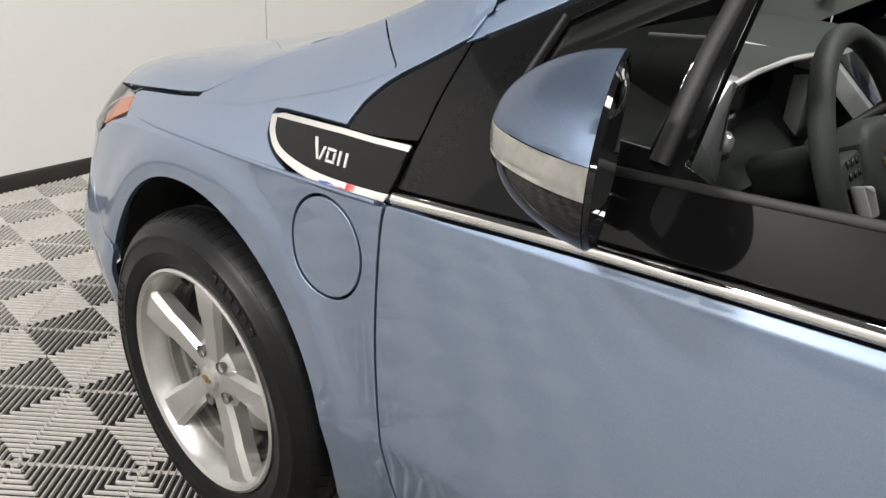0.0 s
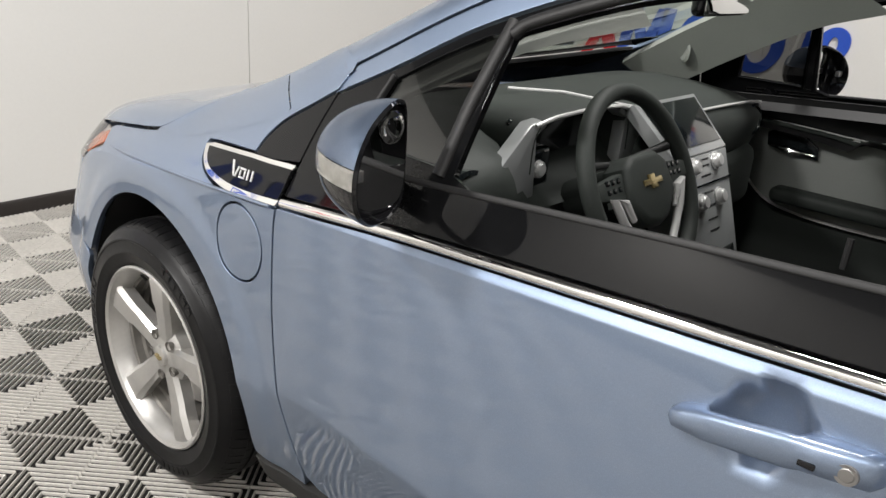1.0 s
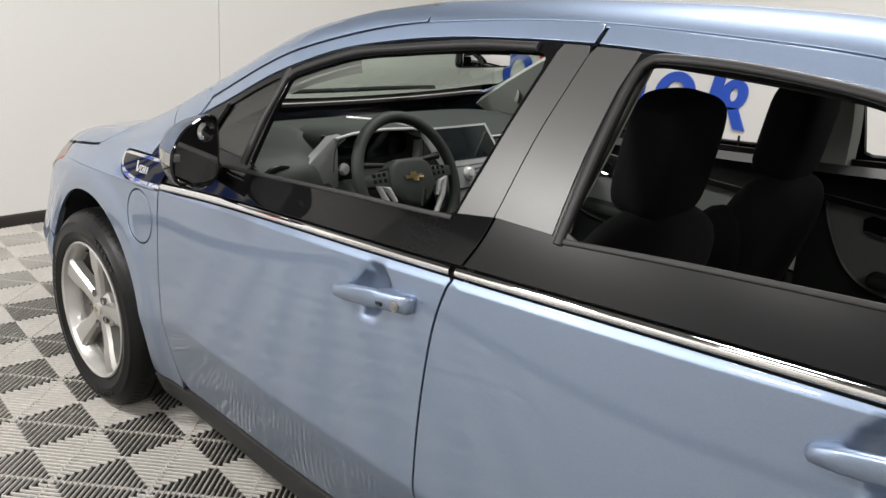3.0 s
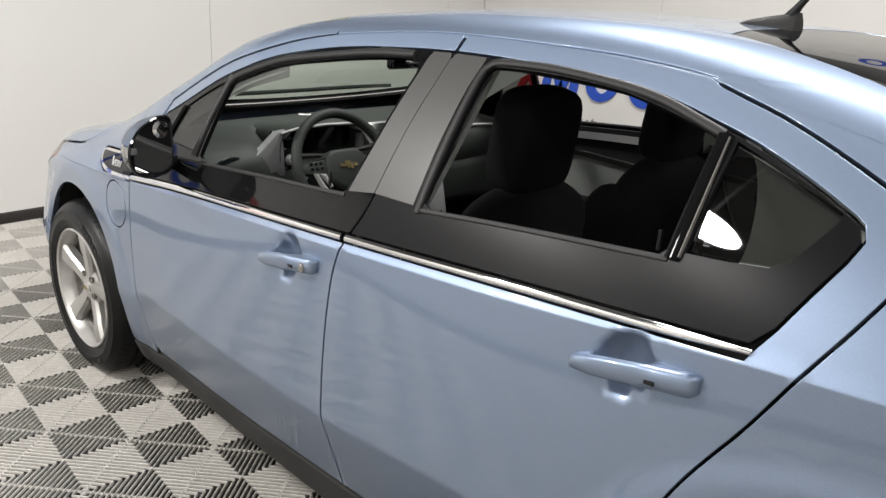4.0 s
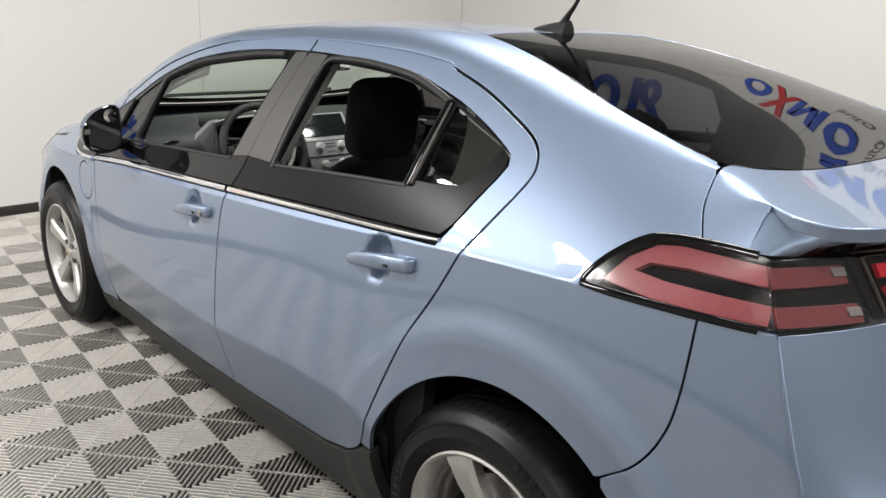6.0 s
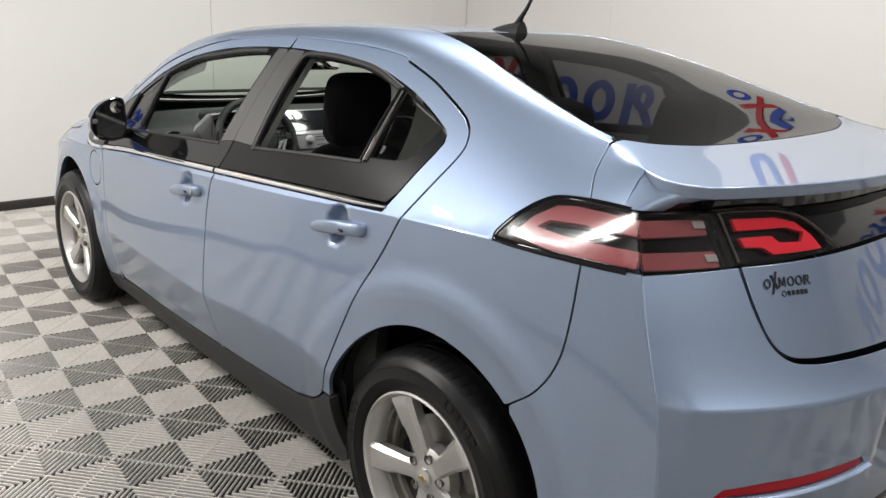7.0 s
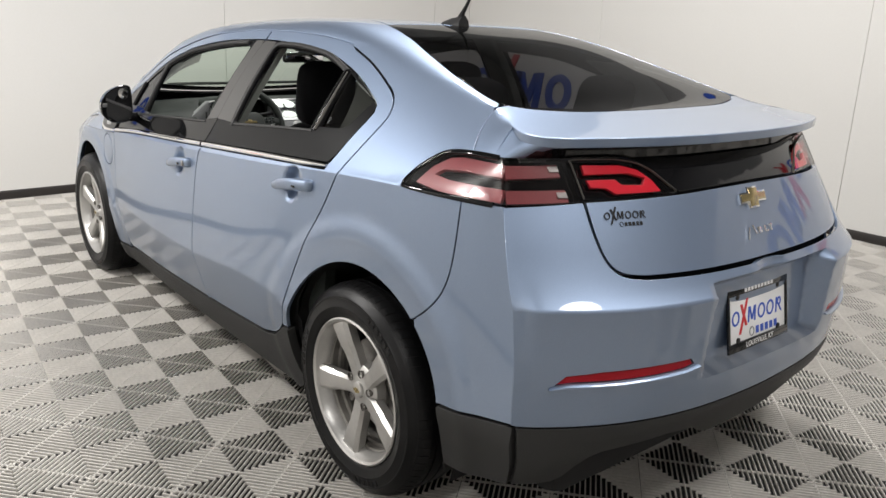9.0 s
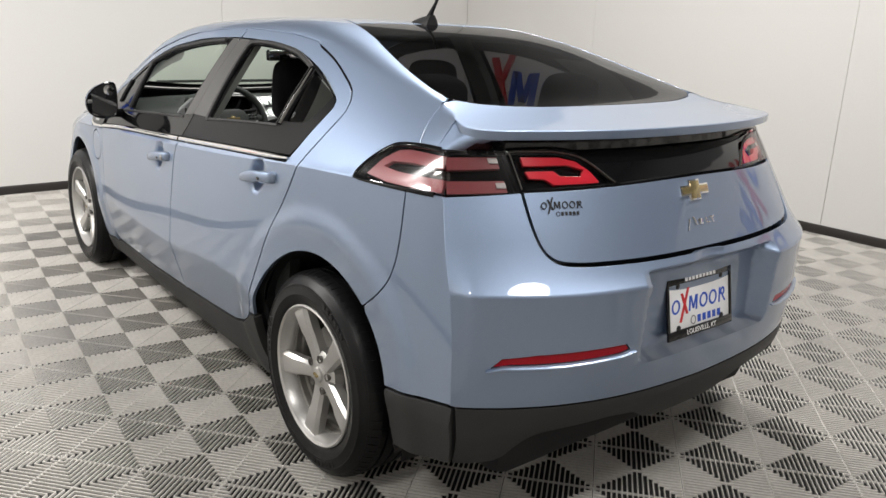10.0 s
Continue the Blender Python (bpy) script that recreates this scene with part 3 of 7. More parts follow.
def flared(x, z):
    """The side with the lips round the wheel arches and the hollows behind the door handles."""
    y = side_y(x, z)
    for (cx, cz, r), lip in zip(ARCH, LIP):
        far = math.hypot(x - cx, z - cz)
        d = far - r
        if d < lip + 0.07:
            s = min(max((lip + 0.07 - d) / 0.062, 0), 1)
            y += 0.008 * s * s * (3 - 2 * s)
        if d < lip:
            k = (r + lip) / max(far, 0.05)
            flat = side_y(cx + (x - cx) * k, max(cz + (z - cz) * k, 0.2)) + 0.008
            s = min((lip - d) / 0.022, 1)
            y += 0.85 * (flat - y) * s * s * (3 - 2 * s)
    for cx, cz in SCOOPS:
        d = math.hypot((x - cx - 0.12 * (z - cz)) / 0.052, (z - cz) / 0.062)
        if d < 1:
            y -= 0.026 * (1 - d**4) ** 2
    return y


def side_left(x, z):
    return (x, -flared(x, z), z)


def side_right(u, z):
    return (-u, flared(-u, z), z)


def top(x, y):
    return (x, y, top_z(x, y))


def tail(y, z):
    return (rear_x(y, z), y, z)


def both_sides(name, loops, mat, parents, label="", **kw):
    """The same panel on the left and on the right side."""
    made = []
    lines = kw.pop("lines", ())
    for surf, sign, parent in ((side_left, 1, parents[0]), (side_right, -1, parents[1])):
        made.append(panel(name, [[(sign * x, z) for x, z in loop] for loop in loops], surf, mat, parent, label, lines=[[(sign * x, z) for x, z in line] for line in lines], **kw))
    return made


def edge_line(x0, x1, n, dz=0.0):
    return [(x, EDGE_Z(x) + dz) for x in np.linspace(x0, x1, n)]


def arc(cx, cz, r, a0, a1, n=28):
    return [(cx + r * math.cos(a), cz + r * math.sin(a)) for a in np.linspace(math.radians(a0), math.radians(a1), n)]


CHROME_TOP = curve([0.3, 0.5, 0.785, 1.1, 1.32, 1.61, 2.145, 2.4, 2.5], [0.850, 0.868, 0.895, 0.916, 0.929, 0.947, 0.981, 0.996, 1.003], 0.05)
SILL = curve([0.5, 0.82, 1.06, 1.27, 1.41, 1.516, 1.72, 1.957, 2.132, 2.3, 2.55], [0.952, 0.972, 0.989, 1.004, 1.012, 1.020, 1.034, 1.055, 1.068, 1.079, 1.10], 0.05)
BLACK_TOP = curve([0.53, 0.641, 0.823, 1.051, 1.383, 1.673, 2.07, 2.312, 2.46, 2.543], [1.05, 1.105, 1.202, 1.280, 1.326, 1.337, 1.322, 1.272, 1.222, 1.186])
CHROME_W = 0.017


def chrome_low(x):
    return CHROME_TOP(x) - CHROME_W


# shut lines
FRONT_SHUT = spline([(0.534, 1.054), (0.520, 0.99), (0.512, 0.93), (0.497, 0.862), (0.487, 0.80), (0.487, 0.66), (0.500, 0.54), (0.524, 0.42), (0.548, 0.33)])
MID_SHUT = spline([(1.654, 1.374), (1.640, 1.27), (1.627, 1.18), (1.612, 1.02), (1.584, 0.94), (1.560, 0.86), (1.552, 0.77), (1.554, 0.65), (1.565, 0.53), (1.583, 0.42), (1.595, 0.305)])
REAR_SHUT = spline([(2.268, 1.333), (2.40, 1.294), (2.527, 1.245), (2.60, 1.21), (2.634, 1.172), (2.636, 1.135), (2.603, 1.065), (2.558, 0.985), (2.50, 0.88), (2.43, 0.765), (2.365, 0.62), (2.305, 0.46), (2.27, 0.405), (2.20, 0.362), (2.10, 0.335)])
DOOR_FOOT = curve([0.5, 0.9, 1.6, 2.1], [0.278, 0.285, 0.312, 0.335])


def cut(line, lo=None, hi=None, axis=1):
    return [p for p in line if (lo is None or p[axis] >= lo) and (hi is None or p[axis] <= hi)]


def along(fn, x0, x1, n=24):
    return [(x, fn(x)) for x in np.linspace(x0, x1, n)]


# ---------------------------------------------------------------- car: outer panels
fdoor = [new("front_door"), new("front_door")]
rdoor = [new("rear_door"), new("rear_door")]
for ob in (*fdoor, *rdoor):
    ob.parent = car

# front door, lower skin
zl = chrome_low(0.497)
loop = cut(FRONT_SHUT, hi=zl) + [(0.562, 0.296)] + along(DOOR_FOOT, 0.60, 1.594, 14) + cut(MID_SHUT, hi=chrome_low(1.57))[::-1] + along(chrome_low, 1.574, 0.499, 24)
CREASES = [[(x, CREASE_Z(x) + d) for x in np.arange(-0.5, 3.1, 0.02)] for d in (-0.004, 0.0, 0.004)] + [[(x, WAIST(x) + d) for x in np.arange(0.5, 2.3, 0.02)] for d in (-0.01, -0.004, 0.0, 0.004, 0.01)]
LIPS = [arc(cx, cz, r + lip + d, -20, 200, 90) for (cx, cz, r), lip in zip(ARCH, LIP) for d in (-0.018, -0.009, 0.0, 0.008)]
CREASES += LIPS
both_sides("door_skin", [loop], PAINT, fdoor, step=0.022, lines=CREASES)
# rear door, lower skin
rear_edge = [p for p in REAR_SHUT][::-1]
corner_in = [(2.556, 1.178), (2.566, 1.158), (2.556, 1.13), (2.53, 1.08), (2.505, 1.03), (2.488, 1.003)]
loop = cut(MID_SHUT, hi=chrome_low(1.57)) + along(DOOR_FOOT, 1.60, 2.06, 8) + rear_edge + edge_line(2.24, 1.657, 14, 0.001) + along(BLACK_TOP, 1.652, 2.54, 22) + corner_in + along(chrome_low, 2.478, 1.578, 20)
both_sides("door_skin", [loop], PAINT, rdoor, step=0.022, lines=CREASES)
loop = along(BLACK_TOP, 0.545, 1.647, 24) + edge_line(1.651, 0.552, 26, 0.001)
both_sides("upper_skin", [loop], PAINT, fdoor, step=0.022)
backing = [(0.505, 1.045), (0.60, 1.088), (0.60, EDGE_Z(0.60) - 0.002), (0.505, EDGE_Z(0.505) - 0.002)]
both_sides("pillar_backing", [backing], PAINT, (car, car), step=0.03, gap=0.0, lift=-0.0045, depth=0.003)

# black frame of the front door with its window opening and corner pane
OPEN_F = [(0.868, 0.992)] + along(lambda x: SILL(x) + 0.004, 0.90, 1.505, 10) + [(1.521, 1.03), (1.545, 1.17), (1.562, 1.285)] + spline([(1.558, 1.303), (1.535, 1.311), (1.383, 1.300), (1.20, 1.276), (1.051, 1.250), (0.90, 1.198), (0.876, 1.185)], 5)
PANE_F = [(0.640, 1.000), (0.82, 0.998), (0.845, 1.185)] + spline([(0.825, 1.180), (0.75, 1.142), (0.665, 1.092)], 4)
loop = cut(FRONT_SHUT, lo=CHROME_TOP(0.5)) + along(CHROME_TOP, 0.51, 1.58, 22) + cut(MID_SHUT, lo=CHROME_TOP(1.58), hi=BLACK_TOP(1.645))[::-1] + along(BLACK_TOP, 1.64, 0.545, 24)
frames = both_sides("black_frame", [loop, OPEN_F, PANE_F], SATIN_BLACK, fdoor, step=0.02, lift=-0.001)
panes = both_sides("corner_pane", [PANE_F], GLASS_DARK, fdoor, step=0.03, gap=-0.001, lift=-0.005, depth=0.004)
film = [(1.530, SILL(1.53) + 0.004), (1.548, 1.12), (1.560, 1.20), (1.574, 1.285), (1.578, 1.318)] + along(lambda x: BLACK_TOP(x) - 0.002, 1.585, 1.640, 4) + cut(MID_SHUT, lo=SILL(1.615), hi=1.326)
both_sides("pillar_film", [film], PILLAR_FILM, fdoor, "satin dark grey pillar film", step=0.03, gap=0.001, rim=0.0006, lift=0.0008, depth=0.002)
# rear door
OPEN_R = [(1.767, 1.052)] + along(lambda x: SILL(x) + 0.004, 1.79, 2.29, 8) + [(2.303, 1.095), (2.296, 1.255)] + spline([(2.28, 1.262), (2.17, 1.289), (2.074, 1.306), (1.92, 1.316), (1.79, 1.316), (1.768, 1.306), (1.760, 1.285)], 5)
PANE_R = [(2.334, 1.095)] + [(2.40, 1.098), (2.46, 1.104), (2.485, 1.118)] + spline([(2.512, 1.16), (2.524, 1.184), (2.510, 1.196), (2.43, 1.222), (2.338, 1.252)], 4)
loop = cut(MID_SHUT, lo=CHROME_TOP(1.58), hi=BLACK_TOP(1.65)) + along(CHROME_TOP, 1.592, 2.478, 18) + [(2.505, 1.03), (2.53, 1.08), (2.556, 1.13), (2.566, 1.158), (2.556, 1.178)] + along(BLACK_TOP, 2.54, 1.655, 22)
frames += both_sides("black_frame", [loop, OPEN_R, PANE_R], DOOR_FILM, rdoor, step=0.02, lift=-0.001)
stand = lambda z: 0.08 * (z - 1.175)
panes += [panel("quarter_pane", [PANE_R], lambda x, z: (x, -side_y(x, z) - stand(z), z), GLASS_DARK, rdoor[0], step=0.03, gap=-0.001, lift=-0.008, depth=0.004), panel("quarter_pane", [[(-x, z) for x, z in PANE_R]], lambda u, z: (-u, side_y(-u, z) + stand(z), z), GLASS_DARK, rdoor[1], step=0.03, gap=-0.001, lift=-0.008, depth=0.004)]
for p in panes:
    p.visible_shadow = False
for k in range(5):
    wide = (0.010, 0.014, 0.012, 0.015, 0.011)[k]
    mark = [(2.350, 1.107 + 0.004 * k), (2.350 + wide, 1.1075 + 0.004 * k), (2.350 + wide, 1.1089 + 0.004 * k), (2.350, 1.1084 + 0.004 * k)]
    panel("pane_mark", [mark], lambda x, z: (x, -side_y(x, z) - stand(z), z), SIGN_GREY, panes[2], gap=0.0, rim=0.0002, lift=-0.0076, depth=0.0006, step=0.01, edge=0.006)

film = cut(MID_SHUT, lo=SILL(1.615), hi=1.326) + [(1.742, SILL(1.742) + 0.002), (1.737, 1.16), (1.738, 1.27), (1.745, 1.318)] + along(lambda x: BLACK_TOP(x) - 0.002, 1.745, 1.655, 4)
both_sides("pillar_film", [film], PILLAR_FILM, rdoor, "satin dark grey pillar film", step=0.03, gap=0.001, rim=0.0006, lift=0.0008, depth=0.002)

# chrome moulding, window seals, divider bars
for k, (surf, sign) in enumerate(((side_left, 1), (side_right, -1))):
    flat = lambda pts: [(sign * x, z) for x, z in pts]
    strip("chrome_moulding", flat(along(lambda x: CHROME_TOP(x) - CHROME_W / 2, 0.505, 1.568, 40)), CHROME_W, surf, CHROME, fdoor[k], "bright chrome moulding", lift=0.001, crown=0.006)
    strip("chrome_moulding", flat(along(lambda x: CHROME_TOP(x) - CHROME_W / 2, 1.582, 2.486, 36)), [CHROME_W] * 30 + [CHROME_W * (1 - 0.09 * j) for j in range(6)], surf, CHROME, rdoor[k], "bright chrome moulding", lift=0.001, crown=0.006)
    strip("window_seal", flat(along(lambda x: SILL(x) - 0.003, 0.66, 1.522, 30)), 0.010, surf, RUBBER, fdoor[k], lift=0.0005, crown=0.0012)
    strip("window_seal", flat(along(lambda x: SILL(x) - 0.003, 1.748, 2.31, 20)), 0.010, surf, RUBBER, rdoor[k], lift=0.0005, crown=0.0012)
    strip("window_seal", flat(spline([(0.868, 1.190), (0.90, 1.212), (1.051, 1.264), (1.20, 1.289), (1.383, 1.313), (1.535, 1.322)], 6)), 0.02, surf, RUBBER, fdoor[k], lift=0.001, crown=0.007)
    strip("window_seal", flat(spline([(1.757, 1.028), (1.752, 1.20), (1.753, 1.29), (1.765, 1.318), (1.80, 1.328), (1.93, 1.328), (2.08, 1.316), (2.18, 1.30), (2.31, 1.262)], 6)), 0.018, surf, RUBBER, rdoor[k], lift=0.001, crown=0.004)
    strip("divider_bar", flat([(0.838, 0.985), (0.846, 1.09), (0.862, 1.208)]), 0.022, surf, RUBBER, fdoor[k], lift=0.002, crown=0.006)
    strip("divider_bar", flat([(2.317, 1.078), (2.315, 1.17), (2.312, 1.262)]), 0.026, surf, SATIN_BLACK, rdoor[k], lift=0.002, crown=0.006)
    strip("divider_trim", flat([(2.329, 1.082), (2.327, 1.17), (2.322, 1.257)]), 0.003, surf, ALLOY_DARK, rdoor[k], lift=0.006, crown=0.002)
    strip("front_seal", flat([(0.636, 0.992), (0.645, 1.04), (0.664, 1.10)]), 0.008, surf, RUBBER, fdoor[k], lift=0.003, crown=0.004)
    strip("roof_seam_trim", flat(edge_line(0.545, 2.30, 64, -0.002)), 0.009, surf, PAINT, car, lift=-0.0035, crown=0.0005)


# door handles with lock
def door_handle(parent, cx, cz, k, lock):
    sign = (-1, 1)[k]
    n = Vector((0, sign, 0))
    bm = bmesh.new()
    tilt = 0.15
    rows = []
    for i in range(25):
        s = i / 24
        x = cx - 0.104 + 0.225 * s
        z = cz - 0.012 + tilt * (x - cx) + 0.006 * math.sin(math.pi * s)
        hgt = 0.016 + 0.006 * s if 0.03 < s else 0.008
        if s < 0.16:
            hgt = 0.009 + 0.008 * (s / 0.16) ** 0.6
        hgt = 0.019 if s > 0.62 else hgt
        out = 0.022 + 0.016 * math.sin(math.pi * min(max(s, 0.04), 0.96)) ** 0.6
        if s in (0.0, 1.0):
            out, hgt = out - 0.012, hgt * 0.7
        base = side_y(x, z) - 0.006
        thick = out + 0.006 if (s < 0.2 or s > 0.66) else 0.02
        ring = []
        for j in range(12):
            a = 2 * math.pi * j / 12
            ca, sa = math.cos(a), math.sin(a)
            sq = lambda v: math.copysign(abs(v) ** 0.55, v)
            yy = base + out - thick / 2 + sq(ca) * thick / 2
            ring.append(bm.verts.new((x, sign * yy, z + sq(sa) * hgt)))
        rows.append(ring)
    for p, q in zip(rows, rows[1:]):
        for j in range(12):
            bm.faces.new((p[j], p[(j + 1) % 12], q[(j + 1) % 12], q[j]))
    bm.faces.new(rows[0]), bm.faces.new(rows[-1][::-1])
    h = part("door_handle", bm, PAINT, parent, "body-coloured pull handle", 60)
    face, lock_y = side_y(cx + 0.05, cz) + 0.030, side_y(cx + 0.089, cz) + 0.0215
    if lock:
        bm = bmesh.new()
        lathe(bm, [(0, 0.005), (0.007, 0.005), (0.008, 0.004), (0.0115, 0.0045), (0.0125, 0)], 24, "y", pose(cx + 0.089, sign * lock_y, cz + 0.001, 0, 0, 0 if sign > 0 else 180))
        part("lock", bm, STEEL, h, "round metal key lock")
    bm = bmesh.new()
    box(bm, (cx + 0.044, sign * (face - 0.005), cz - 0.008), (cx + 0.062, sign * (face + 0.0015), cz + 0.0), 0.002)
    part("button", bm, GLOSS_BLACK, h, "small black button")
    return h


for k in (0, 1):
    door_handle(fdoor[k], SCOOPS[0][0], SCOOPS[0][1], k, k == 0)
    door_handle(rdoor[k], SCOOPS[1][0] + 0.006, SCOOPS[1][1] + 0.004, k, False)

def shoulder(x):
    """How far the soft shoulder between the fender and the windscreen pillar reaches."""
    s, e = min(max((x + 0.08) / 0.19, 0), 1), min(max((0.545 - x) / 0.10, 0), 1)
    return 0.052 * s * s * (3 - 2 * s) * e * e * (3 - 2 * e)


GLASS_SIDE = curve([2.10, 2.164, 2.41, 2.563, 2.795, 2.95, 3.0], [0.355, 0.375, 0.445, 0.490, 0.540, 0.557, 0.555])


def front_reach(x):
    return 0.5 * shoulder(x), shoulder(x)


def rear_reach(x):
    """How far the rounding of the roof's rear corner reaches down the side and in towards the glass."""
    s, e = min(max((x - 2.27) / 0.33, 0), 1), min(max((3.0 - x) / 0.12, 0), 1)
    k = s * s * (3 - 2 * s) * e * e * (3 - 2 * e) if 2.27 < x < 3.0 else 0.0
    return 0.016 * k, min(0.055 * k, max(EDGE_Y(x) - GLASS_SIDE(x) - 0.014, 0.0))


# front fender with black corner, fuel flap and vent badge
FUEL = (0.375, 0.747, 0.077)
cx, cz, r = ARCH[0]
black = FRONT_SHUT[:17]
loop_black = black + [(0.44, 0.919), (0.371, 0.915)] + spline([(0.378, 0.935), (0.392, 0.957), (0.422, 0.986), (0.48, 1.022), (0.534, 1.056)], 5)
both_sides("corner_trim", [loop_black], SATIN_BLACK, (car, car), step=0.02, gap=0.001, lift=-0.001)
BADGE = spline([(0.18, 0.893), (0.205, 0.868), (0.25, 0.848), (0.33, 0.838), (0.42, 0.842), (0.493, 0.849)], 5) + [(0.497, 0.862), (0.505, 0.90), (0.509, 0.926)] + [(0.44, 0.920), (0.371, 0.916), (0.28, 0.908), (0.215, 0.902)]
foot = cut(FRONT_SHUT, hi=0.846)
fender = foot + [(0.556, 0.30), (0.552, 0.262), (0.385, 0.262)] + arc(cx, cz, r, -8, 158, 34) + [(-0.385, 0.50), (-0.45, 0.52), (-0.52, 0.54), (-0.57, 0.62), (-0.50, 0.70), (-0.40, 0.752), (-0.31, 0.785), (-0.345, 0.82)] + [(x, EDGE_Z(x) - max(0.0015, shoulder(x) * 0.5)) for x in np.linspace(-0.32, 0.545, 40)] + spline([(0.530, 1.056), (0.48, 1.024), (0.422, 0.988), (0.390, 0.958), (0.376, 0.935), (0.369, 0.917)], 5) + [(0.28, 0.910), (0.215, 0.904), (0.182, 0.899)] + spline([(0.178, 0.893), (0.203, 0.866), (0.25, 0.846), (0.33, 0.836), (0.42, 0.840), (0.493, 0.847)], 5)
fuel = arc(FUEL[0], FUEL[1], FUEL[2], 0, 350, 36)
panel("fender", [fender, fuel], side_left, PAINT, car, step=0.022, lines=CREASES)
panel("fender", [[(-x, z) for x, z in fender]], side_right, PAINT, car, step=0.022, lines=[[(-x, z) for x, z in line] for line in CREASES])
for surf, sign in ((side_left, 1), (side_right, -1)):
    ridge = spline([(-0.235, 0.797), (-0.04, 0.813), (0.09, 0.8215), (0.26, 0.8325), (0.482, 0.8475)], 8)
    strip("fender_crease", [(sign * x, z) for x, z in ridge], [0.002, 0.005] + [0.007] * (len(ridge) - 2), surf, PAINT, car, lift=0.003, crown=0.0045)
panel("fuel_flap", [arc(*FUEL, 0, 350, 36)], side_left, PAINT, car, "round charge-port flap", gap=0.002, step=0.025)


def soft_shoulder(name, x0, x1, k, reach, skin, owner=None, shear=lambda x: 0.0):
    """A rounded strip that joins the side to the top without a seam."""
    sign = (-1, 1)[k]
    bm = bmesh.new()
    rows = []

    def section(x):
        down, across = reach(x)
        z0, y1 = EDGE_Z(x) - down, EDGE_Y(x) - across
        lap = 0.003 if 2.2 < x < 2.34 else 0.009
        a, c = Vector((x, flared(x, z0) + 0.0003, z0)), Vector((x, y1, top_z(x, y1) + 0.0003))
        foot, head = Vector((x, flared(x, z0 - lap) + 0.0003, z0 - lap)), Vector((x, y1 - 0.009, top_z(x, y1 - 0.009) + 0.0006))
        side = (flared(x, z0) - flared(x, z0 - 0.006)) / 0.006
        over = (top_z(x, y1) - top_z(x, y1 - 0.006)) / 0.006
        bz = (c.z + over * (a.y - side * a.z - c.y)) / (1 - over * side)
        bz = min(max(bz, a.z), EDGE_Z(x) + 0.02)
        b = Vector((x, a.y + side * (bz - a.z), bz))
        return [foot] + [a * (1 - s) ** 2 + b * 2 * s * (1 - s) + c * s * s for s in np.linspace(0, 1, 10)] + [head]

    for x in np.linspace(x0, x1, 26):
        slip = shear(x)
        row = [section(x - slip * min(max(j - 1, 0) / 9, 1))[j] for j in range(12)] if slip else section(x)
        if not skin(x):
            row.pop()
        rows.append([bm.verts.new((p.x, sign * p.y, p.z)) for p in row])
    for p, q in zip(rows, rows[1:]):
        for j in range(min(len(p), len(q)) - 1):
            bm.faces.new((p[j], q[j], q[j + 1], p[j + 1]))
    part(name, bm, PAINT, owner or car, sharp=80)


for k in (0, 1):
    soft_shoulder("fender_shoulder", -0.07, 0.4125, k, front_reach, lambda x: x > 0.11, shear=lambda x: 0.09 * max((x - 0.1) / 0.3125, 0) ** 2)
    soft_shoulder("pillar_foot", 0.4155, 0.545, k, front_reach, lambda x: True, shear=lambda x: 0.09 * (0.545 - x) / 0.1295)
    soft_shoulder("roof_shoulder", 2.25, 2.985, k, rear_reach, lambda x: True)
both_sides("vent_trim", [BADGE], CHROME, (car, car), "chrome surround of the side badge", step=0.02, gap=0.001, lift=0.003)
inner = spline([(0.205, 0.893), (0.224, 0.872), (0.262, 0.857), (0.34, 0.850), (0.42, 0.853), (0.499, 0.860)], 4) + [(0.5055, 0.885), (0.5085, 0.917), (0.44, 0.912), (0.371, 0.908), (0.28, 0.900)]
badges = both_sides("badge_plate", [inner], SATIN_BLACK, (car, car), "black plate with pale raised marks", step=0.02, gap=0.001, lift=0.007, depth=0.006)
# raised silver marks
def badge_mark(outline):
    marks = [(0.338 + x - 0.22 * z, 0.866 + z + 0.06 * x) for x, z in outline]
    panel("badge_mark", [marks], side_left, SILVER_TRIM, badges[0], gap=0.0, rim=0.0004, lift=0.009, depth=0.003, step=0.01, edge=0.006)


badge_mark([(0.006, 0.0), (0.010, 0.0), (-0.003, 0.026), (-0.009, 0.026)])
badge_mark([(0.0105, 0.0), (0.0145, 0.0), (0.022, 0.018), (0.017, 0.018)])
for lo_x, lo_z, hi_x, hi_z in ((0.026, 0.0, 0.045, 0.0035), (0.026, 0.0145, 0.045, 0.018), (0.026, 0.004, 0.030, 0.014), (0.041, 0.004, 0.045, 0.014), (0.052, 0.0, 0.0565, 0.018), (0.066, 0.0, 0.0705, 0.018)):
    badge_mark([(lo_x, lo_z), (hi_x, lo_z), (hi_x, hi_z), (lo_x, hi_z)])

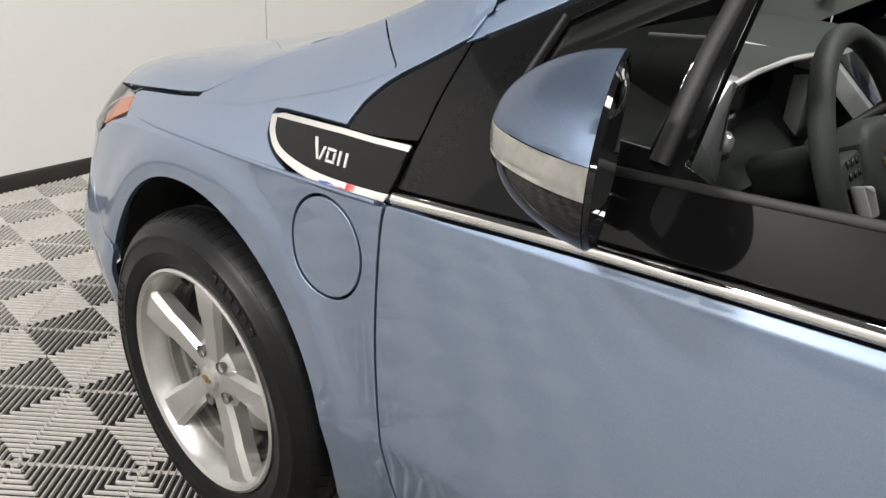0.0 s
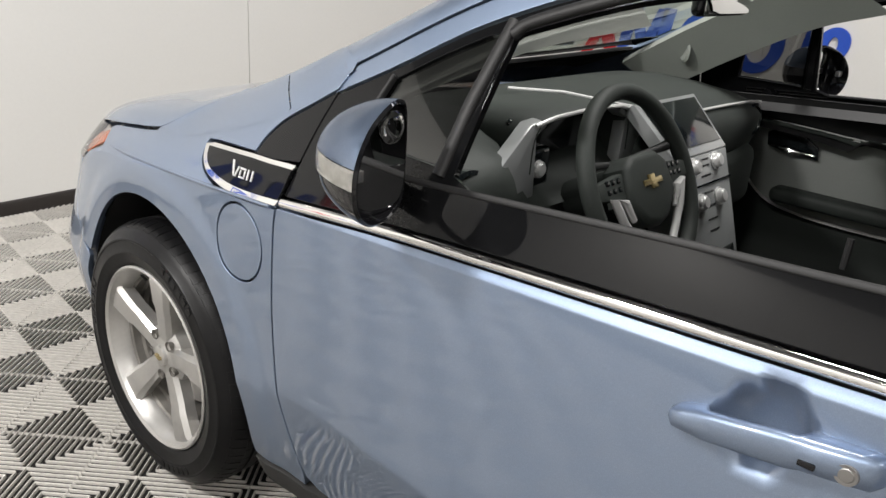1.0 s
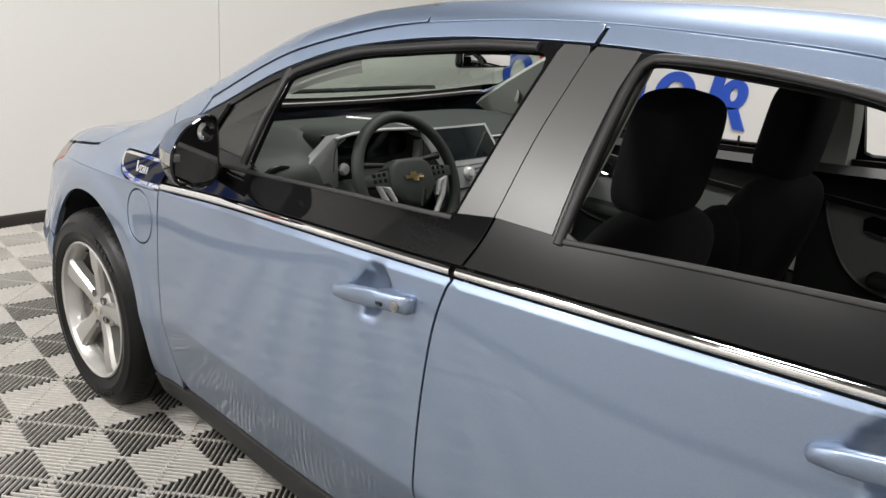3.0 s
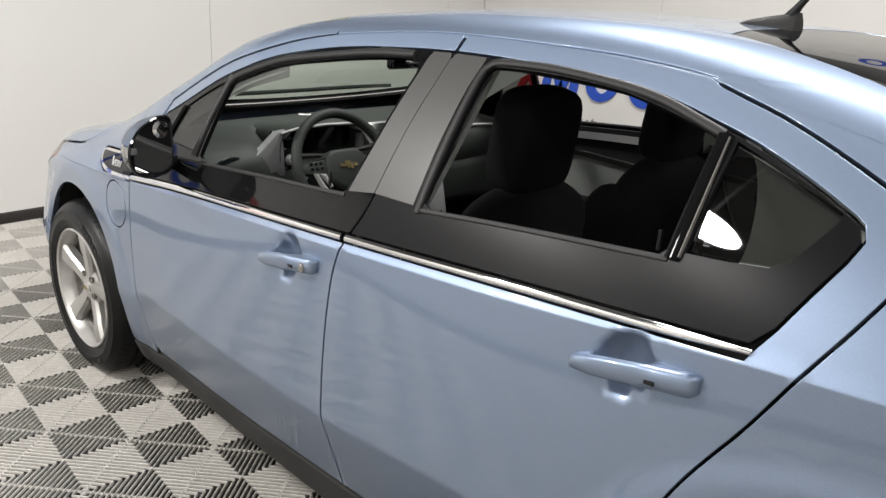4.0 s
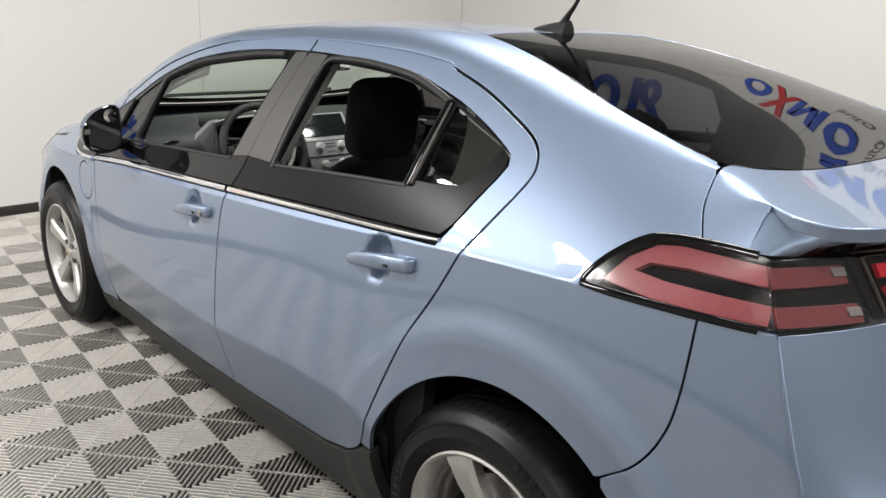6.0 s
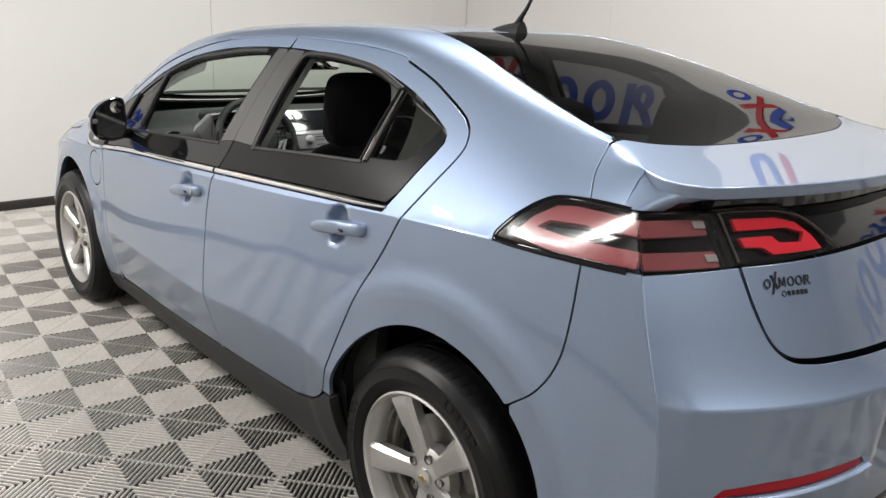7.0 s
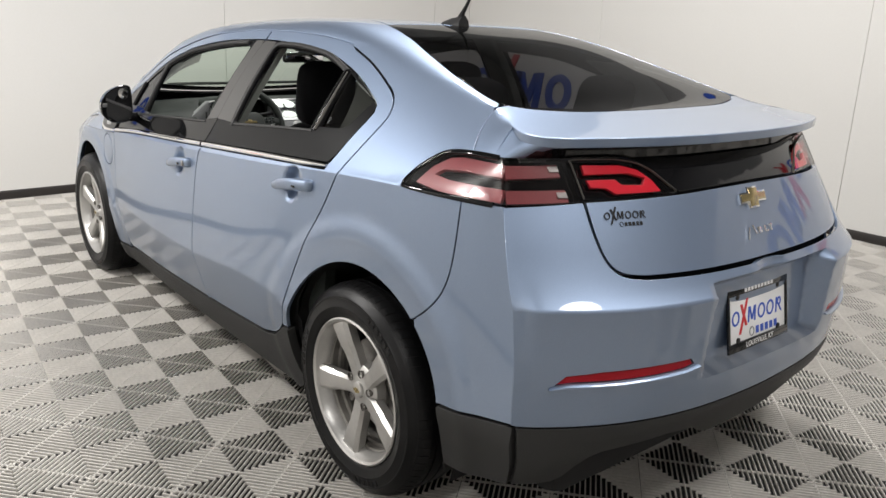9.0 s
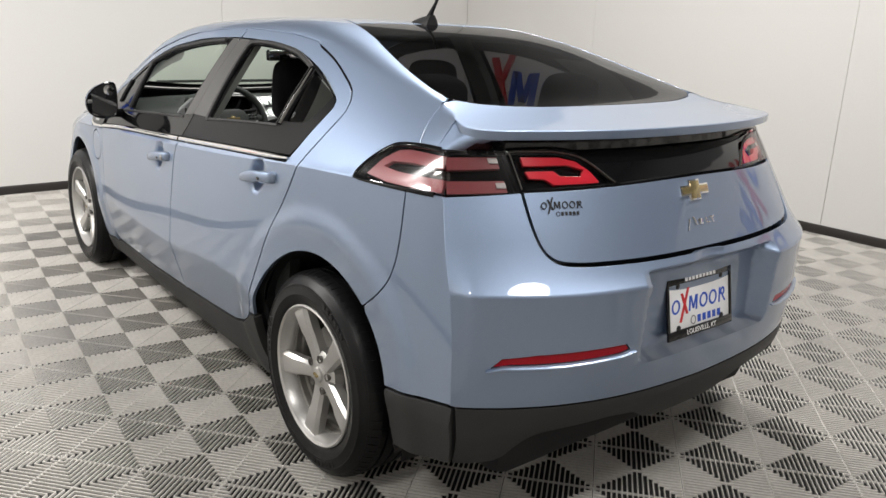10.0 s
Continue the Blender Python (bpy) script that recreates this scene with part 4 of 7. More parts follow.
# rear quarter: from the roof rail round the door and over the wheel
cx, cz, r = ARCH[1]
LAMP_SIDE = [(2.862, 1.004), (2.862, 1.020), (2.885, 1.052), (2.925, 1.088), (2.96, 1.102), (3.036, 1.109), (3.150, 1.112)]
after = [p for p in REAR_SHUT if p[1] > 0.46]
quarter = [(x, EDGE_Z(x) - max(rear_reach(x)[0] - 0.002, 0.003 if x < 2.245 else -0.003)) for x in np.linspace(2.985, 2.22, 30)] + after + [(2.285, 0.425), (2.33, 0.425)] + arc(cx, cz, r, 169, 50, 30) + spline([(2.962, 0.652), (3.03, 0.71), (3.068, 0.785), (3.082, 0.87), (3.087, 1.002)], 5) + [(2.97, 1.0), (2.862, 0.999)] + LAMP_SIDE[1:6] + spline([(3.034, 1.112), (3.008, 1.15), (2.997, 1.178), (2.99, 1.206)], 4)
both_sides("quarter_panel", [quarter], PAINT, (car, car), step=0.022, lines=CREASES)
# hatch corner between the shut line and the tail lamp
def hatch_reach(x):
    """The rounding between the hatch corner and the deck."""
    s, e = min(max((x - 2.975) / 0.05, 0), 1), min(max((3.128 - x) / 0.07, 0), 1)
    k = s * s * (3 - 2 * s) * e * e * (3 - 2 * e)
    return 0.016 * k, 0.028 * k


corner = spline([(2.99, 1.206), (2.997, 1.178), (3.008, 1.15), (3.034, 1.112)], 4) + [(3.09, 1.113), (3.121, 1.114)] + [(x, EDGE_Z(x) - max(0.003, hatch_reach(x)[0] - 0.002)) for x in np.linspace(3.121, 3.0, 12)]

# rocker cladding and arch trims
rocker = [(0.385, 0.255), (0.552, 0.258), (0.60, 0.272)] + along(lambda x: DOOR_FOOT(x) - 0.006, 0.64, 2.04, 22) + [(2.12, 0.332), (2.20, 0.356), (2.27, 0.40), (2.292, 0.418), (2.327, 0.42)] + arc(cx, cz, r, 171, 196, 8) + [(2.33, 0.20), (2.28, 0.170), (1.4, 0.165), (0.45, 0.165), (0.39, 0.18)]
both_sides("rocker_cladding", [rocker], CLADDING, (car, car), "dark grey grained sill cladding", step=0.03, gap=0.001, lift=0.004, depth=0.03)
# bumper side and its cladding
bside = spline([(3.087, 1.002), (3.082, 0.87), (3.068, 0.785), (3.03, 0.71), (2.962, 0.652)], 5) + arc(cx, cz, r, 47, 14, 10) + [(3.08, 0.452), (3.2, 0.468), (3.333, 0.487)] + [(REAR_EDGE(z), z) for z in np.linspace(0.49, 1.004, 24)]
both_sides("bumper_side", [bside], PAINT, (car, car), step=0.022, gap=0.0015)
bclad = arc(cx, cz, r, 12, -22, 9) + [(3.07, 0.258), (3.2, 0.284), (3.295, 0.306)] + [(REAR_EDGE(z), z) for z in np.linspace(0.312, 0.482, 8)] + [(3.2, 0.463), (3.08, 0.447)]
both_sides("bumper_cladding", [bclad], CLADDING, (car, car), "dark grey grained lower bumper", step=0.03, gap=0.0008, lift=0.003, depth=0.03)

# nose: headlamp corner and front bumper
lampf = [(-0.345, 0.822), (-0.31, 0.787), (-0.40, 0.754), (-0.50, 0.703), (-0.56, 0.70), (-0.64, 0.70), (-0.63, 0.765), (-0.545, 0.795)]
both_sides("headlamp", [lampf], LENS_CLEAR, (car, car), "clear headlamp with an amber corner", step=0.03, gap=0.0015, lift=0.001)
both_sides("lamp_bowl", [lampf], SILVER_TRIM, (car, car), "silver reflector bowl", step=0.04, gap=0.003, lift=-0.02, depth=0.004)
both_sides("amber_lamp", [[(-0.36, 0.813), (-0.335, 0.788), (-0.40, 0.762), (-0.47, 0.727), (-0.50, 0.745), (-0.44, 0.79)]], AMBER, (car, car), "amber side lamp", step=0.02, gap=0.001, lift=-0.006, depth=0.004)
cx, cz, r = ARCH[0]
fb = [(-0.45, 0.52), (-0.52, 0.54), (-0.57, 0.62), (-0.50, 0.70), (-0.56, 0.698), (-0.70, 0.695), (-0.70, 0.55), (-0.70, 0.33), (-0.69, 0.245), (-0.50, 0.25)] + arc(cx, cz, r, 196, 160, 9) + [(-0.385, 0.50)]
both_sides("front_bumper_side", [fb], PAINT, (car, car), step=0.03)
fl = [(-0.50, 0.247), (-0.69, 0.242), (-0.69, 0.19), (-0.45, 0.175), (-0.37, 0.21), (-0.385, 0.24)]
both_sides("front_lip", [fl], CLADDING, (car, car), "dark grey lower lip", step=0.03)
NOSE_X = curve([0.17, 0.26, 0.36, 0.5, 0.6, 0.7, 0.76, 0.80], [-0.84, -0.90, -0.93, -0.94, -0.93, -0.90, -0.86, -0.81])


def nose_mesh(levels, join):
    """A front that bends round from one side to the other; join(z) is the station where it leaves the side."""
    bm = bmesh.new()
    rows = []
    for z in levels:
        x0 = join(z)
        y0, slope = side_y(x0, z), (side_y(x0, z) - side_y(x0 - 0.03, z)) / 0.03
        p0, p3 = Vector((x0, y0)), Vector((NOSE_X(z), 0))
        reach = 0.75 * (x0 - NOSE_X(z))
        p1, p2 = p0 + Vector((-1, -slope)) * reach, p3 + Vector((0, 0.42))
        half = [p0 * (1 - t) ** 3 + p1 * 3 * t * (1 - t) ** 2 + p2 * 3 * t * t * (1 - t) + p3 * t**3 for t in np.linspace(0, 1, 15)]
        rows.append([bm.verts.new((p.x, -p.y, z)) for p in half] + [bm.verts.new((p.x, p.y, z)) for p in half[-2::-1]])
    for p, q in zip(rows, rows[1:]):
        for j in range(len(p) - 1):
            bm.faces.new((p[j], q[j], q[j + 1], p[j + 1]))
    return bm


part("front_bumper", nose_mesh(np.linspace(0.243, 0.694, 14), lambda z: -0.698), PAINT, car)
part("front_lip_middle", nose_mesh(np.linspace(0.18, 0.24, 3), lambda z: -0.688), CLADDING, car, "dark grey lower lip")
part("grille_panel", nose_mesh(np.linspace(0.697, 0.768, 5), lambda z: -0.635), PAINT, car)

# bonnet, roof, windscreen, rear glass
def top_outline(x0, x1, n, inset, sign):
    return [(x, sign * (EDGE_Y(x) - inset)) for x in np.linspace(x0, x1, n)]


bonnet = top_outline(-0.56, -0.08, 12, 0.0, -1) + [(x, -EDGE_Y(x) + shoulder(x)) for x in np.linspace(-0.06, 0.095, 8)] + spline([(0.115, -0.655), (0.06, -0.52), (0.02, -0.3), (0.0, 0.0), (0.02, 0.3), (0.06, 0.52), (0.115, 0.655)], 5) + [(x, EDGE_Y(x) - shoulder(x)) for x in np.linspace(0.095, -0.06, 8)] + top_outline(-0.08, -0.56, 12, 0.0, 1) + spline([(-0.60, 0.62), (-0.74, 0.42), (-0.80, 0.2), (-0.815, 0.0), (-0.80, -0.2), (-0.74, -0.42), (-0.60, -0.62)], 5)
panel("bonnet", [bonnet], top, PAINT, car, step=0.03, gap=0.0014, rim=0.0015)
cowl_l = spline([(0.12, -0.665), (0.06, -0.53), (0.02, -0.3), (0.0, 0.0), (0.02, 0.3), (0.06, 0.53), (0.12, 0.665)], 5)
screen_foot = spline([(0.33, 0.66), (0.24, 0.5), (0.17, 0.25), (0.15, 0.0), (0.17, -0.25), (0.24, -0.5), (0.33, -0.66)], 5)
panel("cowl", [cowl_l + screen_foot], top, CLADDING, car, "black scuttle grille", step=0.05, lift=-0.012)
for sign in (1, -1):
    pillar = [(x, sign * (EDGE_Y(x) - max(0.001, shoulder(x) - 0.002))) for x in np.r_[np.linspace(0.108, 0.413, 14), np.linspace(0.415, 1.22, 22)]] + [(x, sign * (EDGE_Y(x) - w)) for x, w in zip(np.linspace(1.22, 0.34, 22), np.linspace(0.05, 0.06, 22))] + [(0.25, sign * 0.655), (0.128, sign * 0.658)]
    panel("a_pillar", [pillar], top, PAINT, car, step=0.03, gap=0.001)
screen_top = spline([(1.20, -0.53), (1.13, -0.3), (1.11, 0.0), (1.13, 0.3), (1.20, 0.53)], 6)
screen = screen_foot[::-1] + [(x, EDGE_Y(x) - w) for x, w in zip(np.linspace(0.36, 1.19, 18), np.linspace(0.062, 0.052, 18))] + screen_top[::-1] + [(x, -EDGE_Y(x) + w) for x, w in zip(np.linspace(1.19, 0.36, 18), np.linspace(0.052, 0.062, 18))]
ws = panel("windscreen", [screen], top, GLASS_CLEAR, car, step=0.06, gap=0.003, lift=-0.002, depth=0.005)
ws.visible_shadow = False
band = screen_foot[::-1] + [(x + 0.085, y) for x, y in screen_foot]
panel("screen_edge", [band], top, GLOSS_BLACK, car, "black printed edge of the windscreen", step=0.05, gap=0.004, rim=0.0004, lift=-0.009, depth=0.001)
hatch_front = spline([(1.965, -0.315), (1.945, -0.16), (1.94, 0.0), (1.945, 0.16), (1.965, 0.315)], 6)
roof_outline = [(x, -EDGE_Y(x) + max(-0.001 if x < 2.245 else -0.003, rear_reach(x)[1] - 0.002)) for x in np.linspace(1.225, 2.98, 44)] + [(x, -GLASS_SIDE(x)) for x in np.linspace(2.97, 2.16, 20)] + [(2.06, -0.335), (1.985, -0.31)] + hatch_front + [(1.985, 0.31), (2.06, 0.335)] + [(x, GLASS_SIDE(x)) for x in np.linspace(2.16, 2.97, 20)] + [(x, EDGE_Y(x) - max(-0.001 if x < 2.245 else -0.003, rear_reach(x)[1] - 0.002)) for x in np.linspace(2.98, 1.225, 44)] + screen_top[::-1]
panel("roof", [roof_outline], top, PAINT, car, step=0.035, gap=0.0015)
glass_top = spline([(2.175, -0.372), (2.135, -0.2), (2.12, 0.0), (2.135, 0.2), (2.175, 0.372)], 6)
glass_foot = spline([(2.985, 0.545), (3.03, 0.47), (3.075, 0.3), (3.092, 0.0), (3.075, -0.3), (3.03, -0.47), (2.985, -0.545)], 6)
header = hatch_front[::-1] + [(1.985, -0.308), (2.06, -0.332), (2.165, -0.372)] + glass_top + [(2.06, 0.332), (1.985, 0.308)]
hatch = new("hatch")
hatch.parent = car
panel("hatch_header", [header], top, PAINT, hatch, step=0.035, gap=0.0015)
pane = glass_top + [(x, GLASS_SIDE(x)) for x in np.linspace(2.2, 2.96, 18)] + glass_foot + [(x, -GLASS_SIDE(x)) for x in np.linspace(2.96, 2.2, 18)]
rg = panel("rear_glass", [pane], top, GLASS_TINT, hatch, "dark tinted sloping rear glass", step=0.05, gap=0.002, lift=-0.001, depth=0.005)
rg.visible_shadow = False
both_sides("hatch_corner", [corner], PAINT, (hatch, hatch), step=0.02, gap=0.0004, rim=0.0006)


def trail_x(y):
    """The trailing edge of the spoiler."""
    s = abs(y) / 0.70
    return 3.392 - 0.165 * s**2.4


def bend(a, b, c, hold, t):
    """A point on the rounded corner c between a and b, in plan."""
    p, q = a + (c - a) * hold, b + (c - b) * hold
    return a * (1 - t) ** 3 + p * 3 * t * (1 - t) ** 2 + q * 3 * t * t * (1 - t) + b * t**3


END_X, END_Y = 3.12, 0.58
tip_a, tip_b, tip_c = Vector((END_X, EDGE_Y(END_X))), Vector((trail_x(END_Y), END_Y)), Vector((3.233, 0.705))
TIP = [bend(tip_a, tip_b, tip_c, 0.72, t) for t in np.linspace(0, 1, 19)]
deck_side = [(x, EDGE_Y(x) - max(0.0, hatch_reach(x)[1] - 0.002)) for x in np.linspace(2.995, 3.11, 9)] + [(p.x, p.y) for p in TIP]
deck = [(2.9845, -0.572), (2.9845, -0.556)] + glass_foot[::-1] + [(2.9845, 0.556), (2.9845, 0.572)] + deck_side + [(trail_x(y), y) for y in np.linspace(0.56, -0.56, 35)] + [(x, -y) for x, y in deck_side[::-1]]
panel("spoiler_deck", [deck], top, PAINT, hatch, step=0.028, gap=0.0004, depth=0.024, rim=0.004)
for k in (0, 1):
    soft_shoulder("hatch_shoulder", 2.992, 3.124, k, hatch_reach, lambda x: True, hatch)
# underside of the spoiler, gloss black between its painted ends
DROP, DRAW = (0.0, 0.15, 0.42, 1.0), (0.0, 0.25, 0.9, 1.0)
bm = bmesh.new()
rows = []
for yy in np.linspace(-END_Y, END_Y, 49):
    x0, z0 = trail_x(yy) - 0.0015, top_z(trail_x(yy), yy) - 0.022
    x1 = min(x0 - 0.05, rear_x(yy, 1.12) - 0.004)
    rows.append([bm.verts.new((x0 + (x1 - x0) * g, yy, z0 + (1.112 - z0) * f)) for f, g in zip(DROP, DRAW)])
for p, q in zip(rows, rows[1:]):
    for j in range(3):
        bm.faces.new((p[j], q[j], q[j + 1], p[j + 1]))
part("spoiler_underside", bm, GLOSS_BLACK, hatch, "gloss black underside of the spoiler")
for sign in (-1, 1):
    foot_a, foot_c = Vector((END_X, side_y(END_X, 1.112))), Vector((REAR_EDGE(1.11), REAR_WIDE(1.11)))
    foot_b = Vector((min(trail_x(END_Y) - 0.0515, rear_x(END_Y, 1.12) - 0.004), END_Y))
    grid = []
    for i, t in enumerate(np.linspace(0, 1, 19)):
        head, heel = TIP[i] * 0.999, bend(foot_a, foot_b, foot_c, 0.85, t)
        z0 = top_z(TIP[i].x, TIP[i].y) - (0.004 + 0.018 * min(t / 0.2, 1))
        grid.append([(*(head + (heel - head) * (f + (g - f) * t**4)), z0 + (1.112 - z0) * f) for f, g in zip(DROP, DRAW)])
    for nm, mat, dark in (("spoiler_end", PAINT, False), ("spoiler_end_black", GLOSS_BLACK, True)):
        bm = bmesh.new()
        for i in range(18):
            for j in range(3):
                if (i + 2 * j >= 16) == dark:
                    bm.faces.new([bm.verts.new((x, sign * y, z)) for x, y, z in (grid[i][j], grid[i + 1][j], grid[i + 1][j + 1], grid[i][j + 1])])
        bmesh.ops.remove_doubles(bm, verts=bm.verts, dist=1e-6)
        part(nm, bm, mat, hatch, sharp=60)


def band_surf(y, z):
    return (rear_x(y, z) - 0.004 - 0.25 * max(z - 1.05, 0), y, z)


LAMP_IN = [(-0.575, 1.022), (-0.578, 1.113), (-0.50, 1.113)] + spline([(-0.45, 1.112), (-0.40, 1.102), (-0.365, 1.085), (-0.33, 1.055), (-0.295, 1.027)], 4)


def mirrored(loop):
    return [(-y, z) for y, z in loop]


black_band = [(-0.287, 1.026)] + [(y, 1.026 + 0.003 * (1 - (y / 0.29) ** 2)) for y in np.linspace(-0.2, 0.2, 9)] + [(0.287, 1.026)] + mirrored(spline([(-0.33, 1.058), (-0.365, 1.088), (-0.40, 1.105), (-0.45, 1.115)], 4))[0:] + [(0.58, 1.116), (0.60, 1.13), (0.56, 1.155), (-0.56, 1.155), (-0.60, 1.13), (-0.58, 1.116)] + spline([(-0.45, 1.115), (-0.40, 1.105), (-0.365, 1.088), (-0.33, 1.058)], 4)
panel("hatch_band", [black_band], band_surf, GLOSS_BLACK, hatch, "gloss black band under the spoiler", step=0.03, gap=0.0005)
low = spline([(-0.576, 1.018), (-0.578, 0.94), (-0.570, 0.885), (-0.545, 0.858), (-0.50, 0.849), (-0.43, 0.846), (-0.2, 0.842), (0.0, 0.841), (0.2, 0.842), (0.43, 0.846), (0.50, 0.849), (0.545, 0.858), (0.570, 0.885), (0.578, 0.94), (0.576, 1.018)], 5)
lid = low + [(0.295, 1.023)] + [(y, 1.023 + 0.003 * (1 - (y / 0.29) ** 2)) for y in np.linspace(0.2, -0.2, 9)] + [(-0.295, 1.023)]
panel("hatch_skin", [lid], tail, PAINT, hatch, step=0.025)

# rear bumper skin, with a plate recess


def bumper_surf(y, z):
    x, up = rear_x(y, z), z - FOLD
    s = max(abs(y) / 0.29, abs(z - 0.682) / 0.112)
    d = min(max((1.07 - s) / 0.11, 0), 1)
    jut = 0.027 * math.exp(-up / 0.045 if up > 0 else up / 0.16) * min(max((REAR_WIDE(z) - abs(y)) / 0.04, 0), 1)
    x += jut * (1 - d * d * (3 - 2 * d))
    x -= 0.046 * d * d * (3 - 2 * d)
    n = math.hypot((y + 0.02) / 0.075, (z - 0.818) / 0.030)
    if n < 1:
        x -= 0.016 * (1 - n * n) ** 1.0
    return (x, y, z)


REFL = [(-0.722, 0.600), (-0.70, 0.622)] + [(y, 0.628) for y in np.linspace(-0.62, -0.365, 8)] + [(-0.352, 0.612)] + [(y, 0.606 - 0.004 * math.sin((y + 0.72) / 0.37 * math.pi)) for y in np.linspace(-0.38, -0.68, 8)]
edge = [(-REAR_WIDE(z) + 0.0, z) for z in np.linspace(1.004, 0.49, 26)]
foot = [(y, 0.487 - 0.03 * (1 - abs(y) / 0.8)) for y in np.linspace(-0.79, 0.79, 30)]
hatch_gap = [(y, z - 0.004) for y, z in low]
bumper = edge + foot + mirrored(edge)[::-1] + [(0.582, 1.016)] + [(y * 1.006, z) for y, z in hatch_gap[::-1]] + [(-0.582, 1.016)]
FOLDS = [[(y, FOLD + d) for y in np.arange(-0.79, 0.79, 0.02)] for d in (-0.006, 0.0, 0.006)]
panel("rear_bumper", [bumper, REFL, mirrored(REFL)], bumper_surf, PAINT, car, step=0.02, gap=0.0012, lines=FOLDS)
LEDGE = [(-0.735, 0.591)] + [(y, 0.598 - 0.005 * math.sin((y + 0.72) / 0.37 * math.pi)) for y in np.linspace(-0.70, -0.38, 16)] + [(-0.335, 0.606)]
for s in (1, -1):
    strip("reflector_ledge", [(s * y, z) for y, z in LEDGE], [0.004] + [0.014] * 16 + [0.005], bumper_surf, PAINT, car, "bright painted ledge under the reflector", lift=0.0, crown=0.010)
for loop in (REFL, mirrored(REFL)):
    panel("rear_reflector", [loop], bumper_surf, REFLECTOR, car, "long dark red reflector", step=0.02, gap=0.0005, lift=-0.004)
SKIRT_FOOT = [(-0.775, 0.312), (-0.74, 0.309), (-0.675, 0.307), (-0.650, 0.318), (-0.630, 0.352), (-0.605, 0.378), (-0.57, 0.391), (-0.50, 0.395), (-0.36, 0.398), (-0.26, 0.385), (-0.18, 0.338), (-0.11, 0.322)]
lowskirt = [(y, 0.483 - 0.03 * (1 - abs(y) / 0.8)) for y in np.linspace(0.79, -0.79, 30)] + SKIRT_FOOT + [(-y, z) for y, z in SKIRT_FOOT[::-1]]


def skirt_surf(y, z):
    return (rear_x(y, z) + 0.003 - 0.22 * max(0.445 - z, 0) * max(0, 1 - (abs(y) / 0.72) ** 6), y, z)


panel("rear_skirt", [lowskirt], skirt_surf, CLADDING, car, "dark grey grained rear skirt", step=0.028, gap=0.0008, depth=0.04)


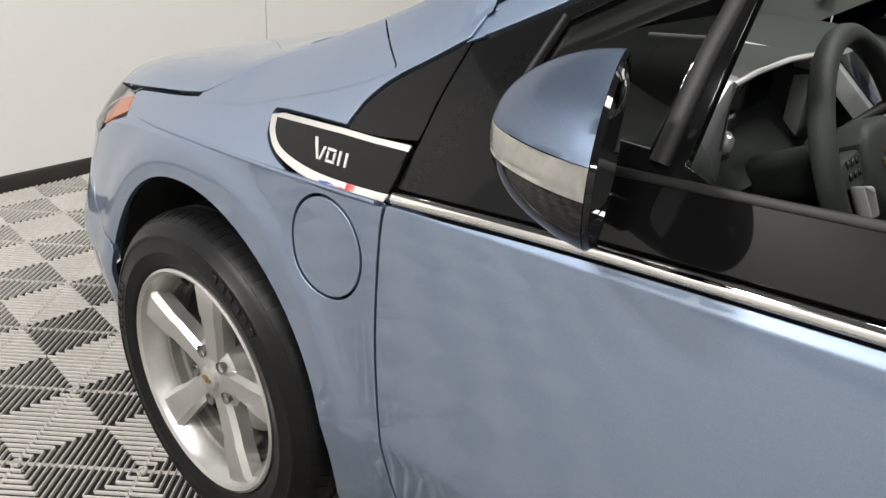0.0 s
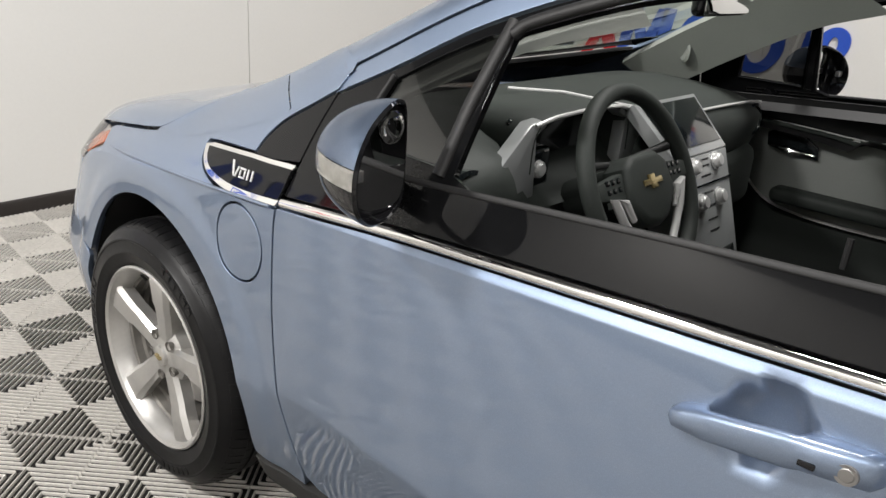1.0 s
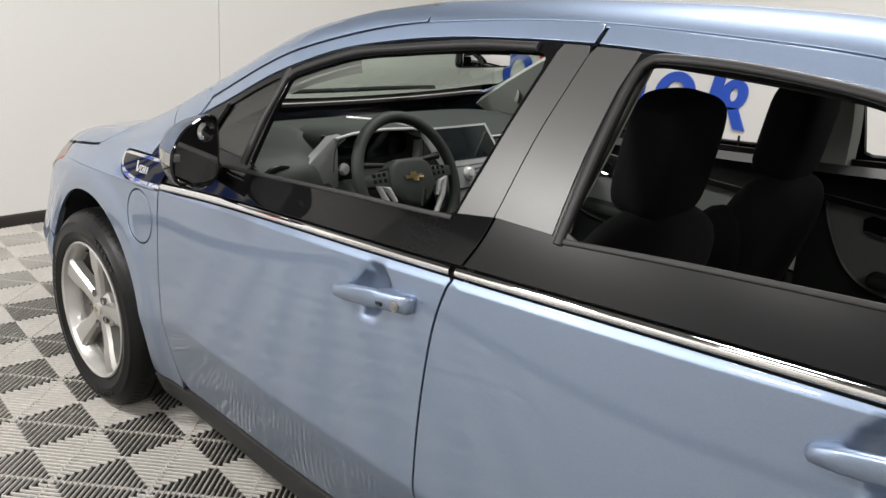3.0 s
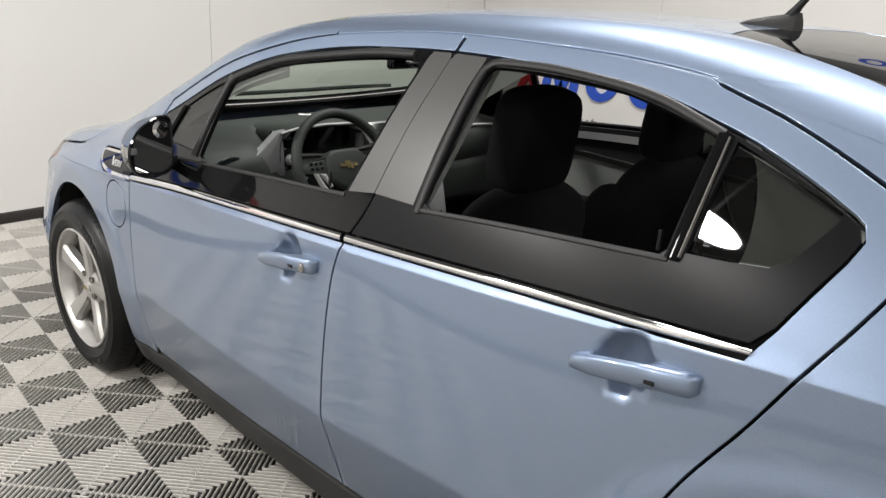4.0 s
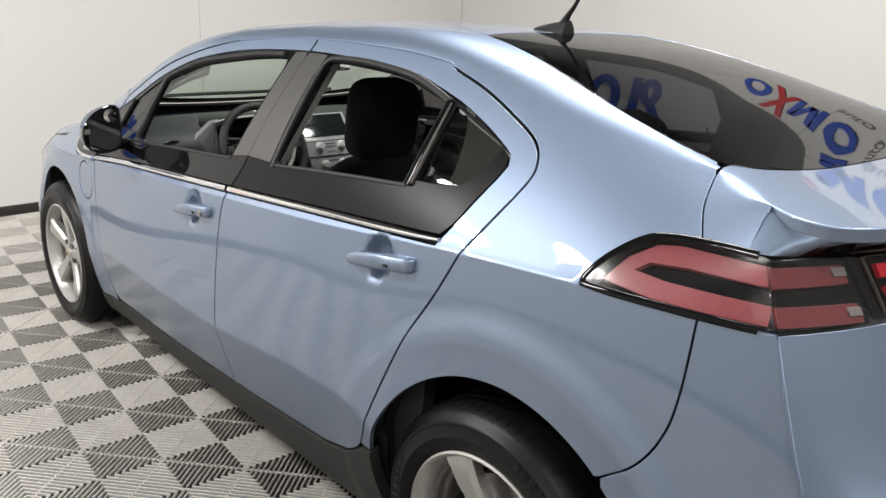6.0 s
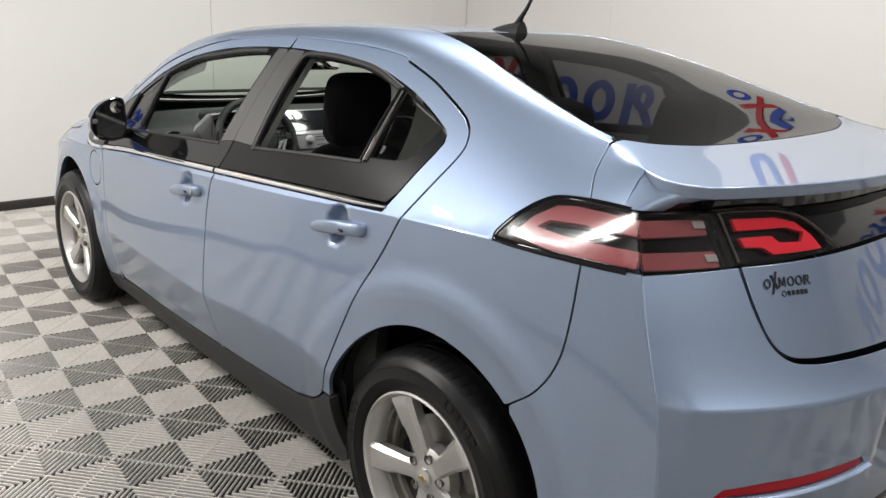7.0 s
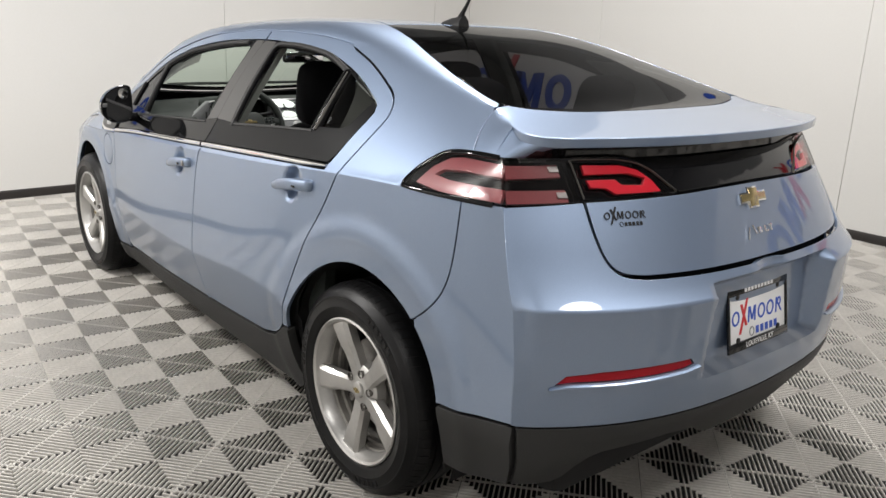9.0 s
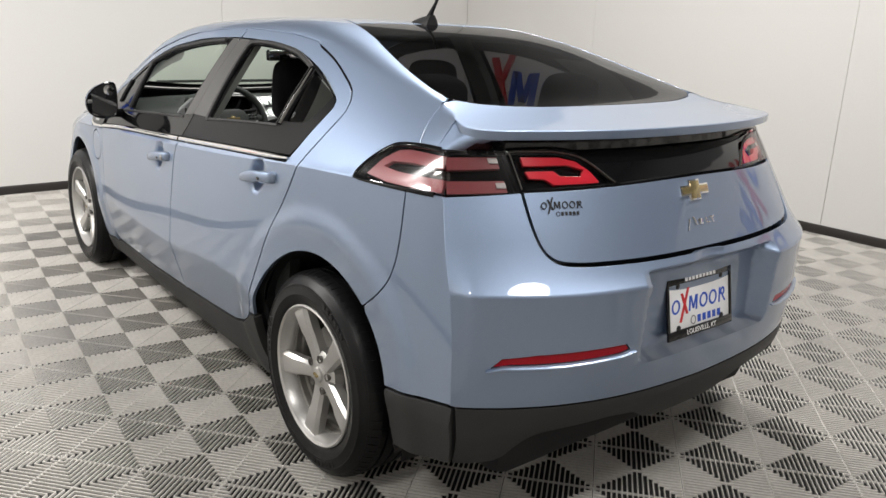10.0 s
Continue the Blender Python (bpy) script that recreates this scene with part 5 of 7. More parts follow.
# tail lamps
def tail_lamp(sign, k):
    surf_s = (side_left, side_right)[k]
    u = (1, -1)[k]
    lamp = new("tail_lamp")
    lamp.parent = car
    lamp["label"] = "wraparound tail lamp with red bars behind a clear lens"
    inner = new("hatch_lamp")
    inner.parent = hatch
    inner["label"] = "red hatch lamp with a C-shaped bar"
    side = LAMP_SIDE + [(REAR_EDGE(1.11), 1.111)] + [(REAR_EDGE(z), z) for z in np.linspace(1.10, 1.007, 8)] + [(3.0, 1.0035)]
    back = [(-REAR_WIDE(1.007), 1.007)] + [(-0.70, 1.010), (-0.582, 1.016), (-0.584, 1.114), (-0.66, 1.114)] + [(-REAR_WIDE(z), z) for z in np.linspace(1.111, 1.02, 8)]
    flip = lambda lp: [(u * a, b) for a, b in lp]
    panel("housing", [flip(side)], surf_s, GLOSS_BLACK, lamp, "black lamp housing", gap=0.001, lift=-0.030, depth=0.004)
    panel("housing", [flip(back)], tail, GLOSS_BLACK, lamp, gap=0.001, lift=-0.030, depth=0.004)
    panel("lens", [flip(side)], surf_s, LENS_HAZE, lamp, "clear lens", gap=0.002, step=0.025).visible_shadow = False
    panel("lens", [flip(back)], tail, LENS_GREY, lamp, "smoked lens", gap=0.0015, step=0.025).visible_shadow = False
    # dark rim round the lens
    strip("lens_rim", flip(spline([(3.18, 1.004), (3.0, 1.0025), (2.88, 1.0025), (2.862, 1.008), (2.866, 1.024), (2.89, 1.056), (2.93, 1.089), (2.97, 1.102), (3.06, 1.108), (3.14, 1.110)], 5)), 0.014, surf_s, SATIN_BLACK, lamp, lift=0.0, crown=0.002)
    # bars: an open C on the side, straight bars on the back
    c_bar = [(2.888, 1.020), (2.99, 1.012), (3.19, 1.013), (3.185, 1.044), (3.0, 1.043), (2.940, 1.048), (2.960, 1.063), (3.03, 1.069), (3.168, 1.070), (3.162, 1.101), (3.0, 1.099), (2.958, 1.093), (2.918, 1.066)]
    panel("light_bar", [flip(c_bar)], surf_s, RED_DIM, lamp, "pale red C-shaped bar", gap=0.0, lift=-0.014, depth=0.012, step=0.02)
    for z0 in (1.013, 1.069):
        bar = [(-REAR_WIDE(z0) + 0.008, z0), (-0.606, z0 + 0.006), (-0.606, z0 + 0.035), (-REAR_WIDE(z0 + 0.03) + 0.008, z0 + 0.031)]
        panel("light_bar", [flip(bar)], tail, RED_DIM, lamp, "pale red bar", gap=0.0, lift=-0.014, depth=0.012, step=0.02)
    for z0 in (1.028, 1.086):
        sq = [(-0.630, z0), (-0.606, z0), (-0.606, z0 + 0.014), (-0.630, z0 + 0.014)]
        panel("reflector", [flip(sq)], tail, SILVER_TRIM, lamp, "small clear reflector", gap=0.0, lift=-0.010, depth=0.008, step=0.02)
    panel("housing", [flip(LAMP_IN)], tail, GLOSS_BLACK, inner, gap=0.0, lift=-0.026, depth=0.004)
    panel("lens", [flip(LAMP_IN)], tail, LENS_CLEAR, inner, "clear lens", gap=0.0015, step=0.025).visible_shadow = False
    strip("lens_line", flip(spline([(-0.574, 1.024), (-0.576, 1.10), (-0.572, 1.111), (-0.50, 1.112), (-0.45, 1.110), (-0.40, 1.100), (-0.365, 1.083), (-0.33, 1.054), (-0.300, 1.030)], 4)), 0.0012, tail, ALLOY_DARK, inner, lift=0.0, crown=0.001)
    c_in = [(-0.55, 1.080), (-0.43, 1.080), (-0.385, 1.068), (-0.40, 1.052), (-0.46, 1.055), (-0.475, 1.068), (-0.55, 1.068), (-0.545, 1.050), (-0.505, 1.048), (-0.485, 1.034), (-0.345, 1.034), (-0.365, 1.062), (-0.40, 1.088), (-0.45, 1.100), (-0.55, 1.102)]
    panel("light_bar", [flip(c_in)], tail, RED, inner, "bright red C-shaped bar", gap=0.0, lift=-0.008, depth=0.01, step=0.02)


tail_lamp(-1, 0)
tail_lamp(1, 1)

# ---------------------------------------------------------------- car: wheels
def wheel(x, y, turn, out):
    """A five-spoke alloy wheel with its tyre; out is -1 for the left side."""
    w = new("wheel")
    w.parent = car
    w.matrix_local = pose(x + 0.003, y, HUB_Z, 0, 0, 0 if out < 0 else 180)
    R = WHEEL_R
    bm = bmesh.new()
    prof = [(0.222, -0.006), (0.232, -0.022), (0.245, -0.030), (0.262, -0.0335), (0.264, -0.0350), (0.267, -0.0350), (0.269, -0.0340), (0.292, -0.0315), (0.294, -0.0330), (0.298, -0.0320), (0.300, -0.0290), (0.312, -0.021), (0.324, -0.008), (R - 0.003, 0.012)]
    prof += [(R, 0.024), (R, 0.044), (R - 0.007, 0.045), (R - 0.007, 0.052), (R, 0.053), (R, 0.085), (R - 0.007, 0.086), (R - 0.007, 0.094), (R, 0.095), (R, 0.125), (R - 0.007, 0.126), (R - 0.007, 0.133), (R, 0.134), (R, 0.152)]
    prof += [(R - 0.012, 0.172), (0.30, 0.188), (0.26, 0.192), (0.225, 0.176)]
    lathe(bm, prof, 96)
    tyre = part("tyre", bm, TYRE, w, "black tyre with worn moulded sidewall", 30)
    # shoulder blocks of the tread
    bm = bmesh.new()
    for n_blocks, fill, line in ((72, 0.70, ((-0.013, 0.3205), (-0.006, 0.3255), (0.004, 0.3298), (0.013, 0.3322), (0.0225, R + 0.0006))), (64, 0.74, ((0.025, R + 0.0006), (0.042, R + 0.0006)))):
        for k in range(n_blocks):
            rows = []
            for dy, rad in ((line[0][0] - 0.001, line[0][1] - 0.005), *line, (line[-1][0] + 0.001, line[-1][1] - 0.005)):
                mid = 2 * math.pi * (k + 6 * dy) / n_blocks
                rows.append([bm.verts.new((rr * math.sin(b), dy, rr * math.cos(b))) for b, rr in ((mid - fill * math.pi / n_blocks, rad - 0.007), (mid - fill * math.pi / n_blocks, rad), (mid + fill * math.pi / n_blocks, rad), (mid + fill * math.pi / n_blocks, rad - 0.004))])
            for p, q in zip(rows, rows[1:]):
                for j in range(3):
                    bm.faces.new((p[j], p[j + 1], q[j + 1], q[j]))
    part("tread", bm, TYRE, tyre)["kind"] = "stuff"
    # raised plain marks on the sidewall
    for a0 in (0.35, 2.6, 4.7):
        for k in range(6):
            bm = bmesh.new()
            box(bm, (-0.008, -0.0348, 0.272), (0.008, -0.031, 0.290), 0.001, 1, Matrix.Rotation(a0 + 0.085 * k, 4, "Y"))
            part("sidewall_mark", bm, TYRE, tyre)
    bm = bmesh.new()
    lathe(bm, [(0.230, -0.020), (0.231, -0.026), (0.226, -0.029), (0.219, -0.024), (0.214, -0.012), (0.204, 0.004), (0.201, 0.022)], 72)
    rim = part("rim", bm, ALLOY, w, "silver alloy rim", 30)
    bm = bmesh.new()
    lathe(bm, [(0.201, 0.021), (0.196, 0.026), (0.194, 0.045), (0.186, 0.05), (0.184, 0.062), (0.192, 0.07), (0.192, 0.12), (0.205, 0.165), (0.224, 0.172)], 56)
    # alloy darkened here: the shade behind the spokes is put into its tone
    part("barrel", bm, ALLOY_DARK, rim, "inner barrel, darkened for the shade inside the rim")
    for k in range(5):
        bm = bmesh.new()
        m = Matrix.Rotation(-radians(turn + 72 * k - 90), 4, "Y")
        rows = []
        stations = [(0.030, 0.026, 0.004), (0.080, 0.0265, 0.000), (0.125, 0.030, -0.005), (0.145, 0.034, -0.0105), (0.185, 0.038, -0.0145), (0.203, 0.041, -0.0165), (0.216, 0.050, -0.013)]
        for rad, half, yy in stations:
            flat = half * 0.70
            rows.append([bm.verts.new(m @ Vector(c)) for c in ((-half * 0.86, yy + 0.040, rad), (-half, yy + 0.011, rad), (-flat, yy, rad), (0, yy - 0.001, rad), (flat, yy, rad), (half, yy + 0.011, rad), (half * 0.86, yy + 0.040, rad))])
        for p, q in zip(rows, rows[1:]):
            for j in range(6):
                bm.faces.new((p[j], p[j + 1], q[j + 1], q[j]))
        bm.faces.new(rows[0][::-1]), bm.faces.new(rows[-1])
        part("spoke", bm, ALLOY, rim, sharp=22)
    bm = bmesh.new()
    lathe(bm, [(0.0, 0.002), (0.045, 0.002), (0.062, 0.008), (0.075, 0.018), (0.078, 0.05)], 40)
    hub = part("hub", bm, ALLOY, w)
    for k in range(5):
        m = Matrix.Rotation(-radians(turn + 36 + 72 * k - 90), 4, "Y") @ pose(0, 0, 0.0545)
        bm = bmesh.new()
        lathe(bm, [(0.0125, -0.002), (0.0125, 0.001), (0.0108, 0.001), (0.0105, 0.012), (0.0, 0.012)], 20, m=m)
        part("lug_hole", bm, ALLOY_DARK, hub)
        bm = bmesh.new()
        lathe(bm, [(0.0, 0.004), (0.006, 0.004), (0.0085, 0.0065), (0.009, 0.014)], 6, m=m)
        part("lug_nut", bm, CHROME, hub)
    bm = bmesh.new()
    lathe(bm, [(0.0, -0.0085), (0.018, -0.008), (0.024, -0.0055), (0.0265, 0.003)], 32)
    cap = part("centre_cap", bm, ALLOY, w)
    bm = bmesh.new()
    slab(bm, [(-0.015, -0.004), (-0.006, -0.004), (-0.006, -0.008), (0.006, -0.008), (0.006, -0.004), (0.015, -0.004), (0.015, 0.004), (0.006, 0.004), (0.006, 0.008), (-0.006, 0.008), (-0.006, 0.004), (-0.015, 0.004)], 0, 0.002, m=pose(0, -0.008, 0, 90, 0, 0))
    part("cap_badge", bm, GOLD, cap, "small gold cross badge")
    bm = bmesh.new()
    lathe(bm, [(0.0, 0.058), (0.07, 0.058), (0.072, 0.07), (0.145, 0.07), (0.148, 0.074), (0.148, 0.09), (0.0, 0.09)], 48)
    part("brake_disc", bm, STEEL, w, "worn steel brake disc")
    bm = bmesh.new()
    box(bm, (0.085, 0.045, -0.06), (0.165, 0.12, 0.07), 0.015, 3, Matrix.Rotation(radians(-25), 4, "Y"))
    part("brake_caliper", bm, ALLOY_DARK, w)
    bm = bmesh.new()
    tube(bm, [(0, 0.004, 0), (0, -0.012, -0.028)], [0.0035, 0.003], 8, Matrix.Rotation(radians(150), 4, "Y") @ pose(0, 0.02, -0.185))
    part("valve", bm, RUBBER, rim)


for x, turn_l in ((WHEEL_X[0], 82), (WHEEL_X[1], 117)):
    wheel(x, -0.822, turn_l, -1)
    wheel(x, 0.822, turn_l, 1)

# wheel wells, floor pan, inner body
for cx in WHEEL_X:
    for s in (-1, 1):
        bm = bmesh.new()
        rows = []
        for a in np.linspace(math.radians(-25), math.radians(205), 30):
            px, pz = cx + 0.005 + 0.40 * math.cos(a), 0.345 + 0.40 * math.sin(a)
            rows.append([bm.verts.new((px, s * yy, pz)) for yy in (min(0.815 if math.sin(a) > 0.2 else 0.84, side_y(px, max(pz, 0.2)) - 0.02), 0.55)])
        for p, q in zip(rows, rows[1:]):
            bm.faces.new((p[0], q[0], q[1], p[1]))
        cap = [r[1] for r in rows]
        bm.faces.new(cap)
        part("wheel_well", bm, VOID, car, "black wheel well liner")
for nm, lo, hi, bev in (("front_crossmember", (-0.74, -0.60, 0.17), (-0.42, 0.60, 0.60), 0.03), ("engine_bay", (-0.42, -0.54, 0.17), (0.42, 0.54, 0.62), 0.02), ("floor_pan", (0.42, -0.77, 0.165), (2.29, 0.77, 0.30), 0.03), ("rear_floor", (2.29, -0.54, 0.18), (3.10, 0.54, 0.62), 0.03), ("rear_panel", (3.08, -0.72, 0.30), (3.30, 0.72, 0.80), 0.03), ("undertray", (3.05, -0.62, 0.20), (3.33, 0.62, 0.36), 0.05)):
    bm = bmesh.new()
    box(bm, lo, hi, bev)
    part(nm, bm, SHELL, car)
bm = bmesh.new()
tube(bm, [(2.5, 0.42, 0.24), (3.0, 0.45, 0.24), (3.22, 0.48, 0.25)], 0.028, 16)
part("exhaust_pipe", bm, STEEL, car)

# inner lining behind the panels, with the window openings left free
def lining(sign):
    surf = (lambda u, v: (u, -side_y(u, v) + 0.042, v)) if sign < 0 else (lambda u, v: (-u, side_y(-u, v) - 0.042, v))
    m = 1 if sign < 0 else -1
    lower_l = [(0.40, 0.20), (2.28, 0.20), (2.33, 0.44)] + arc(*ARCH[1][:2], 0.405, 165, 15, 24) + [(3.10, 0.46), (3.20, 0.50), (3.18, 0.985), (2.86, 0.985), (2.55, 1.0)] + along(lambda x: SILL(x) - 0.012, 2.5, 0.6, 20) + [(0.42, 0.94), (0.0, 0.90), (-0.30, 0.81), (-0.40, 0.72), (-0.44, 0.60)] + arc(*ARCH[0][:2], 0.408, 150, -8, 24)
    panel("inner_side", [[(m * a, b) for a, b in lower_l]], surf, SHELL, car, gap=0, depth=0.004, step=0.06)
    rail = along(lambda x: BLACK_TOP(x) - (0.004 if x < 0.9 else 0.024), 0.57, 2.5, 30) + [(2.56, 1.16), (2.50, 1.03), (2.9, 1.06), (2.96, 1.18)] + edge_line(2.94, 0.56, 30, -0.012)
    panel("inner_rail", [[(m * a, b) for a, b in rail]], surf, SHELL, car, gap=0, depth=0.004, step=0.06)


lining(-1), lining(1)
for s in (-1, 1):
    # pale pillar trims inside
    bm = bmesh.new()
    pts = [(0.36, 0.955), (0.41, 0.985), (0.47, 1.02), (0.62, 1.105), (0.82, 1.205), (1.0, 1.262)]
    rows = []
    for x, z in spline(pts, 4):
        y = side_y(x, z) - 0.03
        rows.append([bm.verts.new((x + 0.05, s * y, z - 0.042)), bm.verts.new((x + 0.02, s * (y - 0.022), z - 0.020)), bm.verts.new((x - 0.03, s * (y - 0.055), z + 0.010)), bm.verts.new((x - 0.06, s * (y - 0.085), z + 0.036)), bm.verts.new((x - 0.065, s * (y - 0.07), z + 0.05))])
    for p, q in zip(rows, rows[1:]):
        for j in range(4):
            bm.faces.new((p[j], q[j], q[j + 1], p[j + 1]))
    trim = part("pillar_trim", bm, TRIM_GREY, car, "pale grey-green front pillar trim")
    bm = bmesh.new()
    lathe(bm, [(0.0, 0.004), (0.02, 0.003), (0.026, 0.006), (0.031, 0.004), (0.034, 0.0)], 28, "y", pose(0.505, s * (side_y(0.5, 1.06) - 0.062), 1.055, 0, 0, 90 + 50 * s))
    part("tweeter", bm, TRIM_GREY, trim, "round speaker cover")
    bm = bmesh.new()
    rows = []
    for x, z in spline([(1.63, 0.62), (1.66, 0.95), (1.685, 1.15), (1.69, 1.36)], 5):
        y = side_y(x, min(z, EDGE_Z(x))) - 0.028
        rows.append([bm.verts.new((x + dx, s * (y - dy), z)) for dx, dy in ((-0.075, 0.0), (-0.06, 0.035), (0.0, 0.05), (0.06, 0.035), (0.075, 0.0))])
    for p, q in zip(rows, rows[1:]):
        for j in range(4):
            bm.faces.new((p[j], q[j], q[j + 1], p[j + 1]))
    part("pillar_trim", bm, TRIM_GREY, car, "pale grey centre pillar trim")
    bm = bmesh.new()
    rows = []
    for x, z in spline([(2.40, 1.0), (2.44, 1.10), (2.40, 1.22), (2.30, 1.30)], 5):
        y = side_y(x, min(z, EDGE_Z(x))) - 0.03
        rows.append([bm.verts.new((x + dx, s * (y - dy), z)) for dx, dy in ((-0.03, 0.0), (0.02, 0.04), (0.14, 0.06), (0.25, 0.04))])
    for p, q in zip(rows, rows[1:]):
        for j in range(3):
            bm.faces.new((p[j], q[j], q[j + 1], p[j + 1]))
    part("pillar_trim", bm, TRIM_GREY, car, "pale grey rear pillar trim")
head = [(x, -EDGE_Y(x) + 0.02) for x in np.linspace(1.14, 2.12, 16)] + [(x, EDGE_Y(x) - 0.02) for x in np.linspace(2.12, 1.14, 16)]
panel("headliner", [head], lambda u, v: (u, v, top_z(u, v) - 0.035), TRIM_GREY, car, "pale grey headliner", gap=0, depth=0.01, step=0.08)

# ---------------------------------------------------------------- car: mirrors, aerial, wipers
def door_mirror(sign):
    mir = new("door_mirror")
    mir.parent = car
    mir["label"] = "door mirror with a body-coloured cap and a clear turn signal"
    # outline of the open rear face over (y, z): tall and cornered inboard, drawn down and rounded outboard
    knots = [(0.856, 1.100), (0.846, 1.085), (0.842, 1.03), (0.846, 0.965), (0.866, 0.942), (0.91, 0.936), (0.955, 0.945), (0.988, 0.970), (1.000, 1.004), (0.993, 1.040), (0.962, 1.076), (0.918, 1.097), (0.880, 1.105)]
    ring_o = [p[:2] for p in spline(knots + knots[:1], 6)[:-1]]
    mid_y, mid_z = 0.920, 1.021

    def face(y):
        return 0.822 + 0.40 * (y - 0.86)

    def span(z):
        hits = [a[0] + (b[0] - a[0]) * (z - a[1]) / (b[1] - a[1]) for a, b in zip(ring_o, ring_o[1:] + ring_o[:1]) if (a[1] - z) * (b[1] - z) <= 0 and a[1] != b[1]]
        return min(hits), max(hits)

    z_lo, z_hi = min(p[1] for p in ring_o) + 0.0006, max(p[1] for p in ring_o) - 0.0006
    across = 33

    def slice_at(z):
        """The shell's line at a height, from the inboard rim round the front to the outboard rim."""
        y0, y1 = span(z)
        h = (z - mid_z) / ((z_hi - mid_z) if z > mid_z else (mid_z - z_lo))
        deep = 0.122 * max(1 - abs(h) ** 2.3, 0.0) ** 0.62
        row = []
        for a in np.linspace(-1, 1, across):
            u = math.sin(a * math.pi / 2)
            y = (y0 + y1) / 2 + (y1 - y0) / 2 * u
            row.append((face(y) - deep * max(1 - abs(u) ** 2.2, 0.0) ** 0.58, sign * y, z))
        return row

    bands = (("cap", PAINT, "body-coloured cap", 1.034, z_hi, 0, across), ("turn_signal", LENS_SIG, "clear turn signal lens", 1.006, 1.033, 9, across), ("lower_shell", GLOSS_BLACK, "gloss black lower shell", z_lo, 1.005, 0, across), ("shell_inner", GLOSS_BLACK, "", 1.0055, 1.0335, 0, 10))
    for nm, mat, lb, a0, a1, k0, k1 in bands:
        bm = bmesh.new()
        if nm in ("cap", "lower_shell"):
            w = np.linspace(0, 1, 22)
            w = np.sin(w * math.pi / 2)
            levels = a0 + (a1 - a0) * w if nm == "cap" else a1 - (a1 - a0) * w
        else:
            levels = np.linspace(a0, a1, 6)
        rows = [[bm.verts.new(p) for p in slice_at(z)[k0:k1]] for z in levels]
        for p, q in zip(rows, rows[1:]):
            for j in range(len(p) - 1):
                bm.faces.new((p[j], p[j + 1], q[j + 1], q[j]))
        if nm in ("cap", "turn_signal"):
            bmesh.ops.solidify(bm, geom=bm.faces[:], thickness=-0.002)
        part(nm, bm, mat, mir, lb, 60)
    # signal reflector near the rim
    bm = bmesh.new()
    box(bm, (face(0.985) - 0.020, sign * 0.968, 1.011), (face(0.985) - 0.006, sign * 0.992, 1.027), 0.002)
    part("signal_reflector", bm, STEEL, mir)
    bm = bmesh.new()
    n = len(ring_o)
    shrink = lambda y, z, k: (sign * (mid_y + (y - mid_y) * k), mid_z + (z - mid_z) * k)
    vo = [bm.verts.new((face(y) + 0.001, sign * y, z)) for y, z in ring_o]
    vi = [bm.verts.new((face(y) + 0.005, *shrink(y, z, 0.955))) for y, z in ring_o]
    vj = [bm.verts.new((face(y) + 0.004, *shrink(y, z, 0.92))) for y, z in ring_o]
    vd = [bm.verts.new((face(y) - 0.036, *shrink(y, z, 0.91))) for y, z in ring_o]
    for i in range(n):
        j = (i + 1) % n
        bm.faces.new((vo[i], vo[j], vi[j], vi[i])), bm.faces.new((vi[i], vi[j], vj[j], vj[i])), bm.faces.new((vj[i], vj[j], vd[j], vd[i]))
    bm.faces.new(vd)
    part("bezel", bm, GLOSS_BLACK, mir, "gloss black rim")
    bm = bmesh.new()
    bm.faces.new([bm.verts.new((face(mid_y) - 0.020 + 0.05 * (y - mid_y), *shrink(y, z, 0.9))) for y, z in ring_o])
    part("mirror_glass", bm, MIRROR, mir, "mirror glass")
    bm = bmesh.new()
    lathe(bm, [(0.0, 0.003), (0.010, 0.0026), (0.018, 0.0012), (0.0225, -0.0012), (0.024, -0.0012)], 28, "z", Matrix.Translation((face(mid_y) - 0.0175, sign * 0.882, 1.066)) @ Matrix.Rotation(radians(90), 4, "Y"))
    part("blind_spot_mirror", bm, CHROME, mir, "small round wide-angle mirror")
    # foot on the door
    bm = bmesh.new()
    tube(bm, [(0.73, sign * 0.78, 0.945), (0.755, sign * 0.83, 0.950), (0.785, sign * 0.88, 0.962)], [0.024, 0.02, 0.026], 14)
    part("foot", bm, GLOSS_BLACK, mir)


def clear_signal():
    return material("signal_lens", (0.62, 0.60, 0.55), rough=0.12, metal=0.35, coat=1.0, grain=0.25, scale=60)


LENS_SIG = clear_signal()
MIRROR = material("mirror", (0.9, 0.9, 0.9), rough=0.01, metal=1.0)
door_mirror(-1), door_mirror(1)

aerial = new("aerial")
aerial.parent = car
aerial["label"] = "black shark-fin aerial base with a whip"
zr = top_z(2.08, 0)
bm = bmesh.new()
rows = []
for s in np.linspace(0, 1, 12):
    x = 2.015 + 0.135 * s
    hgt, half = 0.006 + 0.036 * s**0.8, 0.006 + 0.026 * math.sin(math.pi * min(s * 0.62 + 0.05, 1))
    z = top_z(x, 0) - 0.004
    rows.append([bm.verts.new((x + (0.012 if s == 1 else 0) * 0, yy, z + zz)) for yy, zz in ((-half, 0), (-half * 0.8, hgt * 0.55), (-half * 0.3, hgt), (half * 0.3, hgt), (half * 0.8, hgt * 0.55), (half, 0))])
for p, q in zip(rows, rows[1:]):
    for j in range(5):
        bm.faces.new((p[j], p[j + 1], q[j + 1], q[j]))
bm.faces.new(rows[0]), bm.faces.new(rows[-1][::-1])
part("aerial_base", bm, RUBBER, aerial)
bm = bmesh.new()
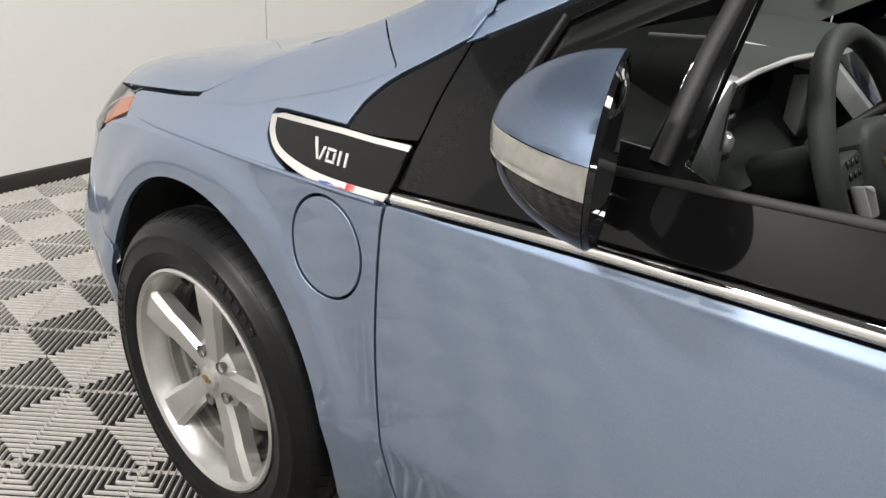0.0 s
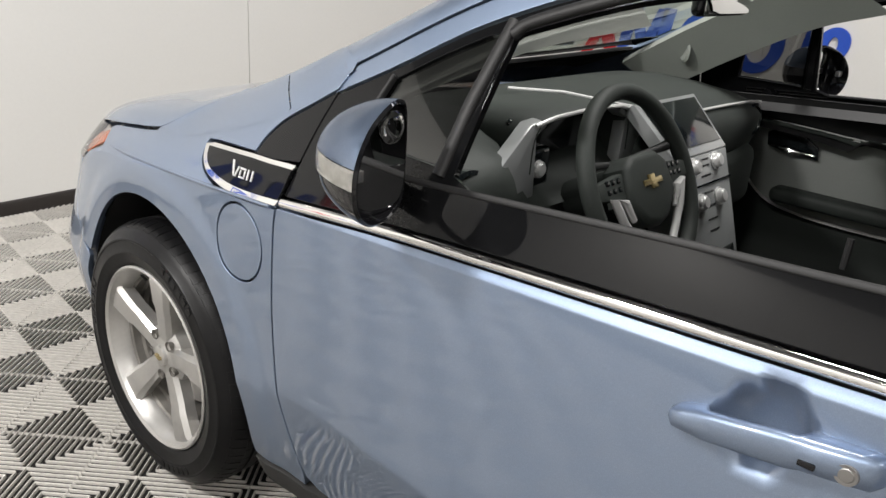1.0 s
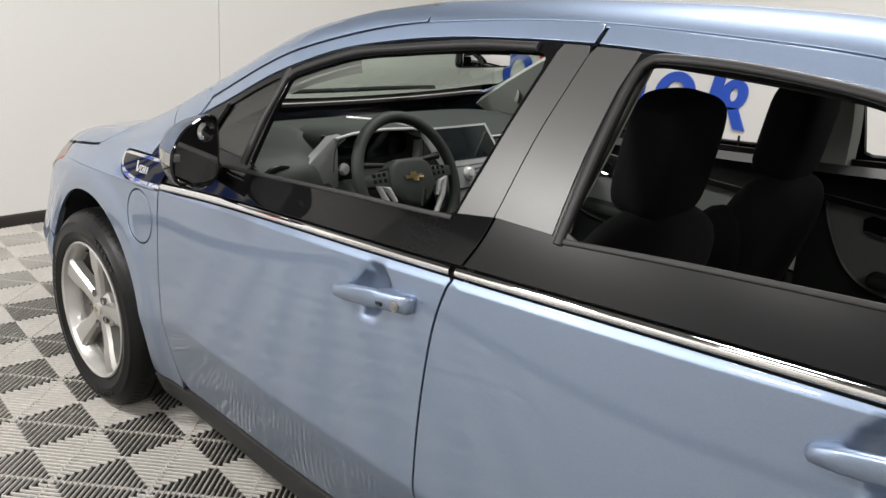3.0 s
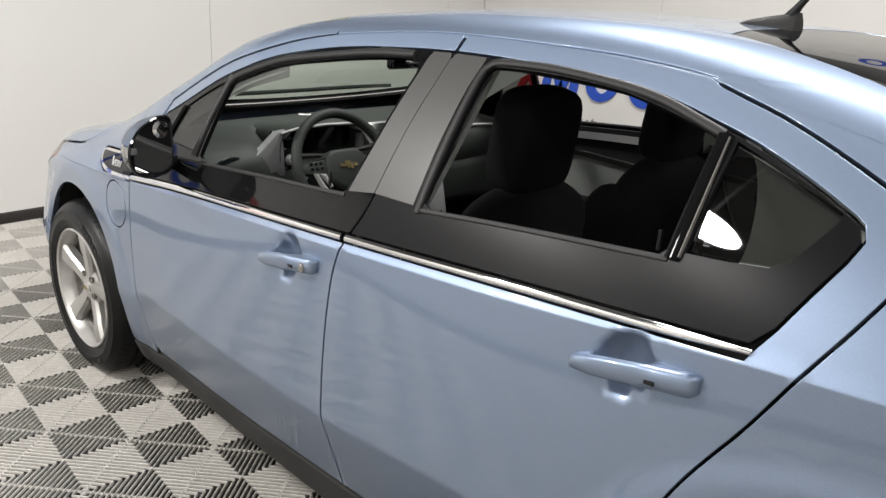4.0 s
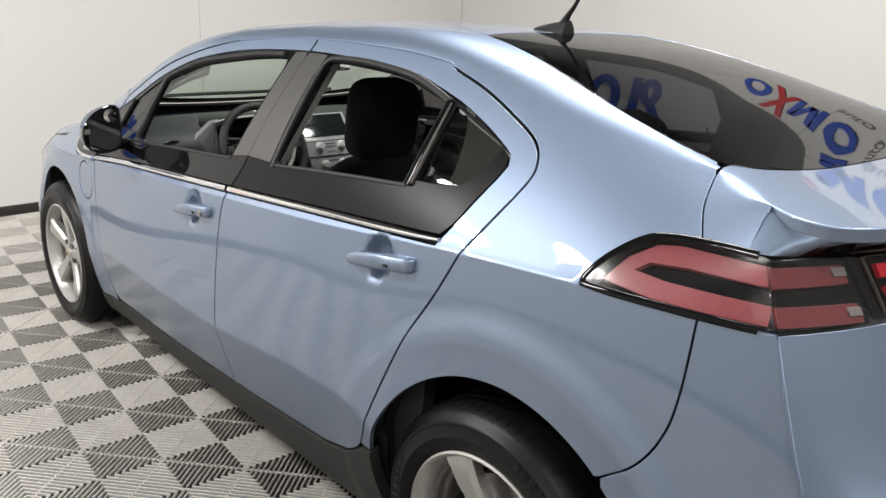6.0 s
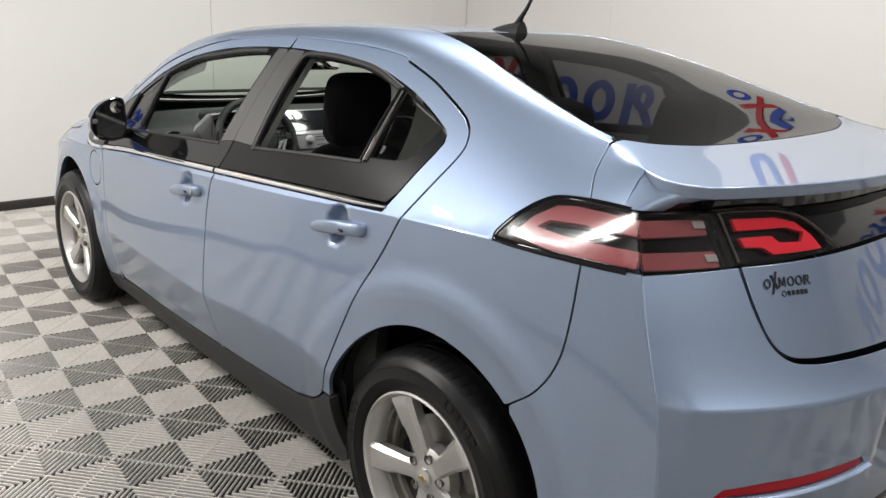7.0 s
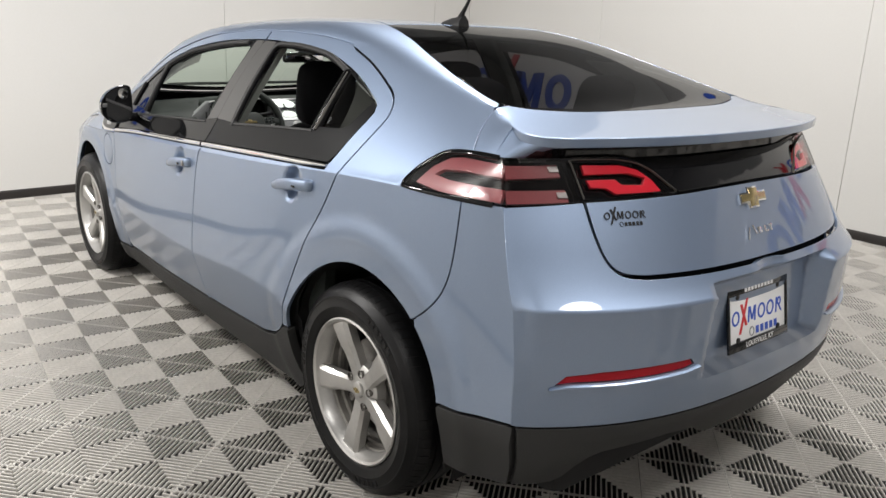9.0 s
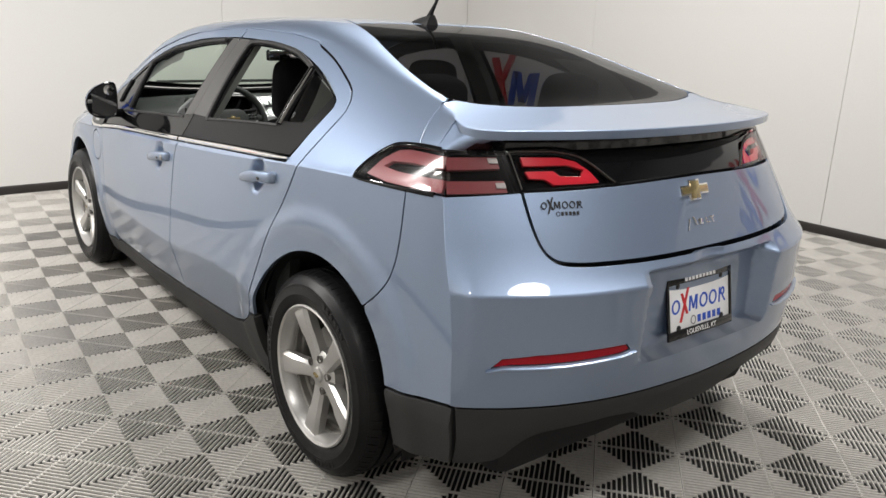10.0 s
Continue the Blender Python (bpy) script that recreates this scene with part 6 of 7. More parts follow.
tube(bm, [(2.125, 0, zr + 0.018), (2.145, 0, zr + 0.05), (2.165, 0, zr + 0.075), (2.24, 0, zr + 0.20)], [0.015, 0.0085, 0.0065, 0.004], 10)
part("aerial_whip", bm, RUBBER, aerial)

for y0, y1 in ((-0.45, 0.10), (0.05, 0.5)):
    bm = bmesh.new()
    tube(bm, [(0.19 + 0.02 * abs(y), y, top_z(0.22 + 0.03 * abs(y), y) + 0.012) for y in np.linspace(y0, y1, 9)], 0.008, 8)
    part("wiper", bm, RUBBER, car)

# ---------------------------------------------------------------- car: plate, badges, stickers
plate = new("number_plate")
plate.parent = car
plate.matrix_local = pose(3.4905, -0.008, 0.672, 90, 0, 90) @ pose(0, 0, 0, -10, 0, 0)
plate["label"] = "dealer plate with blue and red shapes in a black frame"
bm = bmesh.new()
box(bm, (-0.150, -0.076, -0.001), (0.150, 0.076, 0.003), 0.002)
part("plate", bm, WHITE, plate)
bm = bmesh.new()
for lo, hi in (((-0.157, 0.066, 0), (0.157, 0.086, 0.008)), ((-0.157, -0.092, 0), (0.157, -0.066, 0.008)), ((-0.157, -0.067, 0), (-0.146, 0.067, 0.008)), ((0.146, -0.067, 0), (0.157, 0.067, 0.008))):
    box(bm, lo, hi, 0.003)
fr = part("plate_frame", bm, GLOSS_BLACK, plate, "black plastic plate frame")
writing("frame_lettering", "LOUISVILLE, KY", 0.021, pose(0.0, -0.079, 0.0085), WHITE, fr, 0.0003)
for k in range(9):
    bm = bmesh.new()
    box(bm, (-0.075 + 0.017 * k, 0.071, 0.0075), (-0.075 + 0.017 * k + 0.012, 0.081, 0.0088))
    part("frame_mark", bm, WHITE, fr)
for x, y in ((-0.105, -0.062), (0.105, -0.062), (-0.105, 0.062), (0.105, 0.062)):
    bm = bmesh.new()
    lathe(bm, [(0, 0.005), (0.006, 0.0045), (0.009, 0.003), (0.009, 0.0)], 16, "z", pose(x, y, 0.0025))
    part("screw", bm, RUBBER, plate)


def small_logo(parent, m, s, ring_mat, cross_mat, sub_mat):
    """A ring, a cross, bars and rings in a row, with a line of short bars under them."""
    def add(name, bm, mat):
        ob = part(name, bm, mat, parent)
        ob.matrix_local = m
    bm = bmesh.new()
    ring_mesh(bm, 0.4 * s, 0.42 * s, 0.40 * s, 0.13 * s, 0.1, 0.0008, None)
    add("logo_ring", bm, ring_mat)
    for k, (x0, y0, x1, y1) in enumerate(((0.78, -0.5, 1.55, 1.35), (0.95, 1.1, 1.4, -0.1))):
        bm = bmesh.new()
        slab(bm, bar_shape(x0 * s, y0 * s, x1 * s, y1 * s, 0.2 * s), 0, 0.0011 + 0.0003 * k)
        add("logo_cross_bar", bm, cross_mat)
    for x0, x1, lo in ((1.62, 1.72, 0.0), (1.98, 1.78, 0.1), (1.99, 2.28, 0.1), (2.25, 2.35, 0.0), (4.45, 4.55, 0.0), (5.02, 4.74, 0.0)):
        bm = bmesh.new()
        slab(bm, bar_shape(x0 * s, lo * s, x1 * s, (0.84 if x0 < 5 else 0.42) * s, 0.14 * s), 0, 0.0008 + 0.0001 * (lo > 0))
        add("logo_bar", bm, ring_mat)
    for cx in (2.95, 3.85):
        bm = bmesh.new()
        ring_mesh(bm, cx * s, 0.42 * s, 0.42 * s, 0.14 * s, 0.1, 0.0008, None)
        add("logo_ring", bm, ring_mat)
    bm = bmesh.new()
    ring_mesh(bm, 4.8 * s, 0.6 * s, 0.24 * s, 0.13 * s, 0.1, 0.0008, None)
    add("logo_ring", bm, ring_mat)
    bm = bmesh.new()
    ring_mesh(bm, 1.95 * s, -0.55 * s, 0.26 * s, 0.06 * s, 0.0, 0.0008, None)
    add("logo_ring", bm, INK if sub_mat is INK else SIGN_GREY)
    for k in range(5):
        bm = bmesh.new()
        slab(bm, bar_shape((2.5 + 0.47 * k) * s, -0.75 * s, (2.5 + 0.47 * k) * s, -0.35 * s, 0.30 * s), 0, 0.0008)
        add("logo_bar", bm, sub_mat)


small_logo(plate, pose(-0.135, -0.02, 0.0032), 0.052, SIGN_BLUE, SIGN_RED, SIGN_BLUE)


def tail_frame(y, z):
    """A frame on the tail: x to the right as seen from behind, y up, z outwards."""
    h = 0.01
    p = Vector(tail(y, z))
    du, dv = (Vector(tail(y + h, z)) - Vector(tail(y - h, z))).normalized(), (Vector(tail(y, z + h)) - Vector(tail(y, z - h))).normalized()
    n = du.cross(dv).normalized()
    dv = n.cross(du)
    m = Matrix((du, dv, n)).transposed().to_4x4()
    m.translation = p
    return m


sticker = new("dealer_sticker")
sticker.parent = hatch
sticker["label"] = "black dealer sticker of plain shapes"
small_logo(sticker, tail_frame(-0.49, 0.976) @ pose(-0.058, 0, 0.0006), 0.0235, INK, INK, INK)

bow = [(-0.062, -0.010), (-0.022, -0.010), (-0.026, -0.026), (0.016, -0.026), (0.020, -0.010), (0.060, -0.010), (0.066, 0.013), (0.026, 0.013), (0.030, 0.028), (-0.012, 0.028), (-0.016, 0.013), (-0.056, 0.013)]
badge = new("tail_badge")
badge.parent = hatch
badge["label"] = "gold cross-shaped badge with a chrome rim"
m = tail_frame(0.0, 0.985)
for nm, mat, grow, lo, hi, bev in (("badge_rim", CHROME, 0.004, 0.0, 0.009, 0.003), ("badge_face", GOLD, -0.001, 0.008, 0.012, 0.003)):
    bm = bmesh.new()
    slab(bm, grown(bow, grow), lo, hi, bev, m)
    part(nm, bm, mat, badge)
m = tail_frame(0.0, 0.905)
for k, (x, w, hh, sl) in enumerate(((-0.060, 0.007, 0.034, 0.02), (-0.040, 0.006, 0.026, -0.008), (-0.012, 0.018, 0.018, 0.0), (0.016, 0.006, 0.018, 0.0), (0.024, 0.012, 0.005, 0.0), (0.046, 0.006, 0.018, 0.0), (0.046, 0.020, 0.005, 0.0))):
    bm = bmesh.new()
    y0 = -0.009 if hh > 0.006 else (-0.009 if k == 4 else 0.006)
    slab(bm, bar_shape(x - sl, y0 - (0.012 if k == 0 else 0), x, y0 + hh - (0.012 if k == 0 else 0), w), 0, 0.005, 0.0015, m)
    part("badge_mark", bm, CHROME, badge, "chrome raised mark")

bm = bmesh.new()
box(bm, (-0.03, -0.006, 0), (0.03, 0.006, 0.004), 0.002, 2, tail_frame(0.0, 1.135) @ pose(0, 0, -0.03))
part("brake_light", bm, REFLECTOR, hatch, "dark red high brake light")

# ---------------------------------------------------------------- car: interior
def rounded(bm, lo, hi, bevel, seg=4, m=None):
    return box(bm, lo, hi, bevel, seg, m)


dash = new("dashboard")
dash.parent = car
dash["label"] = "black vinyl dashboard with a pale centre stack"
prof = [(0.30, 0.60), (0.30, 0.96), (0.36, 0.992), (0.46, 1.002), (0.58, 0.998), (0.68, 0.985), (0.755, 0.962), (0.785, 0.925), (0.775, 0.85), (0.74, 0.76), (0.70, 0.66), (0.62, 0.60)]
bm = bmesh.new()
rows = []
for yy in np.linspace(-0.705, 0.705, 41):
    s = abs(yy) / 0.705
    row = []
    for x, z in prof:
        k = min(max((z - 0.80) / 0.2, 0), 1)
        hollow = 0.10 * math.exp(-(((yy + 0.285) / 0.215) ** 8)) * min(max((z - 0.86) / 0.06, 0), 1) * (x > 0.6)
        row.append(bm.verts.new((x + 0.02 * (1 - s**3) - 0.03 * s**6 - hollow, yy, z - 0.035 * s**5 * k)))
    rows.append(row)
for p, q in zip(rows, rows[1:]):
    for j in range(len(prof)):
        i = (j + 1) % len(prof)
        bm.faces.new((p[j], q[j], q[i], p[i]))
part("dash_body", bm, DASH, dash, sharp=70)
# instrument hood and silver wings
bm = bmesh.new()
rows = []
for a in np.linspace(0, math.pi, 21):
    c, s = math.cos(a), math.sin(a)
    y, z = -0.285 - 0.175 * math.copysign(abs(c) ** 0.45, c), 0.915 + 0.108 * abs(s) ** 0.5
    rows.append([bm.verts.new((x, -0.285 + (y + 0.285) * k, 0.915 + (z - 0.915) * k)) for x, k in ((0.56, 0.93), (0.66, 1.0), (0.762, 1.03), (0.77, 1.0), (0.762, 0.95), (0.70, 0.92))])
for p, q in zip(rows, rows[1:]):
    for j in range(5):
        bm.faces.new((p[j], q[j], q[j + 1], p[j + 1]))
part("instrument_hood", bm, DASH, dash)
for yy, s in ((-0.455, 1), (-0.115, -1)):
    bm = bmesh.new()
    slab(bm, [(-0.100, -0.004), (-0.075, -0.045), (0.0, -0.095), (0.020, -0.095), (0.010, 0.045), (0.040, 0.060), (0.034, 0.074), (-0.010, 0.070)], 0, 0.03, 0.008, pose(0.738, yy, 0.94, 90, 0, 90) @ Matrix.Diagonal((s, 1, 1, 1)))
    part("instrument_wing", bm, STACK, dash, "silver-painted trim wing")
bm = bmesh.new()
tube(bm, [(0.768, -0.455, 1.006), (0.775, -0.40, 1.018), (0.777, -0.285, 1.023), (0.775, -0.17, 1.018), (0.768, -0.115, 1.006)], 0.0045, 8)
part("instrument_line", bm, SILVER_TRIM, dash, "thin silver line round the instruments")
bm = bmesh.new()
rounded(bm, (0.70, -0.452, 0.870), (0.752, -0.368, 0.955), 0.012)
part("switch_panel", bm, SCREEN, dash, "black light-switch panel")
bm = bmesh.new()
rounded(bm, (0.69, -0.45, 0.865), (0.705, -0.12, 1.005), 0.02)
part("instrument_screen", bm, SCREEN, dash, "dark instrument screen")
bm = bmesh.new()
lathe(bm, [(0.0, 0.014), (0.012, 0.013), (0.0145, 0.008), (0.0165, 0.008), (0.018, 0.0)], 24, "z", pose(0.751, -0.412, 0.914, 0, 90, 0))
part("light_knob", bm, SILVER_TRIM, dash, "silver rotary knob")
bm = bmesh.new()
tube(bm, [(0.50, -0.20, 1.012), (0.60, -0.12, 1.012), (0.70, -0.04, 0.995), (0.74, 0.02, 0.985)], 0.004, 8)
part("dash_line", bm, SILVER_TRIM, dash, "thin silver trim line")
for y0, y1 in ((0.17, 0.69),):
    bm = bmesh.new()
    tube(bm, [(0.775 - 0.03 * (abs(y) / 0.7) ** 6, y, 0.968 - 0.028 * (abs(y) / 0.7) ** 4) for y in np.linspace(y0, y1, 12)], 0.004, 8)
    part("dash_line", bm, SILVER_TRIM, dash, "thin silver trim line")
for y in (-0.625, 0.625):
    bm = bmesh.new()
    lathe(bm, [(0.058, 0.0), (0.056, 0.012), (0.046, 0.014), (0.042, 0.004), (0.0, 0.0)], 32, "z", pose(0.752, y, 0.90, 0, 82, 0) @ Matrix.Diagonal((0.8, 1.1, 1, 1)))
    part("air_vent", bm, SCREEN, dash, "oval black air vent")
bm = bmesh.new()
rounded(bm, (0.60, 0.20, 0.66), (0.80, 0.62, 0.84), 0.04)
part("glovebox", bm, DASH, dash)
# centre stack
FACE = pose(0, 0, 0, 90, 0, 90)
STACK_M = Matrix.Translation((0.905, 0.01, 0.885)) @ Matrix.Rotation(radians(-21), 4, "Y") @ FACE
SCREEN_M = Matrix.Translation((0.893, 0.01, 0.917)) @ Matrix.Rotation(radians(-47), 4, "Y") @ FACE
bm = bmesh.new()
slab(bm, [(-0.125, 0.032), (0.125, 0.032), (0.112, -0.10), (0.098, -0.20), (0.09, -0.30), (-0.09, -0.30), (-0.098, -0.20), (-0.112, -0.10)], -0.10, 0.0, 0.006, STACK_M)
stack = part("stack_panel", bm, STACK, dash, "pale glossy centre stack")
bm = bmesh.new()
slab(bm, [(-0.14, 0.150), (0.145, 0.150), (0.128, 0.0), (-0.128, 0.0)], -0.03, 0.0, 0.006, SCREEN_M)
part("screen_frame", bm, STACK, dash, "pale frame round the centre screen")
bm = bmesh.new()
slab(bm, [(-0.122, 0.138), (0.126, 0.138), (0.112, 0.020), (-0.112, 0.020)], 0.0005, 0.003, 0.001, SCREEN_M)
part("stack_screen", bm, SCREEN, dash, "dark glossy screen")
bm = bmesh.new()
slab(bm, [(-0.075, -0.185), (0.075, -0.185), (0.068, -0.28), (-0.068, -0.28)], 0.0005, 0.003, 0.001, STACK_M)
part("stack_pocket", bm, SCREEN, dash, "dark open pocket")
bm = bmesh.new()
slab(bm, [(-0.118, -0.032), (0.118, -0.032), (0.117, -0.036), (-0.117, -0.036)], 0.0002, 0.003, 0, STACK_M)
part("stack_groove", bm, SCREEN, dash)
for yy, zz in ((-0.055, 0.010), (0.055, 0.010), (-0.045, -0.070), (0.045, -0.070)):
    bm = bmesh.new()
    lathe(bm, [(0.0, 0.016), (0.012, 0.0155), (0.0155, 0.012), (0.0165, 0.003), (0.0205, 0.003), (0.021, 0)], 28, "z", STACK_M @ pose(yy, zz, 0.0005))
    part("knob", bm, SILVER_TRIM, dash, "silver rotary knob")
for yy in (-0.016, 0.0, 0.016):
    for zz in (0.018, 0.004, -0.018, -0.055, -0.085, -0.115, -0.14):
        bm = bmesh.new()
        slab(bm, [(yy - 0.006, zz), (yy + 0.006, zz), (yy + 0.006, zz + 0.004), (yy - 0.006, zz + 0.004)], 0.0004, 0.0014, 0, STACK_M)
        part("button_mark", bm, INK, dash)


# console between the seats, selector
bm = bmesh.new()
rounded(bm, (0.86, -0.125, 0.30), (2.05, 0.125, 0.60), 0.03)
rounded(bm, (1.32, -0.11, 0.55), (1.75, 0.11, 0.70), 0.035)
part("console", bm, DASH, car, "black centre console")
bm = bmesh.new()
tube(bm, [(1.03, 0.0, 0.58), (1.02, 0.0, 0.66)], 0.011, 10)
rounded(bm, (0.99, -0.028, 0.655), (1.05, 0.028, 0.70), 0.018)
part("selector", bm, SILVER_TRIM, car, "silver gear selector")

# steering wheel
WHEEL_M = Matrix.Translation((0.93, -0.325, 0.915)) @ Matrix.Rotation(radians(64), 4, "Y")
sw = new("steering_wheel")
sw.parent = car
sw["label"] = "black leather three-spoke steering wheel with silver inserts"
bm = bmesh.new()
tube(bm, [(0.176 * math.cos(a), 0.176 * math.sin(a), 0) for a in (2 * math.pi * k / 48 for k in range(48))], 0.0165, 12, WHEEL_M, True)
part("rim", bm, DASH, sw, "leather-wrapped rim")
bm = bmesh.new()
slab(bm, [(0.03, 0.085), (-0.035, 0.075), (-0.055, 0.045), (-0.055, -0.045), (-0.035, -0.075), (0.03, -0.085), (0.075, -0.04), (0.085, 0.0), (0.075, 0.04)], -0.03, 0.022, 0.014, WHEEL_M, 3)
part("hub", bm, DASH, sw)
for s in (-1, 1):
    bm = bmesh.new()
    slab(bm, [(-0.03, s * 0.07), (0.02, s * 0.075), (0.01, s * 0.164), (-0.02, s * 0.165)], -0.012, 0.010, 0.006, WHEEL_M)
    part("spoke", bm, DASH, sw)
    bm = bmesh.new()
    tube(bm, [(0.06, s * 0.078, 0.012), (0.025, s * 0.098, 0.016), (0.012, s * 0.125, 0.013), (0.06, s * 0.105, 0.008), (0.125, s * 0.052, 0.002), (0.168, s * 0.02, 0.0)], [0.006, 0.009, 0.009, 0.009, 0.008, 0.006], 10, WHEEL_M)
    part("insert", bm, SILVER_TRIM, sw, "silver spoke insert")
    for i in range(3):
        for j in range(2):
            bm = bmesh.new()
            x, y = -0.018 + 0.016 * j, s * (0.094 + 0.018 * i)
            rounded(bm, (x - 0.005, y - 0.006, 0.008), (x + 0.005, y + 0.006, 0.0115), 0.002, 2, WHEEL_M)
            part("button", bm, SCREEN, sw, "small dark button")
bm = bmesh.new()
slab(bm, [(y * 0.5, x * 0.55) for x, y in bow], 0.021, 0.025, 0.001, WHEEL_M)
part("wheel_badge", bm, GOLD, sw, "gold cross badge")
bm = bmesh.new()
tube(bm, [(0.0, 0.0, -0.02), (0.0, 0.0, -0.16)], 0.04, 16, WHEEL_M)
part("column", bm, DASH, sw)
for s in (-1, 1):
    bm = bmesh.new()
    tube(bm, [(0.88, -0.335 + s * 0.03, 0.945), (0.89, -0.335 + s * 0.12, 0.955), (0.895, -0.335 + s * 0.155, 0.96)], [0.006, 0.008, 0.011], 10)
    part("stalk", bm, RUBBER, sw)


# seats
def cushion(bm, lo, hi, m, puff=0.02, n=9, e=0.36):
    """A padded block with rounded sides."""
    t = bmesh.new()
    c = [(a + b) / 2 for a, b in zip(lo, hi)]
    h = [(b - a) / 2 for a, b in zip(lo, hi)]
    bmesh.ops.create_cube(t, size=2)
    bmesh.ops.subdivide_edges(t, edges=t.edges[:], cuts=n, use_grid_fill=True)
    for v in t.verts:
        d = Vector([math.copysign(abs(x) ** 1.0, x) for x in v.co])
        k = (abs(d.x) ** (1 / e) + abs(d.y) ** (1 / e) + abs(d.z) ** (1 / e)) ** e
        d = d / k if k > 0 else d
        bulge = 1 + puff * (1 - d.x**2) * (1 - d.y**2)
        v.co = Vector((c[0] + h[0] * d.x, c[1] + h[1] * d.y, c[2] + h[2] * d.z * bulge))
    return merge(bm, t, m)


def seat(x, y, label, back=18, height=0.0):
    s = new("seat")
    s.parent = car
    s["label"] = label
    m = pose(x, y, height)
    bm = bmesh.new()
    cushion(bm, (-0.27, -0.25, 0.36), (0.24, 0.25, 0.56), m)
    part("seat_cushion", bm, CLOTH, s)
    b = m @ Matrix.Translation((0.20, 0, 0.46)) @ Matrix.Rotation(radians(back), 4, "Y")
    bm = bmesh.new()
    cushion(bm, (-0.085, -0.235, 0.0), (0.085, 0.235, 0.58), b, e=0.29)
    bk = part("backrest", bm, CLOTH, s)
    for sy in (-1, 1):
        bm = bmesh.new()
        cushion(bm, (-0.13, sy * 0.20 - 0.05, 0.03), (0.06, sy * 0.20 + 0.05, 0.48), b, n=5)
        part("bolster", bm, CLOTH, bk)
    bm = bmesh.new()
    up = b @ Matrix.Translation((0, 0, 0.57)) @ Matrix.Rotation(radians(-10), 4, "Y") @ Matrix.Translation((0, 0, -0.57))
    cushion(bm, (-0.095, -0.118, 0.565), (0.03, 0.118, 0.82), up, e=0.21)
    hd = part("headrest", bm, CLOTH, s)
    for sy in (-0.07, 0.07):
        bm = bmesh.new()
        tube(bm, [(-0.02, sy, 0.53), (-0.025, sy, 0.63)], 0.006, 8, b)
        part("headrest_post", bm, CHROME, hd)


seat(1.34, -0.345, "black cloth front seat with a tall headrest")
seat(1.34, 0.345, "black cloth front seat with a tall headrest")
seat(2.16, -0.33, "black cloth rear bucket seat", 24, 0.02)
seat(2.16, 0.33, "black cloth rear bucket seat", 24, 0.02)
bm = bmesh.new()
rounded(bm, (2.62, -0.55, 0.60), (3.10, 0.55, 0.66), 0.02)
part("load_floor", bm, CARPET, car, "black carpeted load floor")
bm = bmesh.new()
rounded(bm, (0.50, -0.74, 0.28), (2.62, 0.74, 0.33), 0.02)
part("carpet", bm, CARPET, car)

# interior mirror and sun visors
bm = bmesh.new()
rounded(bm, (0.855, -0.10, 1.205), (0.885, 0.13, 1.262), 0.018, 4, None)
im = part("interior_mirror", bm, GLOSS_BLACK, car, "black interior mirror")
bm = bmesh.new()
rounded(bm, (0.884, -0.092, 1.211), (0.8875, 0.122, 1.256), 0.0012, 2)
part("mirror_face", bm, MIRROR, im)
bm = bmesh.new()
tube(bm, [(0.86, 0.015, 1.25), (0.80, 0.015, 1.272)], 0.012, 10)
part("mirror_stalk", bm, GLOSS_BLACK, im)
for s in (-1, 1):
    bm = bmesh.new()
    rounded(bm, (1.14, s * 0.33 - 0.19, 1.333), (1.34, s * 0.33 + 0.19, 1.350), 0.008, 2)
    part("sun_visor", bm, TRIM_GREY, car, "pale grey sun visor")


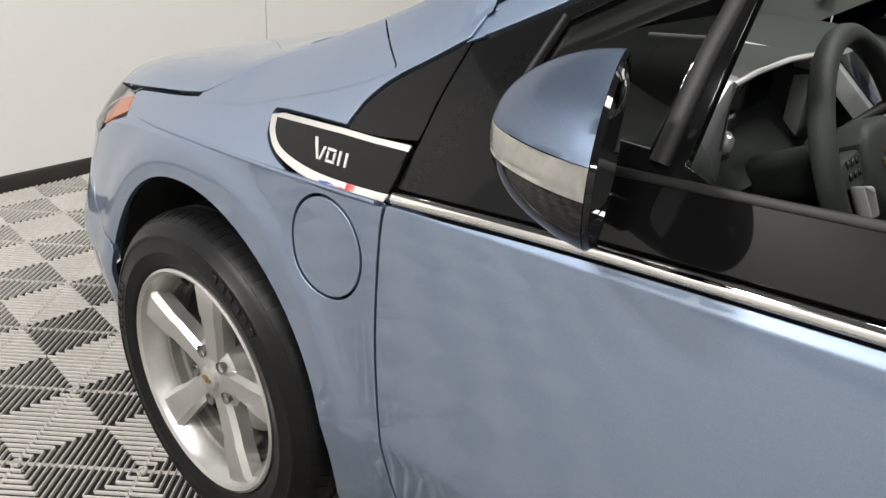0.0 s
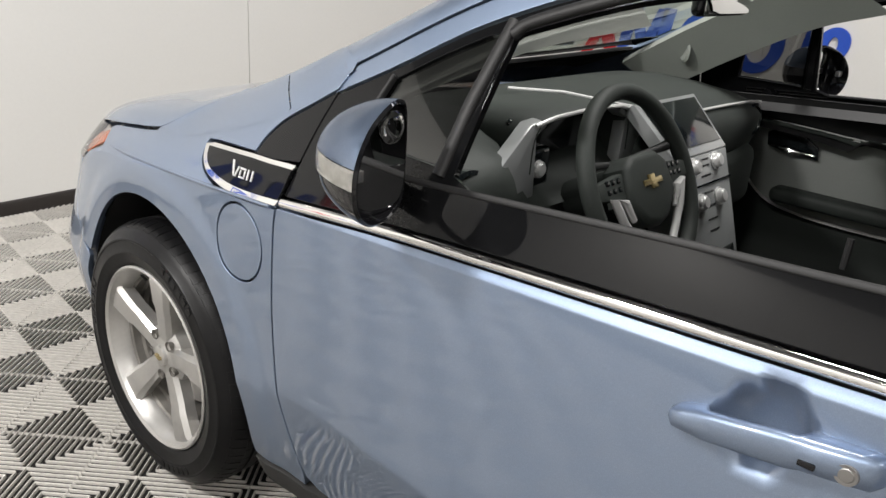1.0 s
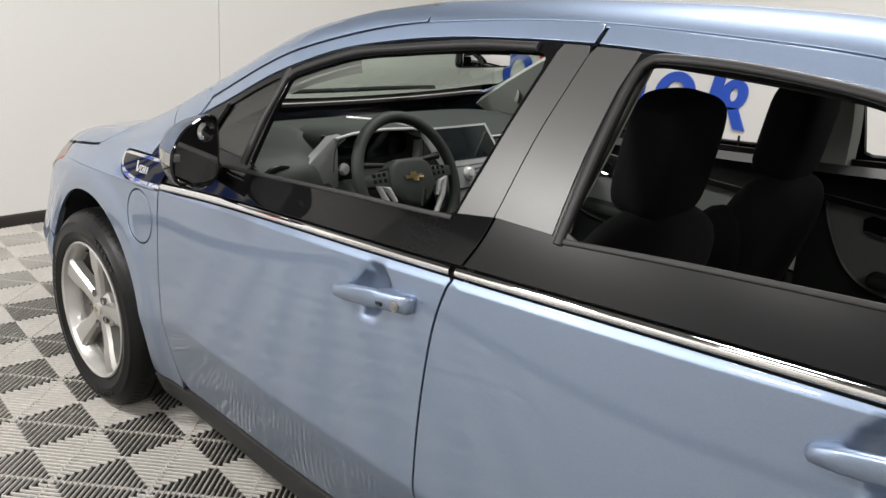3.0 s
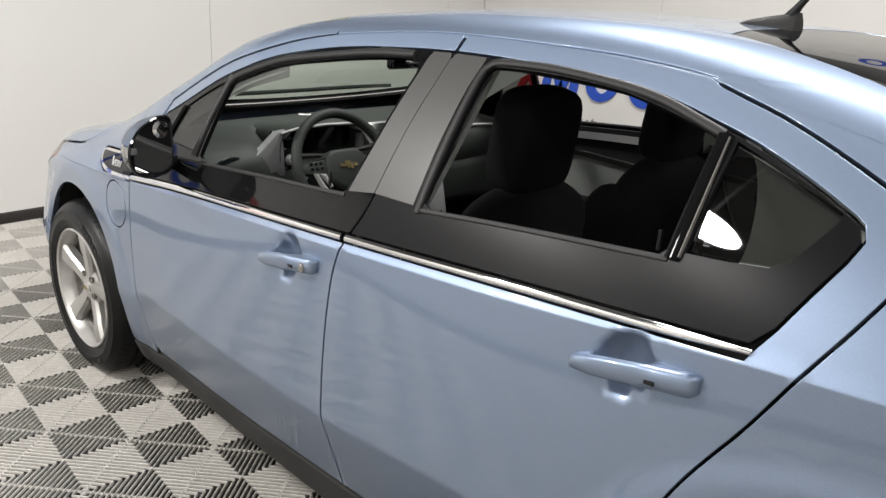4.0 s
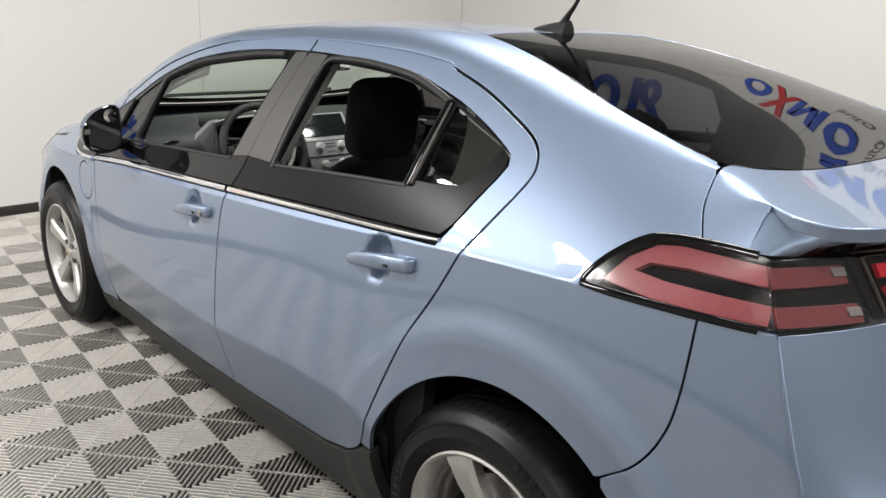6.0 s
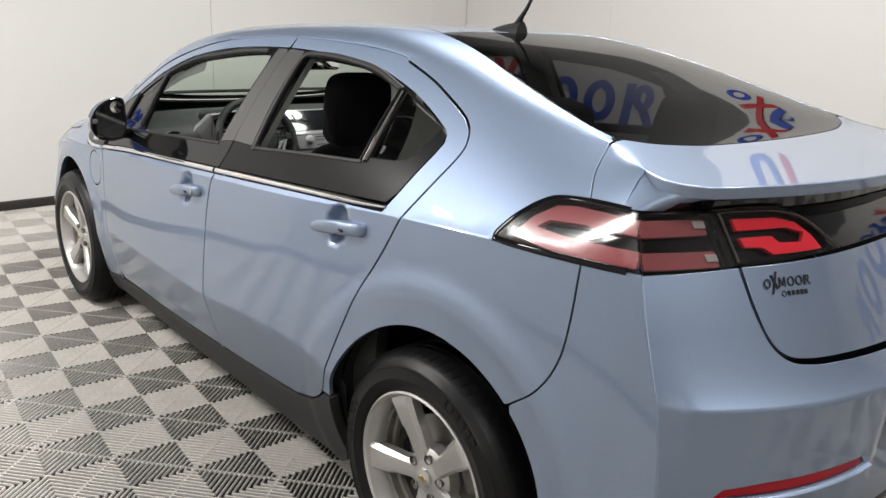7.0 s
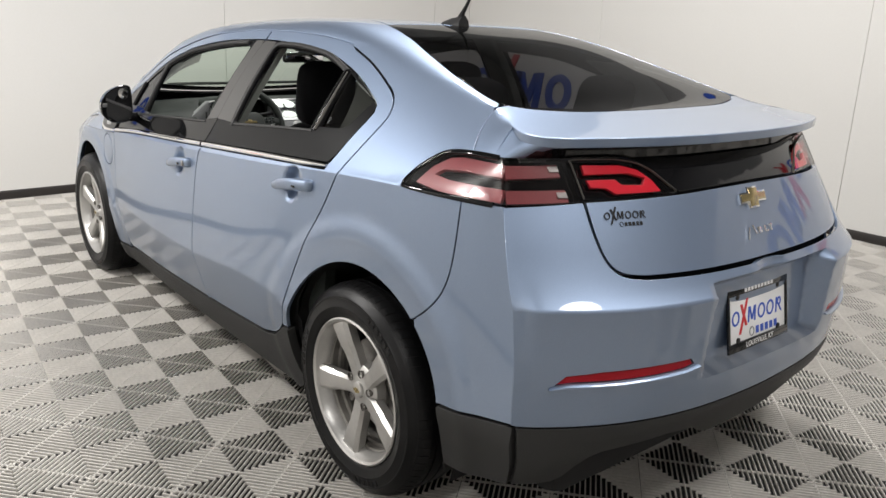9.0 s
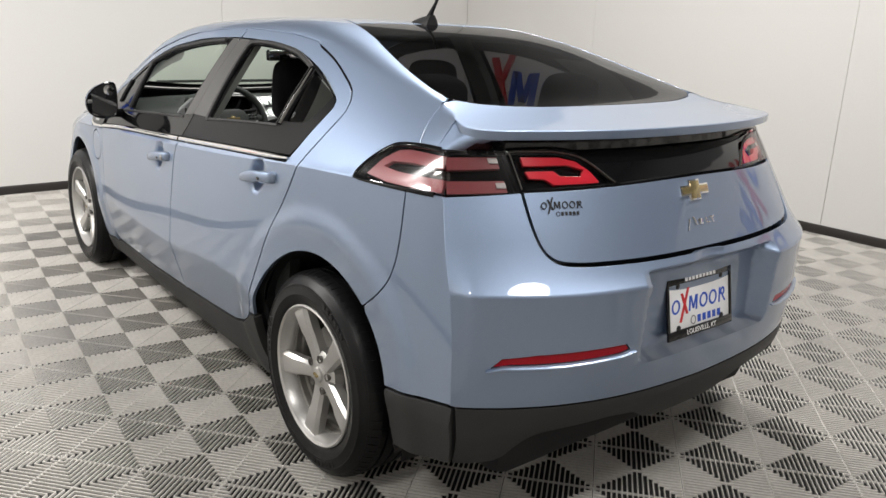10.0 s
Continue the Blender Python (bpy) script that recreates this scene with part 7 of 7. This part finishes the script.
# door cards, seen through the open windows
def door_card(sign, x0, x1, owner):
    m = 1 if sign < 0 else -1
    surf = (lambda u, v: (u, -side_y(u, v) + 0.075 + 0.02 * max(0, 0.95 - v), v)) if sign < 0 else (lambda u, v: (-u, side_y(-u, v) - 0.075 - 0.02 * max(0, 0.95 - v), v))
    flip = lambda lp: [(m * a, b) for a, b in lp]
    upper = along(lambda x: SILL(x) - 0.022, x0, x1, 14) + along(lambda x: 0.90 - 0.05 * (x - x0), x1, x0, 14)
    panel("card_top", [flip(upper)], surf, RUBBER, owner, "black upper door card", gap=0, lift=-0.012, depth=0.05, step=0.05)
    lower_c = along(lambda x: 0.905 - 0.05 * (x - x0), x0, x1, 14) + [(x1, 0.36), (x0, 0.36)]
    panel("card_low", [flip(lower_c)], surf, DASH, owner, "black lower door card", gap=0, lift=0.0, depth=0.04, step=0.06)
    a = x0 + 0.05
    insert = spline([(a, 0.90), (a + 0.03, 0.80), (a + 0.10, 0.68), (a + 0.22, 0.625), (a + 0.5, 0.615), (x1 - 0.08, 0.635)], 5) + along(lambda x: 0.895 - 0.05 * (x - x0), x1 - 0.06, a + 0.03, 12)
    panel("card_insert", [flip(insert)], surf, DOORCARD, owner, "grey satin door insert", gap=0, lift=-0.010, depth=0.006, step=0.04)
    strip("card_line", flip(spline([(a, 0.898), (a + 0.03, 0.80), (a + 0.10, 0.68), (a + 0.22, 0.625), (a + 0.5, 0.615), (x1 - 0.08, 0.635)], 5)), 0.006, lambda u, v: surf(u, v), SILVER_TRIM, owner, "thin silver line", lift=-0.016, crown=0.002)
    strip("card_line", flip(along(lambda x: 0.905 - 0.05 * (x - x0), x0 + 0.01, x1 - 0.02, 16)), 0.006, lambda u, v: surf(u, v), SILVER_TRIM, owner, "thin silver line", lift=-0.018, crown=0.002)
    bm = bmesh.new()
    y = side_y((x0 + x1) / 2, 0.7) - 0.125
    rounded(bm, (a + 0.17, sign * y - 0.035, 0.655), (x1 - 0.12, sign * y + 0.035, 0.70), 0.018)
    part("armrest", bm, DASH, owner, "black padded armrest")
    bm = bmesh.new()
    y = side_y(a + 0.2, 0.83) - 0.096
    slab(bm, [(-0.075, -0.018), (0.075, -0.034), (0.07, 0.0), (0.03, 0.026), (-0.06, 0.034), (-0.08, 0.02)], 0, 0.006, 0.002, pose(a + 0.20, sign * y, 0.83, 90, 0, 0 if sign > 0 else 180))
    part("handle_cup", bm, SCREEN, owner, "black handle recess")
    bm = bmesh.new()
    tube(bm, [(a + 0.13, sign * (y - 0.006), 0.815), (a + 0.20, sign * (y - 0.016), 0.810), (a + 0.265, sign * (y - 0.006), 0.806)], [0.005, 0.006, 0.004], 8)
    part("inner_handle", bm, CHROME, owner, "chrome inside handle")
    bm = bmesh.new()
    tube(bm, [(x1 - 0.16, sign * (side_y(x1 - 0.16, SILL(x1 - 0.16)) - 0.06), SILL(x1 - 0.16) - 0.01), (x1 - 0.16, sign * (side_y(x1 - 0.16, SILL(x1 - 0.16)) - 0.062), SILL(x1 - 0.16) + 0.025)], 0.004, 8)
    part("lock_pin", bm, RUBBER, owner)


for k, s in ((0, -1), (1, 1)):
    door_card(s, 0.60, 1.55, fdoor[k])
    door_card(s, 1.64, 2.42, rdoor[k])

# ---------------------------------------------------------------- floor tiles, nearest as pieces
bm = tile_bmesh()
tile_mesh = bpy.data.meshes.new("floor_tile")
bm.to_mesh(tile_mesh)
bm.free()
tile_mesh.materials.append(TILE)
tv = np.array([tuple(v.co) for v in tile_mesh.vertices])
tf = [list(p.vertices) for p in tile_mesh.polygons]
cu, su = math.cos(radians(TILE_TURN)), math.sin(radians(TILE_TURN))
near, far = [], []
for a in range(-40, 41):
    for b in range(-40, 41):
        x = TILE_AT[0] + TILE_SIZE * ((a + 0.5) * cu - (b + 0.5) * su)
        y = TILE_AT[1] + TILE_SIZE * ((a + 0.5) * su + (b + 0.5) * cu)
        if west_x(y) - 0.15 < x < EAST + 0.15 and SOUTH - 0.15 < y < NORTH + 0.15:
            seen = (-1.3 < x < 2.6 and -1.75 < y < -0.55) or (2.6 <= x < 4.6 and -1.9 < y < 1.5)
            (near if seen else far).append((x, y))
near.sort(key=lambda p: math.hypot(p[0] - 2.4, p[1] + 1.2))
near, spare = near[:300], near[300:]
for x, y in near:
    t = new("floor_tile", tile_mesh)
    t.parent = floor
    t.matrix_local = pose(x, y, 0, 0, 0, TILE_TURN)
verts, faces = [], []
rot = np.array([[cu, -su, 0], [su, cu, 0], [0, 0, 1]])
for x, y in far + spare:
    k = len(verts) * len(tv)
    verts.append(tv @ rot.T + (x, y, 0))
    faces += [[i + k for i in f] for f in tf]
me = bpy.data.meshes.new("floor_tiles")
me.from_pydata(np.concatenate(verts).tolist(), [], faces)
me.materials.append(TILE)
rest = new("floor_tiles", me)
rest.parent = floor
rest["kind"] = "stuff"
